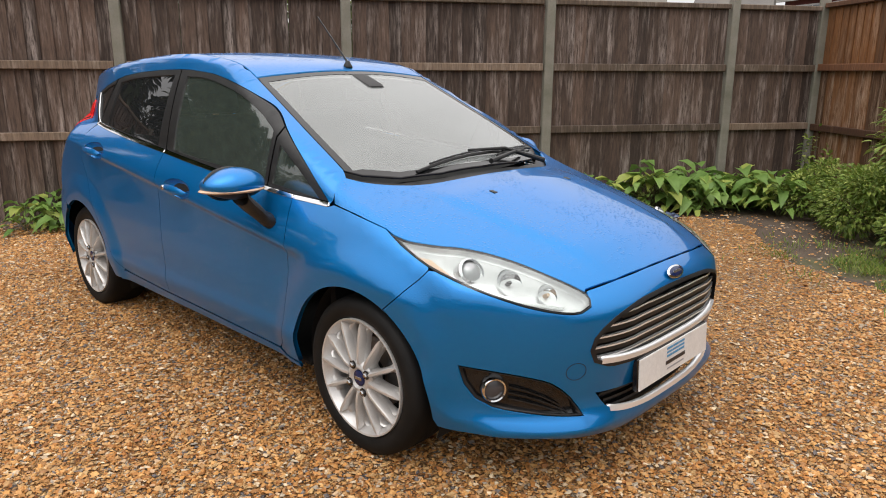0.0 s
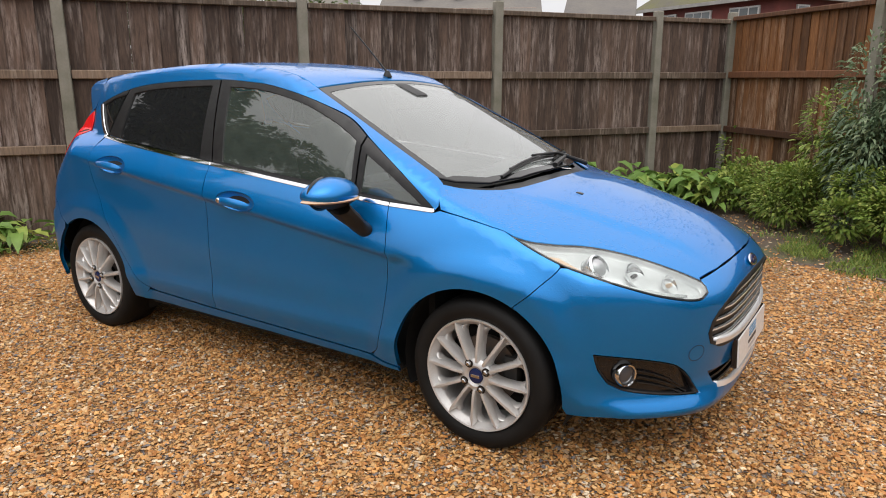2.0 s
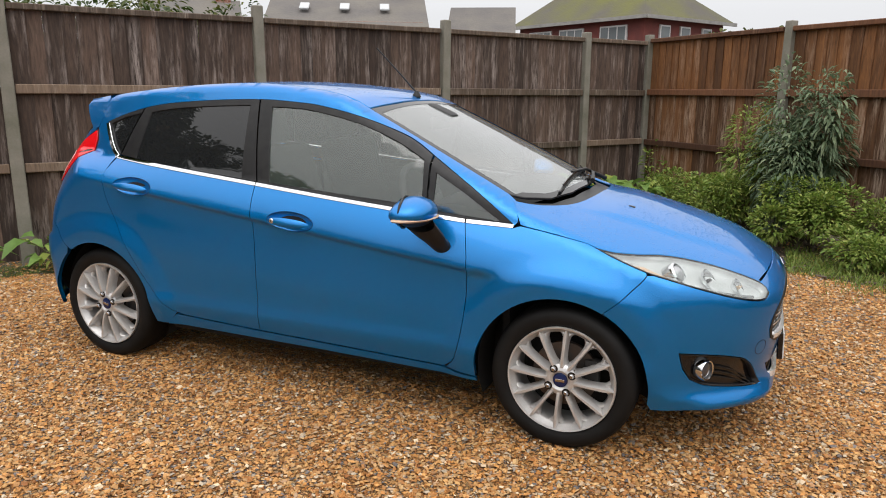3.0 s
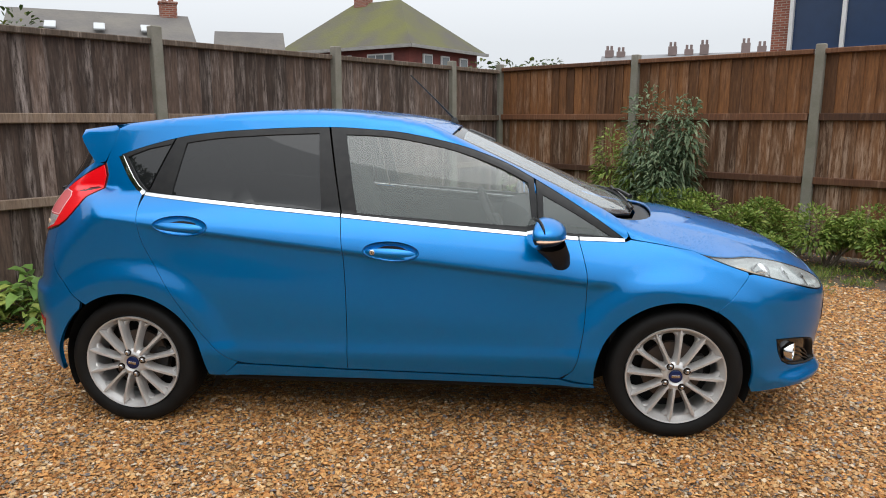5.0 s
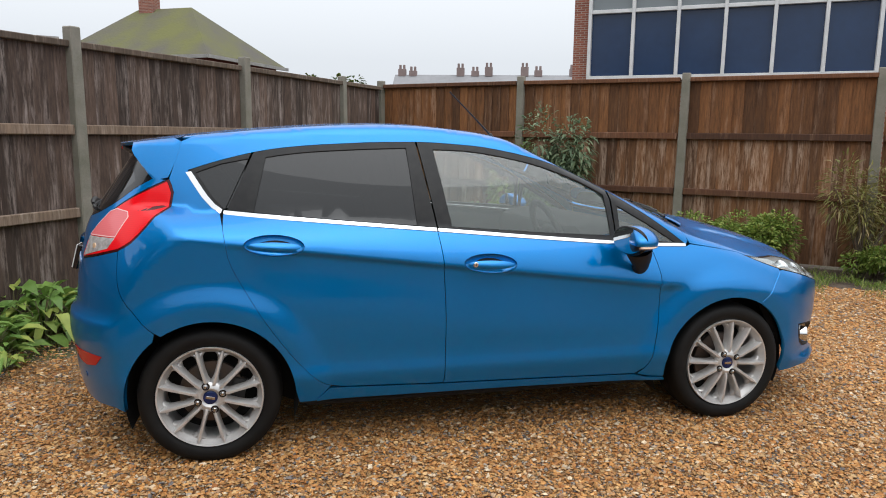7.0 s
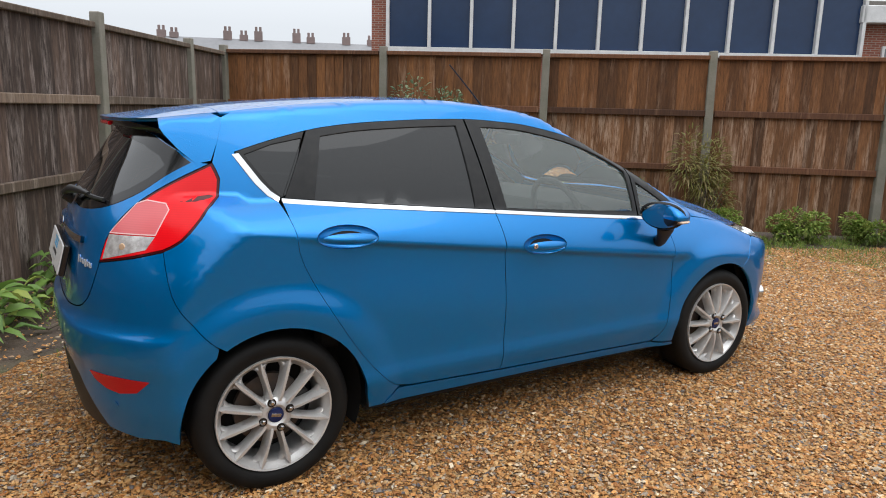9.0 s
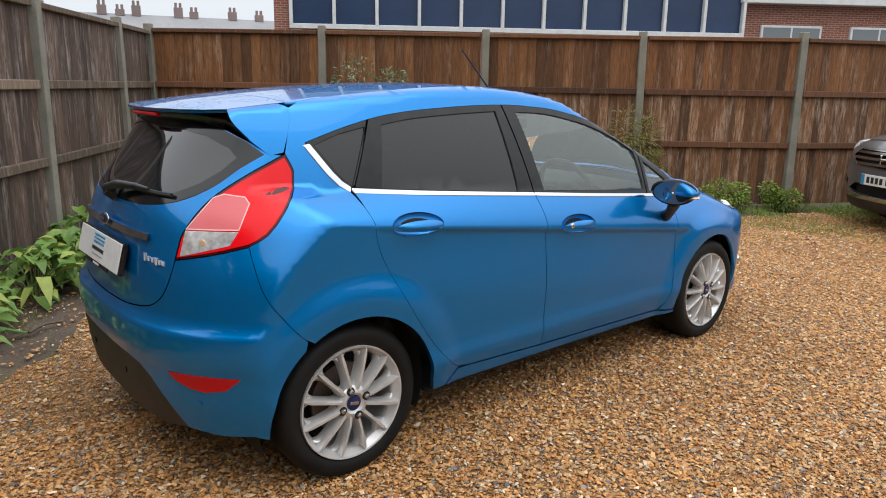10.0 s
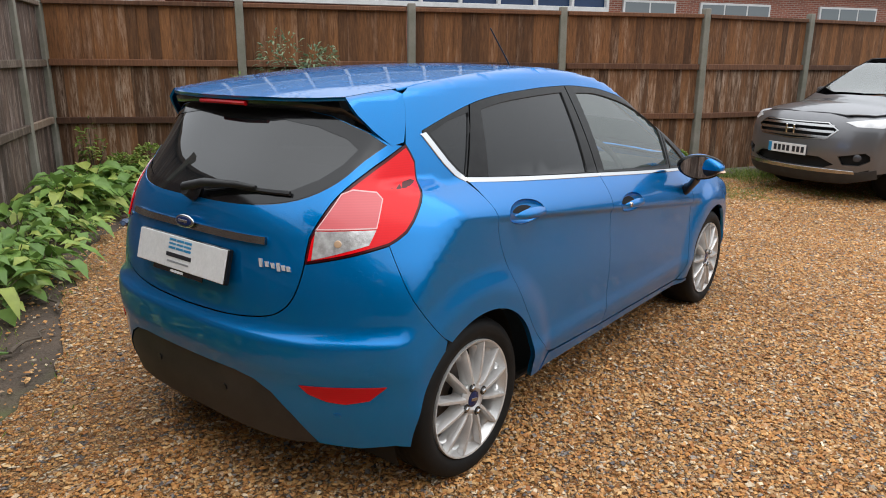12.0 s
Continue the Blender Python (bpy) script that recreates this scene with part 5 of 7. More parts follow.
for s in (-1, 1):
    f = (lambda p: p) if s < 0 else flipped
    hold = new("rear_lamp")
    hold.parent = car
    tagged(hold, "red rear lamp with a clear reversing light")
    panel("lamp_base", "rear", f(LAMP), LAMPEDGE, hold, level=0.002, rim=0.03, gap=0.002, res=0.03, label="dark red lamp base")
    panel("red_lens", "rear", f([tuple(p) for p in shrink(LAMP, 0.010)]), RED, hold, level=0.008, rim=0.008, gap=0, res=0.025, label="red lamp lens")
    panel("pale_lens", "rear", f(PALE), PINK, hold, level=0.010, rim=0.003, gap=0.001, res=0.03, label="pale red lamp lens")
    panel("lens_frame", "rear", f([tuple(p) for p in shrink(PALE, -0.001)]), PINKRIM, hold, holes=[f([tuple(p) for p in shrink(PALE, 0.0025)])], level=0.0115, rim=0.003, gap=0, res=0.03, label="bright line round the lens")
    panel("reverse_lens", "rear", f(CLEAR), CLEARLAMP, hold, level=0.010, rim=0.003, gap=0.001, res=0.03, label="clear reversing lens")
    c = lay("rear", deg((-40.5, 0.935)), 0.009)[0] * np.array([1, -s, 1])
    m = Matrix.Translation(c) @ Vector((-0.75, s * 0.66, 0.1)).to_track_quat("-Y", "Z").to_matrix().to_4x4()
    part("bulb", lathe([(0.012, 0.0), (0.011, -0.004), (0.0, -0.006)], 18), AMBER, hold, "amber bulb", True, m)
    panel("reflector", "rear", f(deg((-32.8, 0.488), (-34.5, 0.462), (-38, 0.440), (-41.5, 0.433), (-45.8, 0.446), (-48.9, 0.492), (-41.4, 0.492))), REDREFLECT, rear_bumper, level=0.004, rim=0.012, gap=0, res=0.025, label="red rear reflector")
    sens = [(radians(-39.8 if s < 0 else 39.8) * RC + 0.012 * math.cos(t), 0.385 + 0.012 * math.sin(t)) for t in (2 * math.pi * k / 18 for k in range(18))]
    panel("parking_sensor", "rear", sens, PAINT, rear_bumper, level=0.003, rim=0.004, gap=0, label="round parking sensor")
    sens = [(radians(s * 13.0) * RC + 0.012 * math.cos(t), 0.40 + 0.012 * math.sin(t)) for t in (2 * math.pi * k / 18 for k in range(18))]
    panel("parking_sensor", "rear", sens, BLACK, rear_bumper, level=0.001, rim=0.004, gap=0, label="round parking sensor")

brake = [(-1.664, -0.13, 1.338), (-1.668, -0.06, 1.339), (-1.670, 0.0, 1.3395), (-1.668, 0.06, 1.339), (-1.664, 0.13, 1.338)]
part("third_brake_light", tube(brake, 0.008, 8), REDREFLECT, tailgate, "red high-level brake light", True)

# wipers, washers, aerial
def on_screen(x, y, up=0.0):
    return Vector((x, y, float(lay("top", [(x, y)])[0][2]) + up))


def wiper(pivot, elbow, tip, blade):
    w = new("wiper")
    w.parent = car
    tagged(w, "black windscreen wiper")
    part("wiper_arm", tube([on_screen(*pivot, 0.02), on_screen(*elbow, 0.035), on_screen(*tip, 0.022)], [0.012, 0.008, 0.006], 8), BLACK, w, "", True)
    a, b = blade
    pts = [on_screen(a[0] + (b[0] - a[0]) * t, a[1] + (b[1] - a[1]) * t, 0.008) for t in np.linspace(0, 1, 9)]
    part("wiper_blade", tube(pts, 0.007, 6), BLACK, w, "", True)
    part("wiper_spine", tube([p + Vector((0, 0, 0.012)) for p in pts[1:-1]], 0.0045, 6), GLOSS, w, "", True)


wiper((1.15, 0.42), (1.09, 0.20), (1.07, -0.02), ((1.10, -0.36), (1.065, 0.26)))
wiper((1.165, 0.02), (1.13, 0.20), (1.06, 0.38), ((1.10, 0.14), (0.985, 0.53)))
for y in (-0.245, 0.245):
    p = on_screen(1.40, y, 0.006)
    part("washer_jet", box(0.030, 0.022, 0.012, (0, 0, 0), 0.004, 2), BLACK, car, "black washer jet", True).matrix_world = pose(p.x, p.y, p.z, 0, 12, 0)
p = on_screen(0.215, 0.02)
aer = part("aerial_base", lathe([(0.0, 0.030), (0.010, 0.028), (0.018, 0.012), (0.024, 0.0), (0.024, -0.004)], 20), BLACK, car, "black roof aerial", True, Matrix.Translation(p) @ pose(0, 0, 0, 90, 0, 0))
part("aerial_rod", tube([p + Vector((0.0, 0, 0.02)), p + Vector((-0.10, 0, 0.12)), p + Vector((-0.235, 0, 0.250))], [0.0055, 0.0042, 0.0035], 8), BLACK, car, "thin black aerial rod", True)

# rear wiper
rw = new("rear_wiper")
rw.parent = tailgate
tagged(rw, "black rear window wiper")


def on_rear(y, z, out=0.0):
    p = lay("rear", flat("rear", [(float(rear_x(np.array([abs(y)]), np.array([z]))[0]), y, z)]))[0]
    n = normal_at(p[None])[0]
    return Vector(p + n * out)


part("wiper_hub", tube([on_rear(0.0, 1.035, 0.005), on_rear(0.0, 1.035, 0.045)], [0.030, 0.022], 16), BLACK, rw, "", True)
part("wiper_arm", tube([on_rear(0.02, 1.04, 0.035), on_rear(-0.08, 1.062, 0.040), on_rear(-0.22, 1.075, 0.026), on_rear(-0.30, 1.076, 0.018)], [0.020, 0.017, 0.012, 0.007], 10), BLACK, rw, "", True)
part("wiper_blade", tube([on_rear(y, 1.071 + 0.004 * math.sin((y + 0.4) * 5), 0.009) for y in np.linspace(-0.02, -0.42, 8)], 0.008, 6), BLACK, rw, "", True)


# wheels
def bar_along(rows_):
    """A rounded bar from hub to rim along z, with its face towards -y: rows of radius, half width, face and back."""
    bm = bmesh.new()
    rows = []
    for r, w, y0, y1 in rows_:
        rows.append([bm.verts.new(p) for p in ((-w, y1, r), (-w * 0.92, y0 + 0.010, r), (-w * 0.5, y0, r), (w * 0.5, y0, r), (w * 0.92, y0 + 0.010, r), (w, y1, r))])
    for a, b in zip(rows, rows[1:]):
        for k in range(6):
            bm.faces.new((a[k], a[(k + 1) % 6], b[(k + 1) % 6], b[k]))
    bm.faces.new(rows[0])
    bm.faces.new(rows[-1])
    return bm


def spoke_mesh():
    """A spoke: a web that widens at both ends, leaving oval openings, and a raised ridge running out to a point on the rim."""
    web = bar_along(((0.050, 0.016, -0.036, 0.0), (0.066, 0.0155, -0.036, 0.0), (0.082, 0.0105, -0.036, 0.0), (0.110, 0.0095, -0.034, 0.0), (0.145, 0.0100, -0.031, 0.002), (0.166, 0.0135, -0.029, 0.004), (0.179, 0.0230, -0.025, 0.006), (0.188, 0.0400, -0.022, 0.006)))
    ridge = bar_along(((0.054, 0.0100, -0.050, -0.02), (0.080, 0.0088, -0.056, -0.02), (0.120, 0.0086, -0.055, -0.02), (0.160, 0.0105, -0.052, -0.02), (0.182, 0.0100, -0.050, -0.02), (0.196, 0.0060, -0.048, -0.02), (0.206, 0.0012, -0.046, -0.02)))
    return join(web, ridge)


def wheel():
    """An alloy wheel with twelve spokes; its outer face looks towards -y, the hub's face lies at y = 0."""
    w = new("wheel")
    tyre = lathe([(0.205, 0.012), (0.212, -0.022), (0.222, -0.032), (0.250, -0.040), (0.272, -0.032), (0.283, -0.018), (0.287, 0.0), (0.2895, 0.03), (0.2895, 0.13), (0.285, 0.16), (0.27, 0.182), (0.22, 0.17), (0.20, 0.15)], 72)
    t = part("tyre", tyre, RUBBER, w, "black low-profile tyre", True)
    grooves = join(*[lathe([(0.2902, y - 0.004), (0.2835, y - 0.0025), (0.2835, y + 0.0025), (0.2902, y + 0.004)], 64) for y in (0.045, 0.075, 0.105)])
    part("tread_groove", grooves, DARK, t, "tread grooves", True)
    lugs = bmesh.new()
    for k in range(64):
        lugs = join(lugs, tilted_lug(k))
    part("tread_block", lugs, RUBBER, t, "shoulder tread blocks")
    rim = lathe([(0.150, 0.150), (0.190, 0.140), (0.188, 0.06), (0.184, 0.014), (0.186, -0.002), (0.191, -0.010), (0.199, -0.020), (0.206, -0.034), (0.212, -0.036), (0.214, -0.030), (0.212, -0.018)], 64)
    r = part("rim", rim, ALLOY, w, "silver alloy rim", True)
    for k in range(12):
        part("spoke", spoke_mesh(), ALLOY, r, "", True, pose(0, 0.010, 0, 0, 360 / 12 * k + 4, 0))
    hub = lathe([(0.064, 0.02), (0.064, -0.026), (0.056, -0.036), (0.040, -0.040), (0.030, -0.034), (0.029, -0.030)], 36)
    part("hub", hub, ALLOY, w, "silver wheel hub", True)
    part("centre_cap", lathe([(0.029, -0.030), (0.028, -0.036), (0.02, -0.039), (0.0, -0.040)], 28), BADGE, w, "navy centre cap", True)
    part("cap_oval", box(0.036, 0.001, 0.011, (0, -0.0402, 0), 0.0004, 1), SATIN, w, "small silver oval", False)
    for k in range(4):
        a = radians(90 * k + 30)
        part("wheel_nut", lathe([(0.0, -0.053), (0.006, -0.053), (0.0095, -0.049), (0.0105, -0.036)], 6), SATIN, w, "steel wheel nut", False, pose(0.052 * math.cos(a), 0.002, 0.052 * math.sin(a)))
        # black ring laid on the hub face: the recess's shade as colour
        part("nut_well", lathe([(0.0165, -0.0395), (0.0155, -0.0425), (0.0105, -0.0425)], 16), GLOSS, w, "black ring painting the shade of the nut well", True, pose(0.052 * math.cos(a), 0.0, 0.052 * math.sin(a)))
    disc = lathe([(0.05, 0.045), (0.13, 0.045), (0.13, 0.068), (0.05, 0.068)], 40)
    part("brake_disc", disc, DISC, w, "dark brake disc", True)
    part("brake_caliper", box(0.06, 0.05, 0.11, (0.105, 0.055, 0.02), 0.012, 2), DARKMETAL, w, "brake caliper", True)
    # near-black disc paints the shade behind the spokes
    part("wheel_back", lathe([(0.0, 0.12), (0.19, 0.12)], 30), DARK, w, "dark wheel back")
    return w


def tilted_lug(k):
    a = 2 * math.pi * k / 64
    b = join(box(0.016, 0.030, 0.004, (0, 0.012, 0.2885), 0.001, 1))
    b.transform(pose(0, 0, 0, -8, 0, 6))
    b.transform(pose(0, -0.002, 0.0, 0, math.degrees(a), 0))
    return b


DISC = varied("rusty_steel", (0.10, 0.09, 0.085), (0.16, 0.11, 0.08), 0.5, 20, 0.1, 120, 0.002, 0.6)
DARKMETAL = varied("cast_iron", (0.03, 0.03, 0.03), (0.05, 0.045, 0.04), 0.7, 20, 0.2, 200, 0.002)
one = wheel()
one.parent = car
one.matrix_basis = pose(1.2445, -0.762, 0.297)
one.scale = (1.04, 1.0, 1.04)
for x, y, rot, spin in ((-1.2445, -0.762, 0, 12), (1.2445, 0.762, 180, 12), (-1.2445, 0.762, 180, 50)):
    w = copy_thing(one, pose(x, y, 0.297, 0, 0, rot) @ pose(0, 0, 0, 0, spin, 0))
    w.scale = (1.04, 1.0, 1.04)

# cabin
def seat(y, x=-0.12):
    s = new("front_seat")
    s.parent = car
    tagged(s, "dark grey cloth front seat")
    part("seat_base", box(0.50, 0.50, 0.16, (x + 0.18, y, 0.50), 0.05, 3), SEAT, s, "", True)
    bm = box(0.13, 0.48, 0.62, (0, 0, 0.31), 0.05, 3)
    part("backrest", bm, SEAT, s, "", True, pose(x - 0.12, y, 0.55, 0, -17, 0))
    part("headrest", box(0.09, 0.26, 0.17, (0, 0, 0), 0.04, 3), SEAT, s, "", True, pose(x - 0.34, y, 1.235, 0, -14, 0))
    for k in (-0.06, 0.06):
        part("headrest_post", tube([(x - 0.30, y + k, 1.10), (x - 0.335, y + k, 1.19)], 0.006, 8), SATIN, s, "", True)


seat(-0.36)
seat(0.36)
bench = new("rear_bench")
bench.parent = car
tagged(bench, "dark grey cloth rear bench")
part("seat_base", box(0.48, 1.20, 0.16, (-0.82, 0, 0.52), 0.05, 3), SEAT, bench, "", True)
part("backrest", box(0.12, 1.16, 0.55, (0, 0, 0.27), 0.05, 3), SEAT, bench, "", True, pose(-1.02, 0, 0.55, 0, -22, 0))
for y in (-0.36, 0.36):
    part("headrest", box(0.08, 0.24, 0.13, (0, 0, 0), 0.035, 3), SEAT, bench, "", True, pose(-1.27, y, 1.12, 0, -18, 0))
dash = bmesh.new()
rows = []
for y in np.linspace(-0.66, 0.66, 13):
    hood = 0.035 * math.exp(-((y + 0.36) / 0.17) ** 2)
    pts = [(1.00, 0.93), (0.86, 0.955), (0.70, 0.945 + hood), (0.62, 0.91 + hood), (0.60, 0.86), (0.63, 0.72), (0.70, 0.60)]
    rows.append([dash.verts.new((x - 0.12 * (y / 0.66) ** 2, y, z)) for x, z in pts])
for a, b in zip(rows, rows[1:]):
    for k in range(len(a) - 1):
        dash.faces.new((a[k], a[k + 1], b[k + 1], b[k]))
part("dashboard", dash, TRIMGREY, car, "dark soft-touch dashboard", True)
part("centre_console", box(0.62, 0.22, 0.28, (0.42, 0, 0.52), 0.04, 2), TRIMGREY, car, "centre console", True)
steer = new("steering_wheel")
steer.parent = car
tagged(steer, "grey leather steering wheel")
sm = pose(0.44, -0.36, 0.905, 0, 0, 0) @ pose(0, 0, 0, 0, -24, 0)
bm = bmesh.new()
R, r, n, k = 0.185, 0.016, 40, 10
rings = []
for i in range(n):
    a = 2 * math.pi * i / n
    rings.append([bm.verts.new((r * math.sin(b), (R + r * math.cos(b)) * math.cos(a), (R + r * math.cos(b)) * math.sin(a))) for b in (2 * math.pi * j / k for j in range(k))])
for i in range(n):
    p, q = rings[i], rings[(i + 1) % n]
    for j in range(k):
        bm.faces.new((p[j], p[(j + 1) % k], q[(j + 1) % k], q[j]))
part("wheel_rim", bm, TRIMGREY, steer, "", True, sm)
part("wheel_boss", box(0.05, 0.15, 0.12, (0.01, 0, -0.01), 0.03, 3), TRIMGREY, steer, "", True, sm)
for y, z, ly, lz in ((0.12, 0.0, 0.13, 0.035), (-0.12, 0.0, 0.13, 0.035), (0, -0.11, 0.05, 0.14)):
    part("wheel_spoke", box(0.02, ly, lz, (0.01, y, z), 0.006, 1), TRIMGREY, steer, "", True, sm)
part("rear_view_mirror", box(0.03, 0.21, 0.06, (0.36, 0.0, 1.265), 0.014, 2), TRIMGREY, car, "inside mirror", True)
part("sensor_cover", box(0.16, 0.10, 0.05, (0, 0, 0), 0.02, 2), TRIMGREY, car, "grey sensor cover behind the windscreen", True, pose(0.36, 0.02, 1.315, 0, 22, 0))
panel("headlining", "top", mirrored([(-1.30, 0.0), (-1.30, -0.46), (0.0, -0.44), (0.25, -0.44), (0.27, 0.0)], False), HEADLINE, car, level=-0.035, rim=0, res=0.1, label="pale grey headlining")
panel("door_card", "side", [(-0.86, 0.66), (-0.80, 0.42), (0.75, 0.36), (0.8, 0.86), (-0.86, 1.00)], TRIMGREY, car, both=True, level=-0.06, rim=0, res=0.1, label="dark grey door lining")
part("parcel_shelf", box(0.42, 1.10, 0.025, (-1.40, 0, 0.985), 0.008, 1), TRIMGREY, car, "dark parcel shelf")

# ---- plants ----
def leaf_material(name, a, b, c, rough=0.5):
    m = material(name, a, rough)
    g = m.node_tree.nodes.new("ShaderNodeNewGeometry")
    col = ramp(m, g.outputs["Random Per Island"], (0.0, a), (0.55, b), (0.93, c))
    v = coords(m)
    col = mixcol(m, 0.6, col, mixcol(m, noise_tex(m, v, 14.0, 4), (0.45, 0.45, 0.45), (1.4, 1.4, 1.4)), "MULTIPLY")
    link(m, col, bsdf(m).inputs["Base Color"])
    bsdf(m).inputs["Specular IOR Level"].default_value = 0.35
    t = m.node_tree
    tr = node(m, "BsdfTranslucent")
    link(m, col, tr.inputs["Color"])
    mix = t.nodes.new("ShaderNodeMixShader")
    mix.inputs[0].default_value = 0.28
    out = next(n for n in t.nodes if n.type == "OUTPUT_MATERIAL")
    link(m, bsdf(m).outputs[0], mix.inputs[1])
    link(m, tr.outputs[0], mix.inputs[2])
    link(m, mix.outputs[0], out.inputs["Surface"])
    return m


LEAF_BROAD = leaf_material("broad_leaf", (0.12, 0.22, 0.05), (0.20, 0.32, 0.07), (0.34, 0.40, 0.09))
LEAF_SMALL = leaf_material("hedge_leaf", (0.11, 0.185, 0.032), (0.20, 0.285, 0.05), (0.32, 0.36, 0.09))
LEAF_GREY = leaf_material("shrub_leaf", (0.08, 0.13, 0.07), (0.14, 0.20, 0.11), (0.22, 0.27, 0.15))
LEAF_DRY = leaf_material("weed_leaf", (0.13, 0.14, 0.03), (0.20, 0.19, 0.05), (0.26, 0.20, 0.09))
LEAF_FAR = leaf_material("far_tree_leaf", (0.035, 0.060, 0.014), (0.06, 0.09, 0.02), (0.11, 0.12, 0.02))
GRASS = leaf_material("grass_blade", (0.10, 0.17, 0.025), (0.16, 0.24, 0.035), (0.26, 0.27, 0.07))
STEM = varied("plant_stem", (0.09, 0.10, 0.035), (0.13, 0.10, 0.05), 0.7, 20, 0.2, 100, 0.002)
BARK = varied("shrub_bark", (0.09, 0.065, 0.045), (0.15, 0.12, 0.09), 0.9, 12, 0.4, 90, 0.004)


def leaves(name, pos, way, length, width, droop, mat, parent=None, seed=0, curl=0.25):
    """One mesh of many single leaves: each starts at pos, runs along way, arches down by droop and folds along its rib."""
    rng = np.random.default_rng(seed)
    n = len(pos)
    way = way / np.maximum(np.linalg.norm(way, axis=1), 1e-9)[:, None]
    up = np.tile([0.0, 0.0, 1.0], (n, 1))
    side = np.cross(way, up)
    side += rng.normal(0, 0.25, (n, 3))
    side /= np.maximum(np.linalg.norm(side, axis=1), 1e-9)[:, None]
    nor = np.cross(side, way)
    t = np.array([0, 0.30, 0.30, 0.30, 0.68, 0.68, 0.68, 1.0])
    s = np.array([0, -0.5, 0, 0.5, -0.42, 0, 0.42, 0])
    fold = np.array([0, 1, 0, 1, 1, 0, 1, 0]) * curl
    L, W, D = (np.broadcast_to(np.asarray(q, float), (n,))[:, None, None] for q in (length, width, droop))
    p = pos[:, None, :] + way[:, None, :] * (t[None, :, None] * L) + side[:, None, :] * (s[None, :, None] * W) + nor[:, None, :] * (fold[None, :, None] * W)
    p[:, :, 2] -= (t[None, :] ** 2) * (D * L)[:, :, 0]
    p[:, :, 2] = np.maximum(p[:, :, 2], 0.004)
    tri = np.array([(0, 2, 1), (0, 3, 2), (1, 2, 5), (1, 5, 4), (2, 3, 6), (2, 6, 5), (4, 5, 7), (5, 6, 7)])
    f = (tri[None] + (np.arange(n) * 8)[:, None, None]).reshape(-1, 3)
    v = p.reshape(-1, 3)
    me = bpy.data.meshes.new(name)
    me.vertices.add(len(v))
    me.vertices.foreach_set("co", v.ravel())
    me.loops.add(f.size)
    me.loops.foreach_set("vertex_index", f.ravel())
    me.polygons.add(len(f))
    me.polygons.foreach_set("loop_start", np.arange(0, f.size, 3))
    me.polygons.foreach_set("use_smooth", [True] * len(f))
    me.update(calc_edges=True)
    me.materials.append(mat)
    ob = new(name, me)
    if parent:
        ob.parent = parent
    return ob


def broad_plant(seed, n=30, size=0.24, high=0.38):
    """A low clump of broad arching leaves."""
    rng = np.random.default_rng(seed)
    plant = new("leafy_plant")
    az = rng.uniform(0, 2 * math.pi, n)
    rad = rng.uniform(0.02, 0.26, n)
    z = rng.uniform(0.05, high, n) * (1 - rad)
    pos = np.stack([rad * np.cos(az), rad * np.sin(az), z], 1)
    el = rng.uniform(0.1, 0.9, n)
    way = np.stack([np.cos(az) * np.cos(el), np.sin(az) * np.cos(el), np.sin(el)], 1)
    ln = size * rng.uniform(0.65, 1.25, n)
    leaves("foliage", pos, way, ln, ln * rng.uniform(0.36, 0.5, n), rng.uniform(0.3, 0.95, n), LEAF_BROAD, plant, seed)
    stems = bmesh.new()
    for k in range(0, n, 2):
        stems = join(stems, tube([(0.02 * math.cos(az[k]), 0.02 * math.sin(az[k]), 0.0), tuple(pos[k] * np.array([0.6, 0.6, 0.75])), tuple(pos[k])], 0.004, 4))
    tagged(part("stalk", stems, STEM, plant), kind="stuff")
    return plant


protos = [broad_plant(s) for s in (1, 2, 3)]
for p in protos:
    tagged(p, "low clump of broad arching green leaves by the dark fence", "plant", "broad-leaved plants in the bed")
rnd = random.Random(3)
spots = []
for k in range(46):
    t = rnd.uniform(0.0, 1.0)
    bx, by = -4.2 + t * 4.5, -0.25 + t * 6.0
    off = rnd.uniform(0.08, 0.55)
    spots.append((bx + off * 0.83, by - off * 0.56, rnd.uniform(0.55, 0.95) if t < 0.72 else rnd.uniform(0.8, 1.15)))
spots += [(-2.95, 0.95, 0.7), (-2.75, 1.2, 0.7), (-3.2, 0.62, 0.7), (-2.45, 1.5, 0.75), (0.25, 5.15, 1.2), (0.0, 4.85, 1.2), (0.55, 5.3, 1.1), (0.75, 5.0, 1.0), (-0.35, 4.55, 1.15), (-2.55, 0.62, 0.45)]
for i, (x, y, k) in enumerate(spots):
    m = pose(x, y, 0, 0, 0, rnd.uniform(0, 360)) @ Matrix.Diagonal((k, k, k * rnd.uniform(0.85, 1.15), 1))
    if i < 3:
        protos[i].matrix_basis = m
    else:
        c = copy_thing(protos[i % 3], pose(x, y, 0, 0, 0, rnd.uniform(0, 360)))
        c.scale = (k, k, k * rnd.uniform(0.85, 1.15))


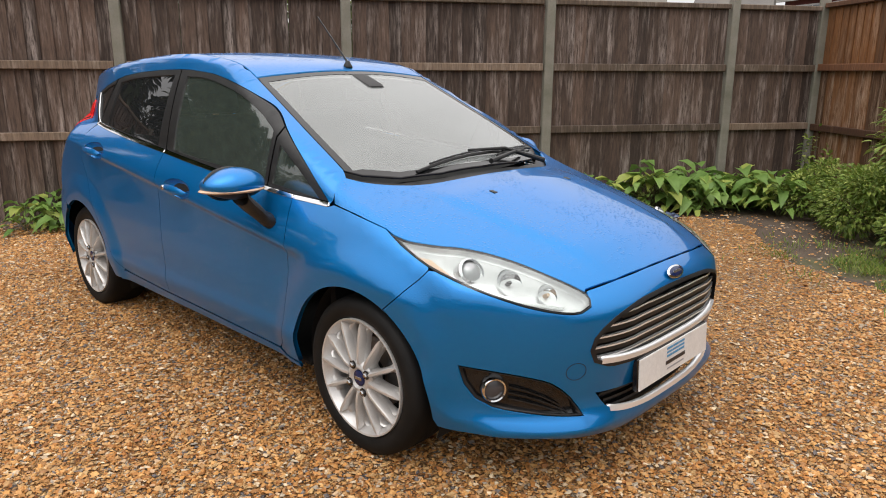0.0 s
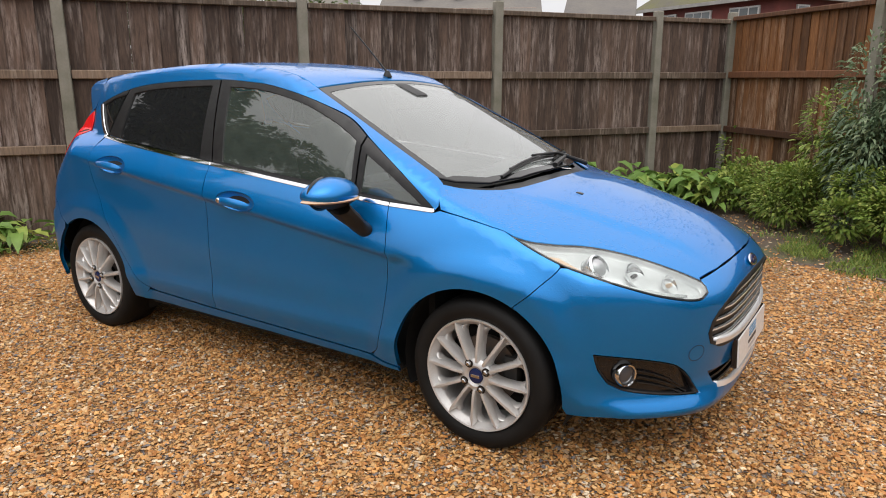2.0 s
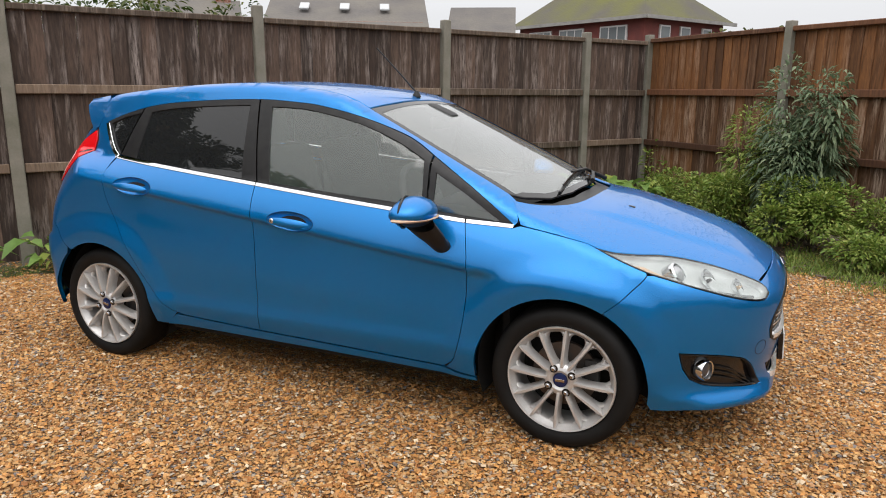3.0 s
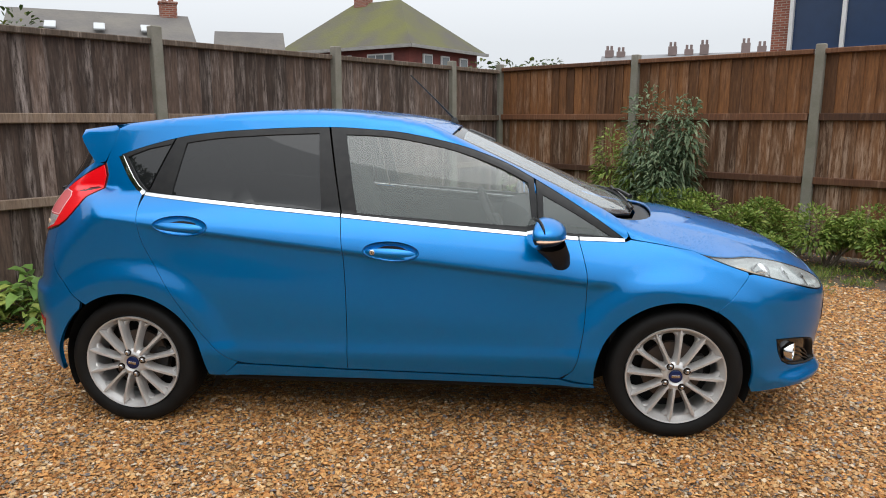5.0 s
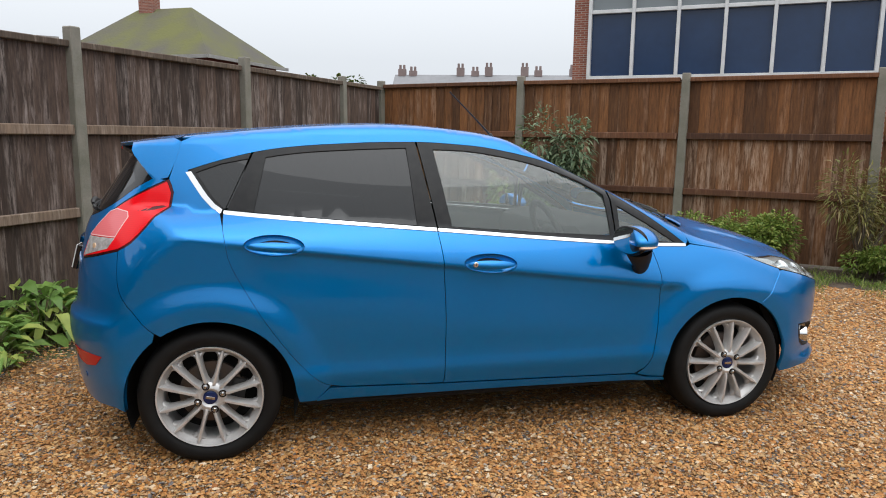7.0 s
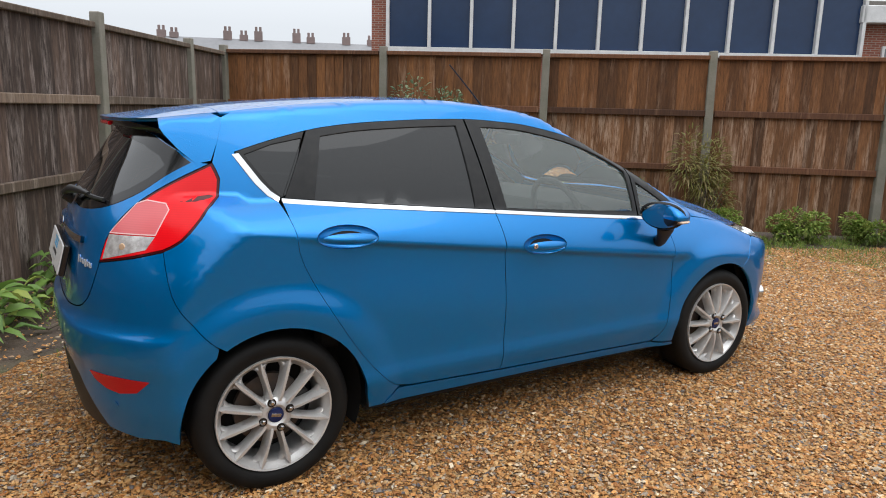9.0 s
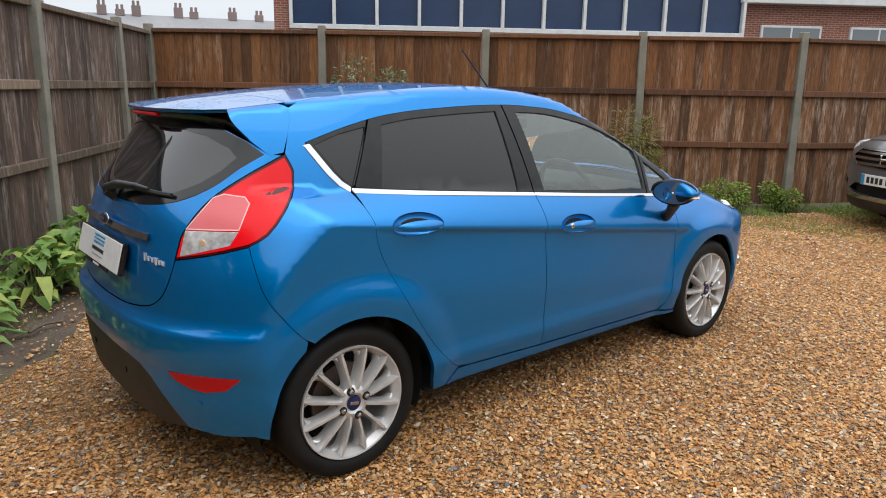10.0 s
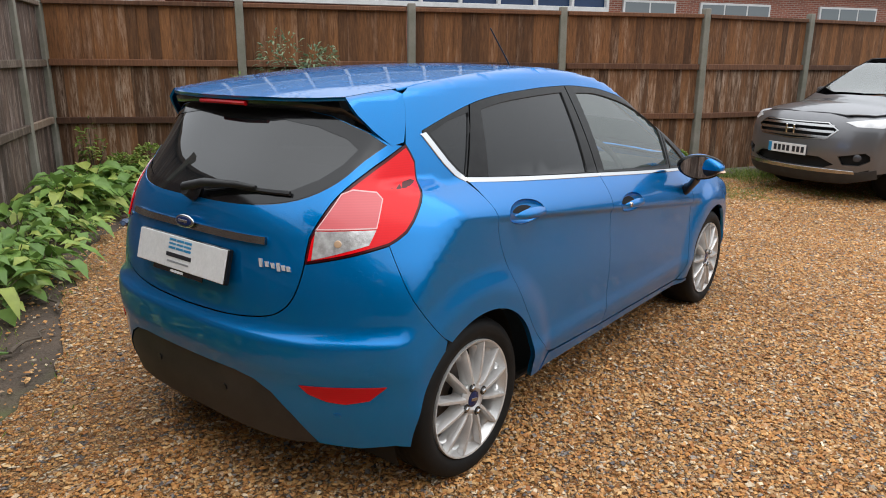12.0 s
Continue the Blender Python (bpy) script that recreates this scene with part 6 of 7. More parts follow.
def bush(name, at, rx, ry, h, n, size, mat, label, category, seed, slim=0.45, droop=0.5, stems=10, lift=0.0, bumps=7):
    """A leafy bush: branching stems, and leaves gathered in uneven clumps about them."""
    rng = np.random.default_rng(seed)
    b = new(name)
    b.location = (*at, 0)
    tagged(b, label, category)
    ca = rng.uniform(0, 2 * math.pi, bumps)
    cr = np.sqrt(rng.uniform(0, 1, bumps)) * 0.72
    cz = rng.uniform(0.35, 0.8, bumps)
    cen = np.stack([rx * cr * np.cos(ca), ry * cr * np.sin(ca), h * cz], 1)
    rad = rng.uniform(0.28, 0.48, bumps)
    pick = rng.integers(0, bumps, n)
    d = rng.normal(0, 1, (n, 3))
    d /= np.linalg.norm(d, axis=1)[:, None]
    r = rad[pick] * rng.uniform(0.35, 1.0, n) ** 0.45
    pos = cen[pick] + d * r[:, None] * np.array([rx, ry, h * 0.8])
    low = pos[:, 2] < lift
    pos[low, 2] = rng.uniform(lift, h * 0.6, low.sum())
    pos[:, 2] = np.clip(pos[:, 2], 0.01, None)
    way = d * np.array([1, 1, 0.6]) + np.array([0, 0, 0.15])
    ln = size * rng.uniform(0.6, 1.35, n)
    leaves("foliage", pos, way, ln, ln * slim, droop * rng.uniform(0.4, 1.4, n), mat, b, seed + 1)
    st = bmesh.new()
    for k in range(stems):
        e = cen[k % bumps] + rng.normal(0, 0.10, 3) * np.array([rx, ry, h])
        st = join(st, tube([(0.08 * rx * math.cos(k), 0.08 * ry * math.sin(k), 0), tuple(e * np.array([0.45, 0.45, 0.55])), tuple(e)], [0.011, 0.008, 0.003], 5))
    tagged(part("stalk", st, BARK, b), kind="stuff")
    return b


low_text = "lush low green hedge plants beside the brown fence"
for i, (x, y, rx, ry, h, n) in enumerate([(1.25, 5.1, 0.60, 0.45, 0.55, 2300), (1.75, 4.55, 0.65, 0.50, 0.62, 2600), (2.45, 3.85, 0.65, 0.50, 0.62, 2600), (3.15, 3.55, 0.60, 0.45, 0.60, 2300), (3.65, 3.05, 0.55, 0.45, 0.52, 2000),
                                          (4.25, 2.75, 0.55, 0.40, 0.58, 1900), (2.9, 3.15, 0.45, 0.35, 0.36, 1300), (0.95, 5.6, 0.35, 0.30, 0.40, 900), (5.0, 2.15, 0.45, 0.32, 0.34, 1100), (5.75, 1.60, 0.45, 0.30, 0.30, 1000), (6.35, 1.15, 0.40, 0.30, 0.34, 900), (7.3, 0.25, 0.5, 0.3, 0.36, 900)]):
    bush("hedge_plant", (x, y), rx, ry, h * 1.08, int(n * 1.7), 0.044, LEAF_SMALL, low_text, "plant", 60 + i, 0.55, 0.35)
bush("tall_shrub", (2.32, 4.22), 0.46, 0.42, 1.62, 4300, 0.085, LEAF_GREY, "tall grey-green shrub with long drooping leaves", "shrub", 90, 0.30, 0.75, 16, 0.15, 18)
bush("tall_shrub", (1.86, 4.48), 0.48, 0.36, 1.22, 1700, 0.075, LEAF_SMALL, "smaller green shrub leaning on the taller one", "shrub", 91, 0.3, 0.6, 10, 0.1, 9)
bush("tall_weed", (4.92, 2.24), 0.46, 0.36, 1.12, 1700, 0.09, LEAF_DRY, "straggling yellow-green weed against the fence", "weed", 92, 0.16, 0.5, 22, 0.1, 14)
bush("corner_weed", (0.72, 6.05), 0.16, 0.16, 0.75, 120, 0.07, LEAF_SMALL, "thin green weed climbing in the fence corner", "weed", 93, 0.5, 0.4, 5, 0.1, 6)


def grass_strip(name, count, line, spread, seed, hi=0.07):
    rng = np.random.default_rng(seed)
    p = np.array(line)
    k = rng.uniform(0, len(p) - 1.001, count)
    i = k.astype(int)
    c = p[i] + (p[i + 1] - p[i]) * (k - i)[:, None] + rng.normal(0, spread, (count, 2))
    patch = np.array([noise.noise((x * 2.2, y * 2.2, seed)) for x, y in c]) > -0.12
    c = c[patch]
    n = len(c)
    az = rng.uniform(0, 2 * math.pi, n)
    way = np.stack([np.cos(az) * 0.5, np.sin(az) * 0.5, np.ones(n)], 1)
    ob = leaves(name, np.stack([c[:, 0], c[:, 1], np.zeros(n)], 1), way, rng.uniform(0.4, 1.3, n) * hi, 0.006, rng.uniform(0.1, 0.6, n), GRASS, None, seed, 0.1)
    return tagged(ob, "patchy tufts of fresh green grass at the gravel's edge", "grass", kind="stuff")


grass_strip("grass_tufts", 22000, [(1.6, 3.55), (2.3, 3.15), (3.1, 2.75), (4.2, 2.1), (5.6, 1.3), (6.8, 0.55), (7.6, -0.3), (8.8, -1.3)], 0.27, 11, 0.095)
grass_strip("grass_tufts", 9000, [(4.6, 0.9), (5.4, 0.2), (6.2, -0.5), (7.0, -1.6)], 0.30, 12, 0.035)
grass_strip("grass_tufts", 2600, [(-3.6, 0.1), (-2.8, 0.85), (-2.0, 1.7), (-0.9, 3.4)], 0.20, 13, 0.045)

# litter and twigs in the beds
rag = bmesh.new()
bmesh.ops.create_icosphere(rag, subdivisions=3, radius=0.07)
for v in rag.verts:
    k = 1 + 0.55 * noise.noise(v.co * 28)
    v.co = Vector((v.co.x * k * 1.3, v.co.y * k, max(-0.02, v.co.z * k * 0.6)))
tagged(part("scrap_plastic", rag, varied("blue_grey_plastic", (0.10, 0.14, 0.24), (0.05, 0.07, 0.13), 0.4, 20, 0.3, 120, 0.003), None, "", True, pose(0.05, 4.05, 0.02)), "crumpled scrap of blue-grey plastic on the soil", "litter")
for i, (x, y, a) in enumerate([(2.6, 2.75, 20), (2.95, 2.6, -15), (2.3, 2.95, 50), (3.4, 2.55, 5), (-1.4, 2.3, 70), (-1.75, 1.75, 40)]):
    r2 = random.Random(i)
    pts = [(t * 0.38 - 0.19, r2.uniform(-0.03, 0.03), 0.012 + r2.uniform(0, 0.02)) for t in np.linspace(0, 1, 6)]
    tagged(part("twig", tube(pts, [0.009, 0.010, 0.008, 0.007, 0.006, 0.003], 6), BARK, None, "", True, pose(x, y, 0, 0, 0, a)), "dead brown twig lying on the bed", "twig", "twigs on the soil")

# ---- houses and buildings beyond the fences ----
ROOFMOSS = varied("mossy_tiles", (0.105, 0.095, 0.078), (0.135, 0.135, 0.04), 0.9, 0.45, 0.6, 9, 0.05)
ROOFGREY = varied("grey_tiles", (0.13, 0.12, 0.115), (0.17, 0.155, 0.135), 0.9, 0.7, 0.5, 10, 0.04)
TILEHUNG = varied("red_hung_tiles", (0.21, 0.055, 0.045), (0.15, 0.045, 0.04), 0.85, 2.0, 0.6, 12, 0.03)
UPVC = varied("white_window_frame", (0.72, 0.72, 0.72), (0.62, 0.62, 0.62), 0.4, 3, 0.02, 30, 0.002)
ROOFGLASS = material("rooflight_glass", (0.42, 0.44, 0.45), 0.15)
GUTTER = varied("grey_gutter", (0.34, 0.33, 0.31), (0.26, 0.25, 0.24), 0.6, 3, 0.05, 30, 0.002)
PANE = material("far_window_pane", (0.16, 0.18, 0.19), 0.08)
BLUEPANE = varied("navy_panel", (0.010, 0.030, 0.085), (0.014, 0.038, 0.10), 0.25, 0.6, 0.03, 4, 0.004)


def brick_material():
    m = material("red_brick", (0.25, 0.08, 0.05), 0.9)
    v = coords(m)
    rot = m.node_tree.nodes.new("ShaderNodeMapping")
    rot.inputs["Rotation"].default_value = (radians(90), 0, 0)
    link(m, v, rot.inputs["Vector"])
    b = node(m, "TexBrick", scale=1.0, mortar_size=0.010, brick_width=0.225, row_height=0.075)
    b.inputs["Color1"].default_value = (0.28, 0.085, 0.050, 1)
    b.inputs["Color2"].default_value = (0.19, 0.055, 0.036, 1)
    b.inputs["Mortar"].default_value = (0.30, 0.25, 0.21, 1)
    link(m, rot.outputs[0], b.inputs["Vector"])
    c = mixcol(m, 0.4, b.outputs["Color"], mixcol(m, noise_tex(m, v, 3.0, 5), (0.6, 0.6, 0.6), (1.25, 1.25, 1.25)), "MULTIPLY")
    link(m, c, bsdf(m).inputs["Base Color"])
    return m


BRICK = brick_material()


def away(t_eye, az, dist):
    return Vector((t_eye[0] + dist * math.cos(radians(az)), t_eye[1] + dist * math.sin(radians(az))))


EYE_SIDE = (0.07, -3.92)
FURTHER = Matrix.Translation((0.07, -3.92, 1.42)) @ Matrix.Scale(1.5, 4) @ Matrix.Translation((-0.07, 3.92, -1.42))


def window(parent, at, turn, w, h, lights):
    f = part("window", box(w, 0.12, h, (0, 0, 0), 0.01, 1), UPVC, parent, "white window frame", False, pose(*at, 0, 0, turn))
    pw = (w - 0.10) / lights
    for k in range(lights):
        part("pane", box(pw - 0.08, 0.05, h - 0.16, (-w / 2 + 0.05 + pw * (k + 0.5), -0.05, 0)), PANE, f, "", False, pose(*at, 0, 0, turn))
    return f


def hipped_house():
    """Two-storey house: tile-hung upper floor, hipped mossy roof."""
    h = new("house")
    tagged(h, "red tile-hung house with a hipped mossy roof", "house")
    turn = 30.0
    L, W, eave, ridge = 8.6, 6.4, 5.05, 7.75
    c = away(EYE_SIDE, 96.4, 36.0)
    # local: x along the long side (towards upper left), y away
    base = Matrix.Translation((c.x, c.y, 0)) @ pose(0, 0, 0, 0, 0, 150)
    part("wall", box(L, W, eave, (L / 2, -W / 2, eave / 2), 0.01, 1), TILEHUNG, h, "", False, base)
    rf = bmesh.new()
    o = 0.45
    q = [rf.verts.new(p) for p in ((-o, o, eave - 0.15), (L + o, o, eave - 0.15), (L + o, -W - o, eave - 0.15), (-o, -W - o, eave - 0.15), (W / 2 - 0.2, -W / 2, ridge), (L - W / 2 + 0.9, -W / 2, ridge))]
    for f in ((0, 1, 5, 4), (1, 2, 5), (2, 3, 4, 5), (3, 0, 4), (3, 2, 1, 0)):
        rf.faces.new([q[i] for i in f])
    roof_ob = part("roof", rf, ROOFMOSS, h, "mossy tiled roof", False, base)
    part("chimney", join(box(0.9, 0.6, 1.3, (L - W / 2 + 0.2, -W / 2, ridge + 0.2), 0.02, 1), box(1.0, 0.7, 0.15, (L - W / 2 + 0.2, -W / 2, ridge + 0.8), 0.02, 1)), BRICK, roof_ob, "brick chimney", False, base)
    part("gutter", join(box(L + 0.9, 0.12, 0.16, (L / 2, 0.45, eave - 0.18)), box(0.12, W + 0.9, 0.16, (-0.45, -W / 2, eave - 0.18))), GUTTER, h, "grey gutter", False, base)
    for x in (1.8, 4.6, 6.9):
        w = window(h, (0, 0, 0), 0, 1.7, 1.0, 3)
        for ob in (w, *w.children):
            ob.data.transform(base @ pose(x, 0.03, eave - 0.95, 0, 0, 180))
    for y in (1.5, 3.1, 4.9):
        w = window(h, (0, 0, 0), 0, 0.8, 1.0, 1)
        for ob in (w, *w.children):
            ob.data.transform(base @ pose(-0.03, -y, eave - 0.95, 0, 0, -90))
    return h


hipped_house().matrix_world = FURTHER


def gabled(az0, az1, dist, z0, z1, deep, mat, label, lights=0, chim=True):
    """A plain pitched roof over brick walls, its long side to the yard."""
    h = new("house")
    tagged(h, label, "house")
    a, b = away(EYE_SIDE, az0, dist), away(EYE_SIDE, az1, dist)
    L = (b - a).length
    base = Matrix.Translation((a.x, a.y, 0)) @ pose(0, 0, 0, 0, 0, math.degrees(math.atan2(b.y - a.y, b.x - a.x)))
    part("wall", box(L, deep, z0, (L / 2, deep / 2, z0 / 2), 0.01, 1), BRICK, h, "", False, base)
    rf = bmesh.new()
    q = [rf.verts.new(p) for p in ((-0.2, -0.4, z0 - 0.2), (L + 0.2, -0.4, z0 - 0.2), (L + 0.2, deep + 0.4, z0 - 0.2), (-0.2, deep + 0.4, z0 - 0.2), (-0.2, deep / 2, z1), (L + 0.2, deep / 2, z1))]
    for f in ((0, 1, 5, 4), (2, 3, 4, 5), (1, 2, 5), (3, 0, 4), (3, 2, 1, 0)):
        rf.faces.new([q[i] for i in f])
    r = part("roof", rf, mat, h, "tiled roof", False, base)
    slope = math.degrees(math.atan2(z1 - z0 + 0.2, deep / 2 + 0.4))
    for k in range(lights):
        part("rooflight", box(0.36, 0.08, 0.62, (0, 0, 0), 0.02, 1), ROOFGLASS, r, "pale rooflight", False, base @ pose(1.2 + k * 1.5, deep * 0.17, z0 + (z1 - z0) * 0.45, slope - 90, 0, 0))
    if chim:
        part("chimney", join(box(0.62, 0.5, 0.7, (L - 0.5, deep / 2, z1 + 0.12), 0.02, 1), box(0.70, 0.58, 0.09, (L - 0.5, deep / 2, z1 + 0.44), 0.02, 1), box(0.17, 0.17, 0.22, (L - 0.62, deep / 2, z1 + 0.58), 0.03, 1), box(0.17, 0.17, 0.22, (L - 0.38, deep / 2, z1 + 0.58), 0.03, 1)), BRICK, r, "brick chimney", False, base)
    h.matrix_world = FURTHER
    return h


gabled(124.5, 112.6, 27.0, 3.9, 5.25, 6.0, ROOFGREY, "low house with a grey-brown tiled roof and rooflights", 3)
gabled(110.9, 106.2, 33.0, 4.0, 5.35, 5.0, ROOFGREY, "small gabled house with a slate-grey roof", 0, False)
gabled(134.0, 127.0, 30.0, 3.7, 5.2, 6.0, ROOFGREY, "grey-roofed house beyond the dark fence", 0)


def far_terrace():
    h = new("terrace")
    tagged(h, "far terrace roofs paled by painted haze, with brick chimney stacks", "house")
    a, b = away(EYE_SIDE, 82.0, 92), away(EYE_SIDE, 62.0, 92)
    L = (b - a).length
    base = Matrix.Translation((a.x, a.y, 0)) @ pose(0, 0, 0, 0, 0, math.degrees(math.atan2(b.y - a.y, b.x - a.x)))
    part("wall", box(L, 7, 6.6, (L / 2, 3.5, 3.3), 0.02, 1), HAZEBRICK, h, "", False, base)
    rf = bmesh.new()
    q = [rf.verts.new(p) for p in ((0, -0.4, 6.5), (L, -0.4, 6.5), (L, 7.4, 6.5), (0, 7.4, 6.5), (0, 3.5, 9.1), (L, 3.5, 9.1))]
    for f in ((0, 1, 5, 4), (2, 3, 4, 5), (1, 2, 5), (3, 0, 4)):
        rf.faces.new([q[i] for i in f])
    r = part("roof", rf, HAZEROOF, h, "grey roof paled by painted haze", False, base)
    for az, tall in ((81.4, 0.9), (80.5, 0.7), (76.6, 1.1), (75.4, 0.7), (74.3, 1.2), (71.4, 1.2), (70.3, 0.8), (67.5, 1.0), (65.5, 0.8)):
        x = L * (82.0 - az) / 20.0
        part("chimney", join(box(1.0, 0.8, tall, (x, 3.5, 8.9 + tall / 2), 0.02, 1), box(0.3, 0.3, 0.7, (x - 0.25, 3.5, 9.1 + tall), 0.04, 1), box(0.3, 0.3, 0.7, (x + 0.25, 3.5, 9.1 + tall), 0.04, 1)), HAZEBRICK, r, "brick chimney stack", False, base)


# slate and brick greyed and paled: distance haze is mixed into these colours
HAZEROOF = varied("hazed_slate", (0.30, 0.30, 0.31), (0.25, 0.25, 0.26), 0.9, 0.2, 0.2, 2, 0.05)
HAZEBRICK = varied("hazed_brick", (0.27, 0.20, 0.19), (0.22, 0.17, 0.16), 0.9, 0.2, 0.2, 2, 0.05)
far_terrace()


def office():
    """Long block with navy panels between white mullions over a white sill line, brick at both ends."""
    h = new("office_building")
    tagged(h, "brick office block with navy panels in white frames", "building")
    a = Vector((9.0, 19.75))
    b = Vector((22.35, 10.35))
    L = (b - a).length
    turn = math.degrees(math.atan2(b.y - a.y, b.x - a.x))
    base = Matrix.Translation((a.x, a.y, 0)) @ pose(0, 0, 0, 0, 0, turn)
    part("wall", join(box(0.52, 6, 8.2, (0.26, 3.06, 4.1), 0.01, 1), box(L, 6, 3.3, (L / 2 + 0.9, 3.1, 1.65), 0.01, 1)), BRICK, h, "brick end wall", False, base)
    x0, n = 0.58, 11
    step_ = (L - x0) / n
    part("sill", box(L - x0 + 0.1, 0.30, 0.16, (x0 + (L - x0) / 2, 0.0, 3.36), 0.01, 1), UPVC, h, "white sill line", False, base)
    part("transom", box(L - x0, 0.16, 0.12, (x0 + (L - x0) / 2, -0.03, 5.55), 0.01, 1), UPVC, h, "white transom", False, base)
    part("transom", box(L - x0, 0.16, 0.14, (x0 + (L - x0) / 2, -0.03, 7.6), 0.01, 1), UPVC, h, "white transom", False, base)
    for k in range(n + 1):
        part("mullion", box(0.11, 0.20, 4.2, (x0 + step_ * k, -0.05, 5.5), 0.01, 1), UPVC, h, "white mullion", False, base)
    for k in range(n):
        part("panel", box(step_ - 0.10, 0.05, 2.05, (x0 + step_ * (k + 0.5), 0.06, 4.47)), BLUEPANE, h, "navy panel", False, base)
        part("pane", box(step_ - 0.10, 0.05, 1.95, (x0 + step_ * (k + 0.5), 0.06, 6.58)), PANE, h, "grey window pane", False, base)
    # lower brick wing beyond
    part("wing", box(16, 6, 5.0, (L + 8.1, 3.3, 2.5), 0.01, 1), BRICK, h, "red brick wing", False, base)
    part("fascia", box(16.4, 0.5, 0.55, (L + 8.1, 0.1, 4.75), 0.02, 1), UPVC, h, "white fascia board", False, base)
    part("roof", box(16.4, 6.4, 0.2, (L + 8.1, 3.3, 5.10), 0.02, 1), ROOFGREY, h, "flat roof", False, base)
    for x, w, k in ((L + 2.0, 2.3, 2), (L + 5.9, 3.3, 3), (L + 11.5, 3.0, 3)):
        wd = window(h, (0, 0, 0), 0, w, 1.25, k)
        for ob in (wd, *wd.children):
            ob.data.transform(base @ pose(x, 0.26, 3.15))
    lamp = part("flood_lamp", box(0.18, 0.25, 0.22, (-0.25, -0.1, 6.6), 0.03, 1), BLACK, h, "black flood lamp on the corner", False, base)
    return h


office()


def crown(name, at, r, z0, z1, n, size, seed, label):
    rng = np.random.default_rng(seed)
    tr = new(name)
    tr.location = (*at, 0)
    tagged(tr, label, "tree")
    part("trunk", tube([(0, 0, 0), (0.1, 0.05, z0 * 0.6), (0, 0, (z0 + z1) / 2)], [0.16, 0.12, 0.05], 8), BARK, tr)
    k = 12
    cen = np.stack([rng.normal(0, r * 0.45, k), rng.normal(0, r * 0.45, k), rng.uniform(z0, z1 * 0.92, k)], 1)
    pick = rng.integers(0, k, n)
    d = rng.normal(0, 1, (n, 3))
    d /= np.linalg.norm(d, axis=1)[:, None]
    pos = cen[pick] + d * (r * 0.45 * rng.uniform(0.3, 1, n) ** 0.5)[:, None]
    leaves("crown", pos, d + np.array([0, 0, -0.1]), size * rng.uniform(0.6, 1.4, n), size * 0.5, 0.4, LEAF_FAR, tr, seed)


for i, (az, dist, r, z1) in enumerate(((148, 14, 1.5, 3.3), (143, 15, 1.4, 3.5), (138.5, 16, 1.5, 3.4), (135, 17, 1.3, 3.2), (153, 13, 1.4, 3.2))):
    p = away((2.2, -3.2), az, dist)
    crown("tree", p, r, 1.5, z1, 1600, 0.16, 200 + i, "dark green evergreen behind the dark fence")
for i, (az, dist, r, z1) in enumerate(((88.3, 46, 1.6, 5.3), (85.6, 60, 1.6, 5.9))):
    p = away(EYE_SIDE, az, dist)
    crown("tree", p, r, 3.0, z1, 700, 0.4, 220 + i, "distant dark tree over the fence")

# out-of-view trees added to block bright sky from the flank and side glass
for i, (x, y, r, z1) in enumerate(((-9.6, -2.8, 2.2, 7.6), (-10.6, -5.4, 2.4, 8.6), (-11.6, -8.2, 2.5, 9.2), (-12.4, -11.0, 2.5, 9.0), (-10.2, -13.2, 2.4, 8.2))):
    crown("tree", (x, y), r, 1.6, z1, 5200, 0.34, 240 + i, "unseen tall dark evergreen, added to darken the car's reflections")


# ---- the grey parked car ----
def suv(x, y, z):
    """Front half and cabin of an upright family car: x ahead, y left."""
    a = np.abs(y)
    w = tab(z, (0.15, 0.84), (0.3, 0.885), (0.6, 0.91), (0.9, 0.905), (1.05, 0.87), (1.6, 0.60), (1.8, 0.5)) * (1 - 0.06 * step(x, 1.3, 2.2))
    for xc in (1.31, -1.31):
        w = w + 0.02 * (1 - step(np.hypot(x - xc, z - 0.36), 0.40, 0.52))
    top = tab(x, (-2.3, 1.55), (-1.6, 1.64), (-0.6, 1.68), (0.2, 1.64), (0.5, 1.56), (1.15, 1.16), (1.3, 1.11), (1.8, 1.05), (2.05, 0.98), (2.2, 0.90)) - 0.10 * a * a - tab(x, (0.5, 0.0), (1.3, 0.06), (2.2, 0.08)) * a**3
    nose = tab(z, (0.15, 2.08), (0.25, 2.18), (0.45, 2.24), (0.62, 2.25), (0.85, 2.20), (1.0, 2.08), (1.2, 1.8)) - 0.50 * a**3.0
    tail = tab(z, (0.2, -2.2), (0.6, -2.28), (1.0, -2.2), (1.6, -1.95))
    f = smax(a - w, z - top, 0.06)
    f = smax(f, x - nose, 0.05)
    return smax(f, tail - x, 0.08)


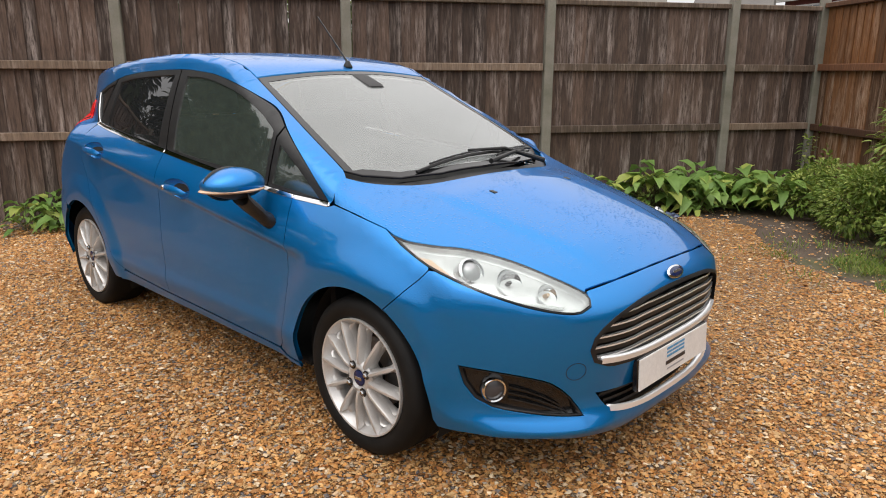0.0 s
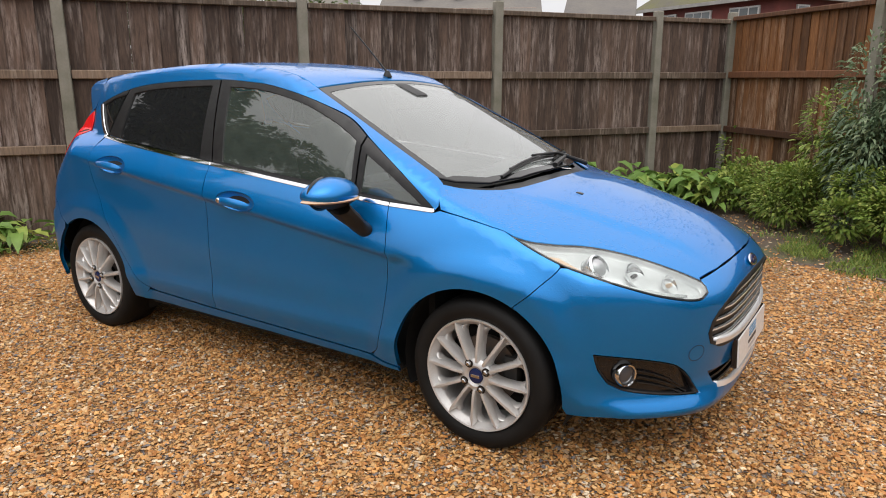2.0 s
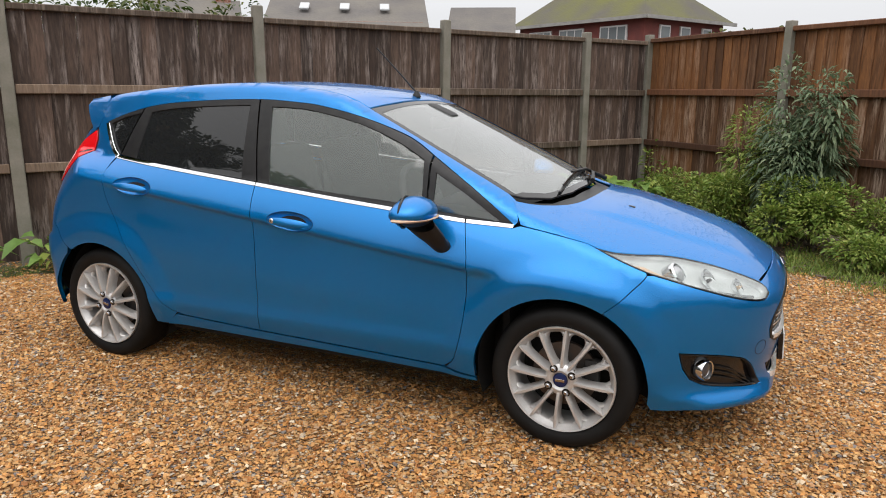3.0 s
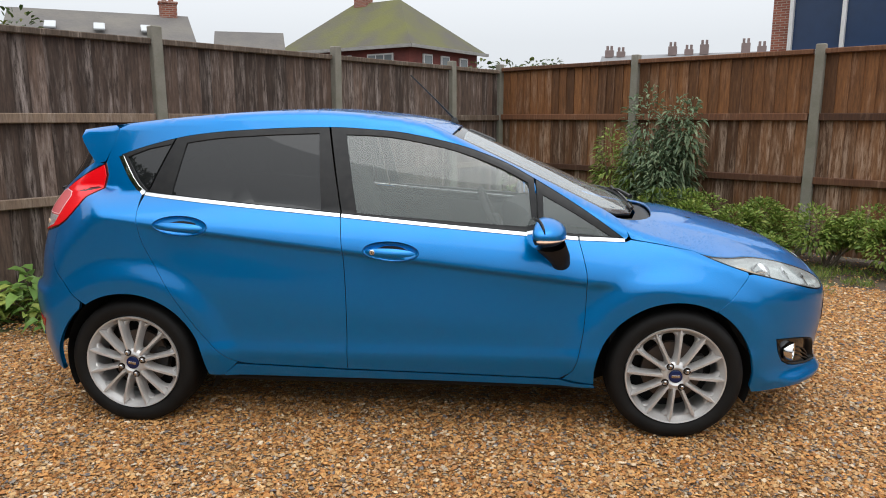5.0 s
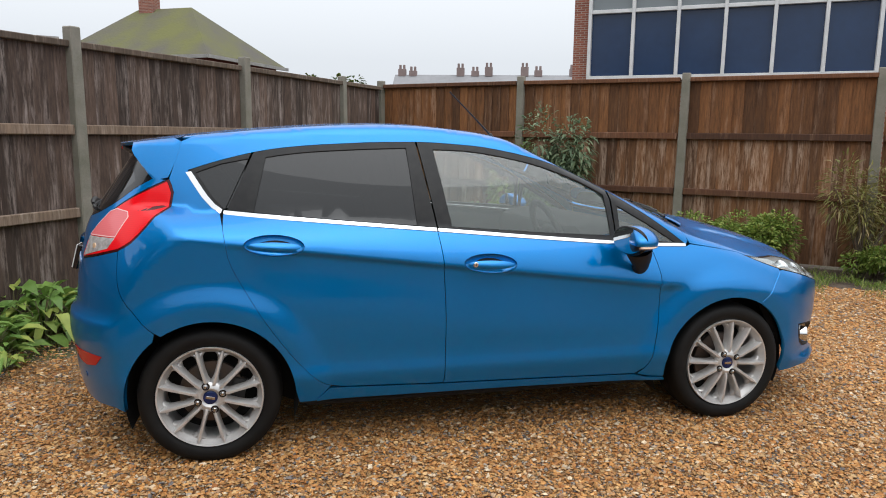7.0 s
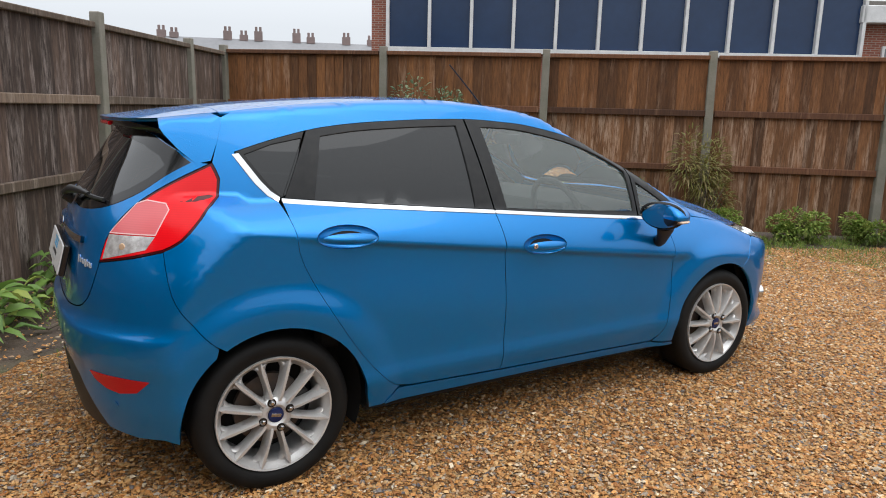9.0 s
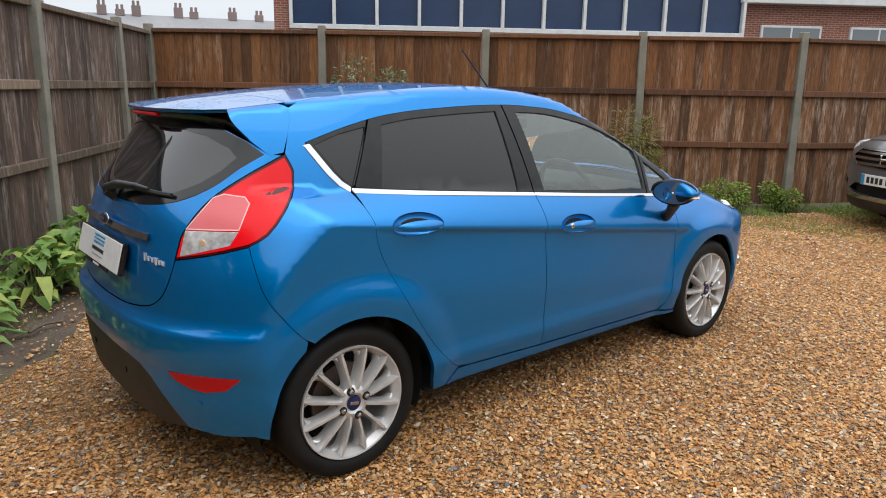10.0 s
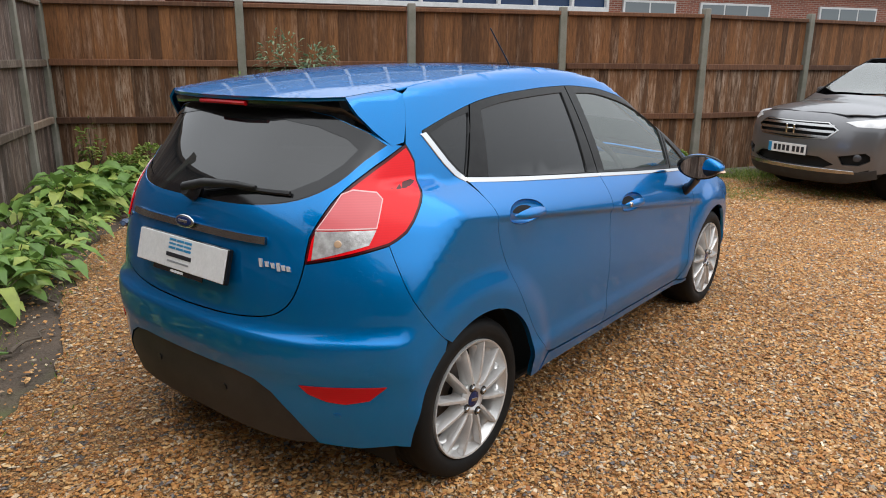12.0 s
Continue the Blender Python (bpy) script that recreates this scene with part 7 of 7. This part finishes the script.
def grey_car():
    g = new("parked_car")
    tagged(g, "dark grey sport utility car parked by the brown fence", "car")
    paint = paint_material("grey_metallic_paint", (0.15, 0.15, 0.157), 0.1, 170.0)
    arch = lambda xc: arc(xc, 0.36, 0.40, 0, 180, 18)
    sidep = [(1.95, 0.34)] + [(1.98, 0.62), (1.80, 0.92), (1.15, 1.02), (0.5, 1.06), (-2.1, 1.12), (-2.2, 0.45), (-1.75, 0.36)] + arc(-1.31, 0.36, 0.40, 180, 0, 18)[1:] + [(-0.85, 0.26), (0.85, 0.26)] + arc(1.31, 0.36, 0.40, 180, 0, 18)
    kw = dict(fn=suv, both=False)
    panel("body_side", "side", sidep, paint, g, fn=suv, both=True, res=0.07)
    panel("cabin_side", "side", [(1.15, 1.03), (0.5, 1.07), (-2.05, 1.13), (-1.9, 1.55), (-0.6, 1.60), (0.35, 1.56)], GLOSS, g, fn=suv, both=True, res=0.08)
    panel("bonnet", "top", mirrored([(1.22, 0.0), (1.18, -0.5), (1.05, -0.78), (1.55, -0.80), (1.85, -0.72), (2.02, -0.50), (2.09, 0.0)], False), paint, g, fn=suv, res=0.06)
    sc = panel("windscreen", "top", mirrored([(0.50, 0.0), (0.46, -0.50), (0.98, -0.70), (1.12, -0.45), (1.17, 0.0)], False), SCREEN, g, fn=suv, res=0.1, rim=0)
    panel("roof", "top", mirrored([(0.46, 0.0), (0.42, -0.56), (-0.6, -0.60), (-1.8, -0.58), (-1.9, 0.0)], False), paint, g, fn=suv, res=0.12)
    ed = lambda *p: mirrored([(radians(a) * RC, z) for a, z in p])
    face = ed((0, 0.962), (-18, 0.962), (-27, 0.935), (-30, 0.86), (-34, 0.84), (-44, 0.84), (-52, 0.80), (-45, 0.62), (-44, 0.42), (-36, 0.36), (0, 0.33))
    grille = ed((0, 0.87), (-20, 0.875), (-25.5, 0.80), (-20, 0.69), (0, 0.67))
    low = ed((0, 0.50), (-18, 0.50), (-25, 0.43), (-20, 0.385), (0, 0.38))
    fogl = [(radians(a) * RC, z) for a, z in ((-27, 0.52), (-38, 0.57), (-42, 0.51), (-36, 0.435), (-29, 0.435))]
    panel("front_bumper", "front", face, paint, g, holes=[grille, low, fogl, flipped(fogl)], fn=suv, res=0.05, rim=0.03)
    panel("lower_bumper", "front", ed((0, 0.33), (-36, 0.36), (-44, 0.40), (-45, 0.30), (-30, 0.22), (0, 0.20)), GREYPLASTIC, g, fn=suv, res=0.06, level=0.01, label="dark plastic lower bumper")
    panel("skid_strip", "front", ed((0, 0.372), (-20, 0.378), (-34, 0.372), (-35, 0.338), (-20, 0.332), (0, 0.328)), SATIN, g, fn=suv, res=0.06, level=0.016, rim=0.02, label="silver strip along the lower bumper")
    panel("slam_panel", "front", ed((0, 0.985), (-30, 0.99), (-56, 0.995), (-58, 0.86), (-30, 0.885), (0, 0.885)), paint, g, fn=suv, res=0.06, level=-0.025, rim=0)
    panel("grille_surround", "front", grille, SATIN, g, holes=[[tuple(p) for p in shrink(grille, 0.012)]], fn=suv, res=0.05, level=0.006, rim=0.03, gap=0, label="bright line round the grille")
    panel("grille_back", "front", ed((0, 0.9), (-30, 0.9), (-44, 0.6), (-42, 0.4), (0, 0.36)), DARK, g, fn=suv, level=-0.06, rim=0, res=0.08)
    for z in (0.835, 0.775, 0.715):
        us = np.linspace(-24 + abs(z - 0.8) * 30, 24 - abs(z - 0.8) * 30, 14)
        panel("grille_bar", "front", deg(*[(u, z + 0.013) for u in us]) + deg(*[(u, z - 0.013) for u in us])[::-1], SATIN, g, fn=suv, level=0.002, rim=0.02, gap=0, res=0.05, label="chrome grille bar")
    c = lay("front", [(0, 0.775)], 0.02, suv)[0]
    part("badge", join(box(0.02, 0.11, 0.025, (c[0], 0, 0.775), 0.006, 1), box(0.02, 0.025, 0.10, (c[0], 0.05, 0.775), 0.006, 1), box(0.02, 0.025, 0.10, (c[0], -0.05, 0.775), 0.006, 1)), CHROME, g, "chrome maker's badge")
    for s in (-1, 1):
        f = (lambda p: p) if s < 0 else flipped
        hl = [(radians(a) * RC, z) for a, z in ((-27.5, 0.885), (-33, 0.84), (-44, 0.835), (-56, 0.90), (-58, 0.96), (-46, 0.93), (-36, 0.91))]
        lamp = panel("headlight", "front", f(hl), REFLECT, g, fn=suv, level=0.004, rim=0.02, gap=0, res=0.04, label="clear swept-back headlight")
        c = lay("front", [(radians(-35.0) * RC, 0.515)], -0.01, suv)[0] * np.array([1, -s, 1])
        part("fog_lamp", lathe([(0.038, 0.02), (0.040, -0.01), (0.034, -0.014), (0.0, -0.016)], 20), FOGGLASS, g, "round fog lamp", True, Matrix.Translation(c) @ Vector((0.9, s * 0.4, 0)).to_track_quat("-Y", "Z").to_matrix().to_4x4())
        m_ = part("door_mirror", box(0.12, 0.22, 0.15, (0.62, s * 1.00, 1.12), 0.05, 3), paint, g, "grey door mirror", True)
    c = lay("front", [(0, 0.575)], 0.008, suv)[0]
    pl = part("plate", box(0.012, 0.52, 0.111, (c[0] + 0.004, 0, 0.555), 0.002, 1), WHITE, g, "white number plate with plain dark bars")
    part("plate_band", box(0.002, 0.045, 0.105, (c[0] + 0.0112, -0.235, 0.555)), INKBLUE, pl, "blue plate band")
    for y in (-0.16, -0.10, -0.04, 0.02, 0.10, 0.16, 0.22):
        part("plate_mark", box(0.002, 0.040, 0.065, (c[0] + 0.0112, y, 0.555)), INK, pl, "dark bar")
    for x, y, rot in ((1.31, -0.80, 0), (-1.31, -0.80, 0), (1.31, 0.80, 180), (-1.31, 0.80, 180)):
        tr = copy_thing(one, pose(x, y, 0.335, 0, 0, rot))
        tr.scale = (1.155, 1.1, 1.155)
        tr.parent = g
    part("underbody", box(3.9, 1.5, 0.3, (-0.1, 0, 0.42), 0.05, 1), DARK, g, "dark underbody")
    return g


parked = grey_car()
parked.matrix_world = pose(7.60, -1.34, 0, 0, 0, 150)
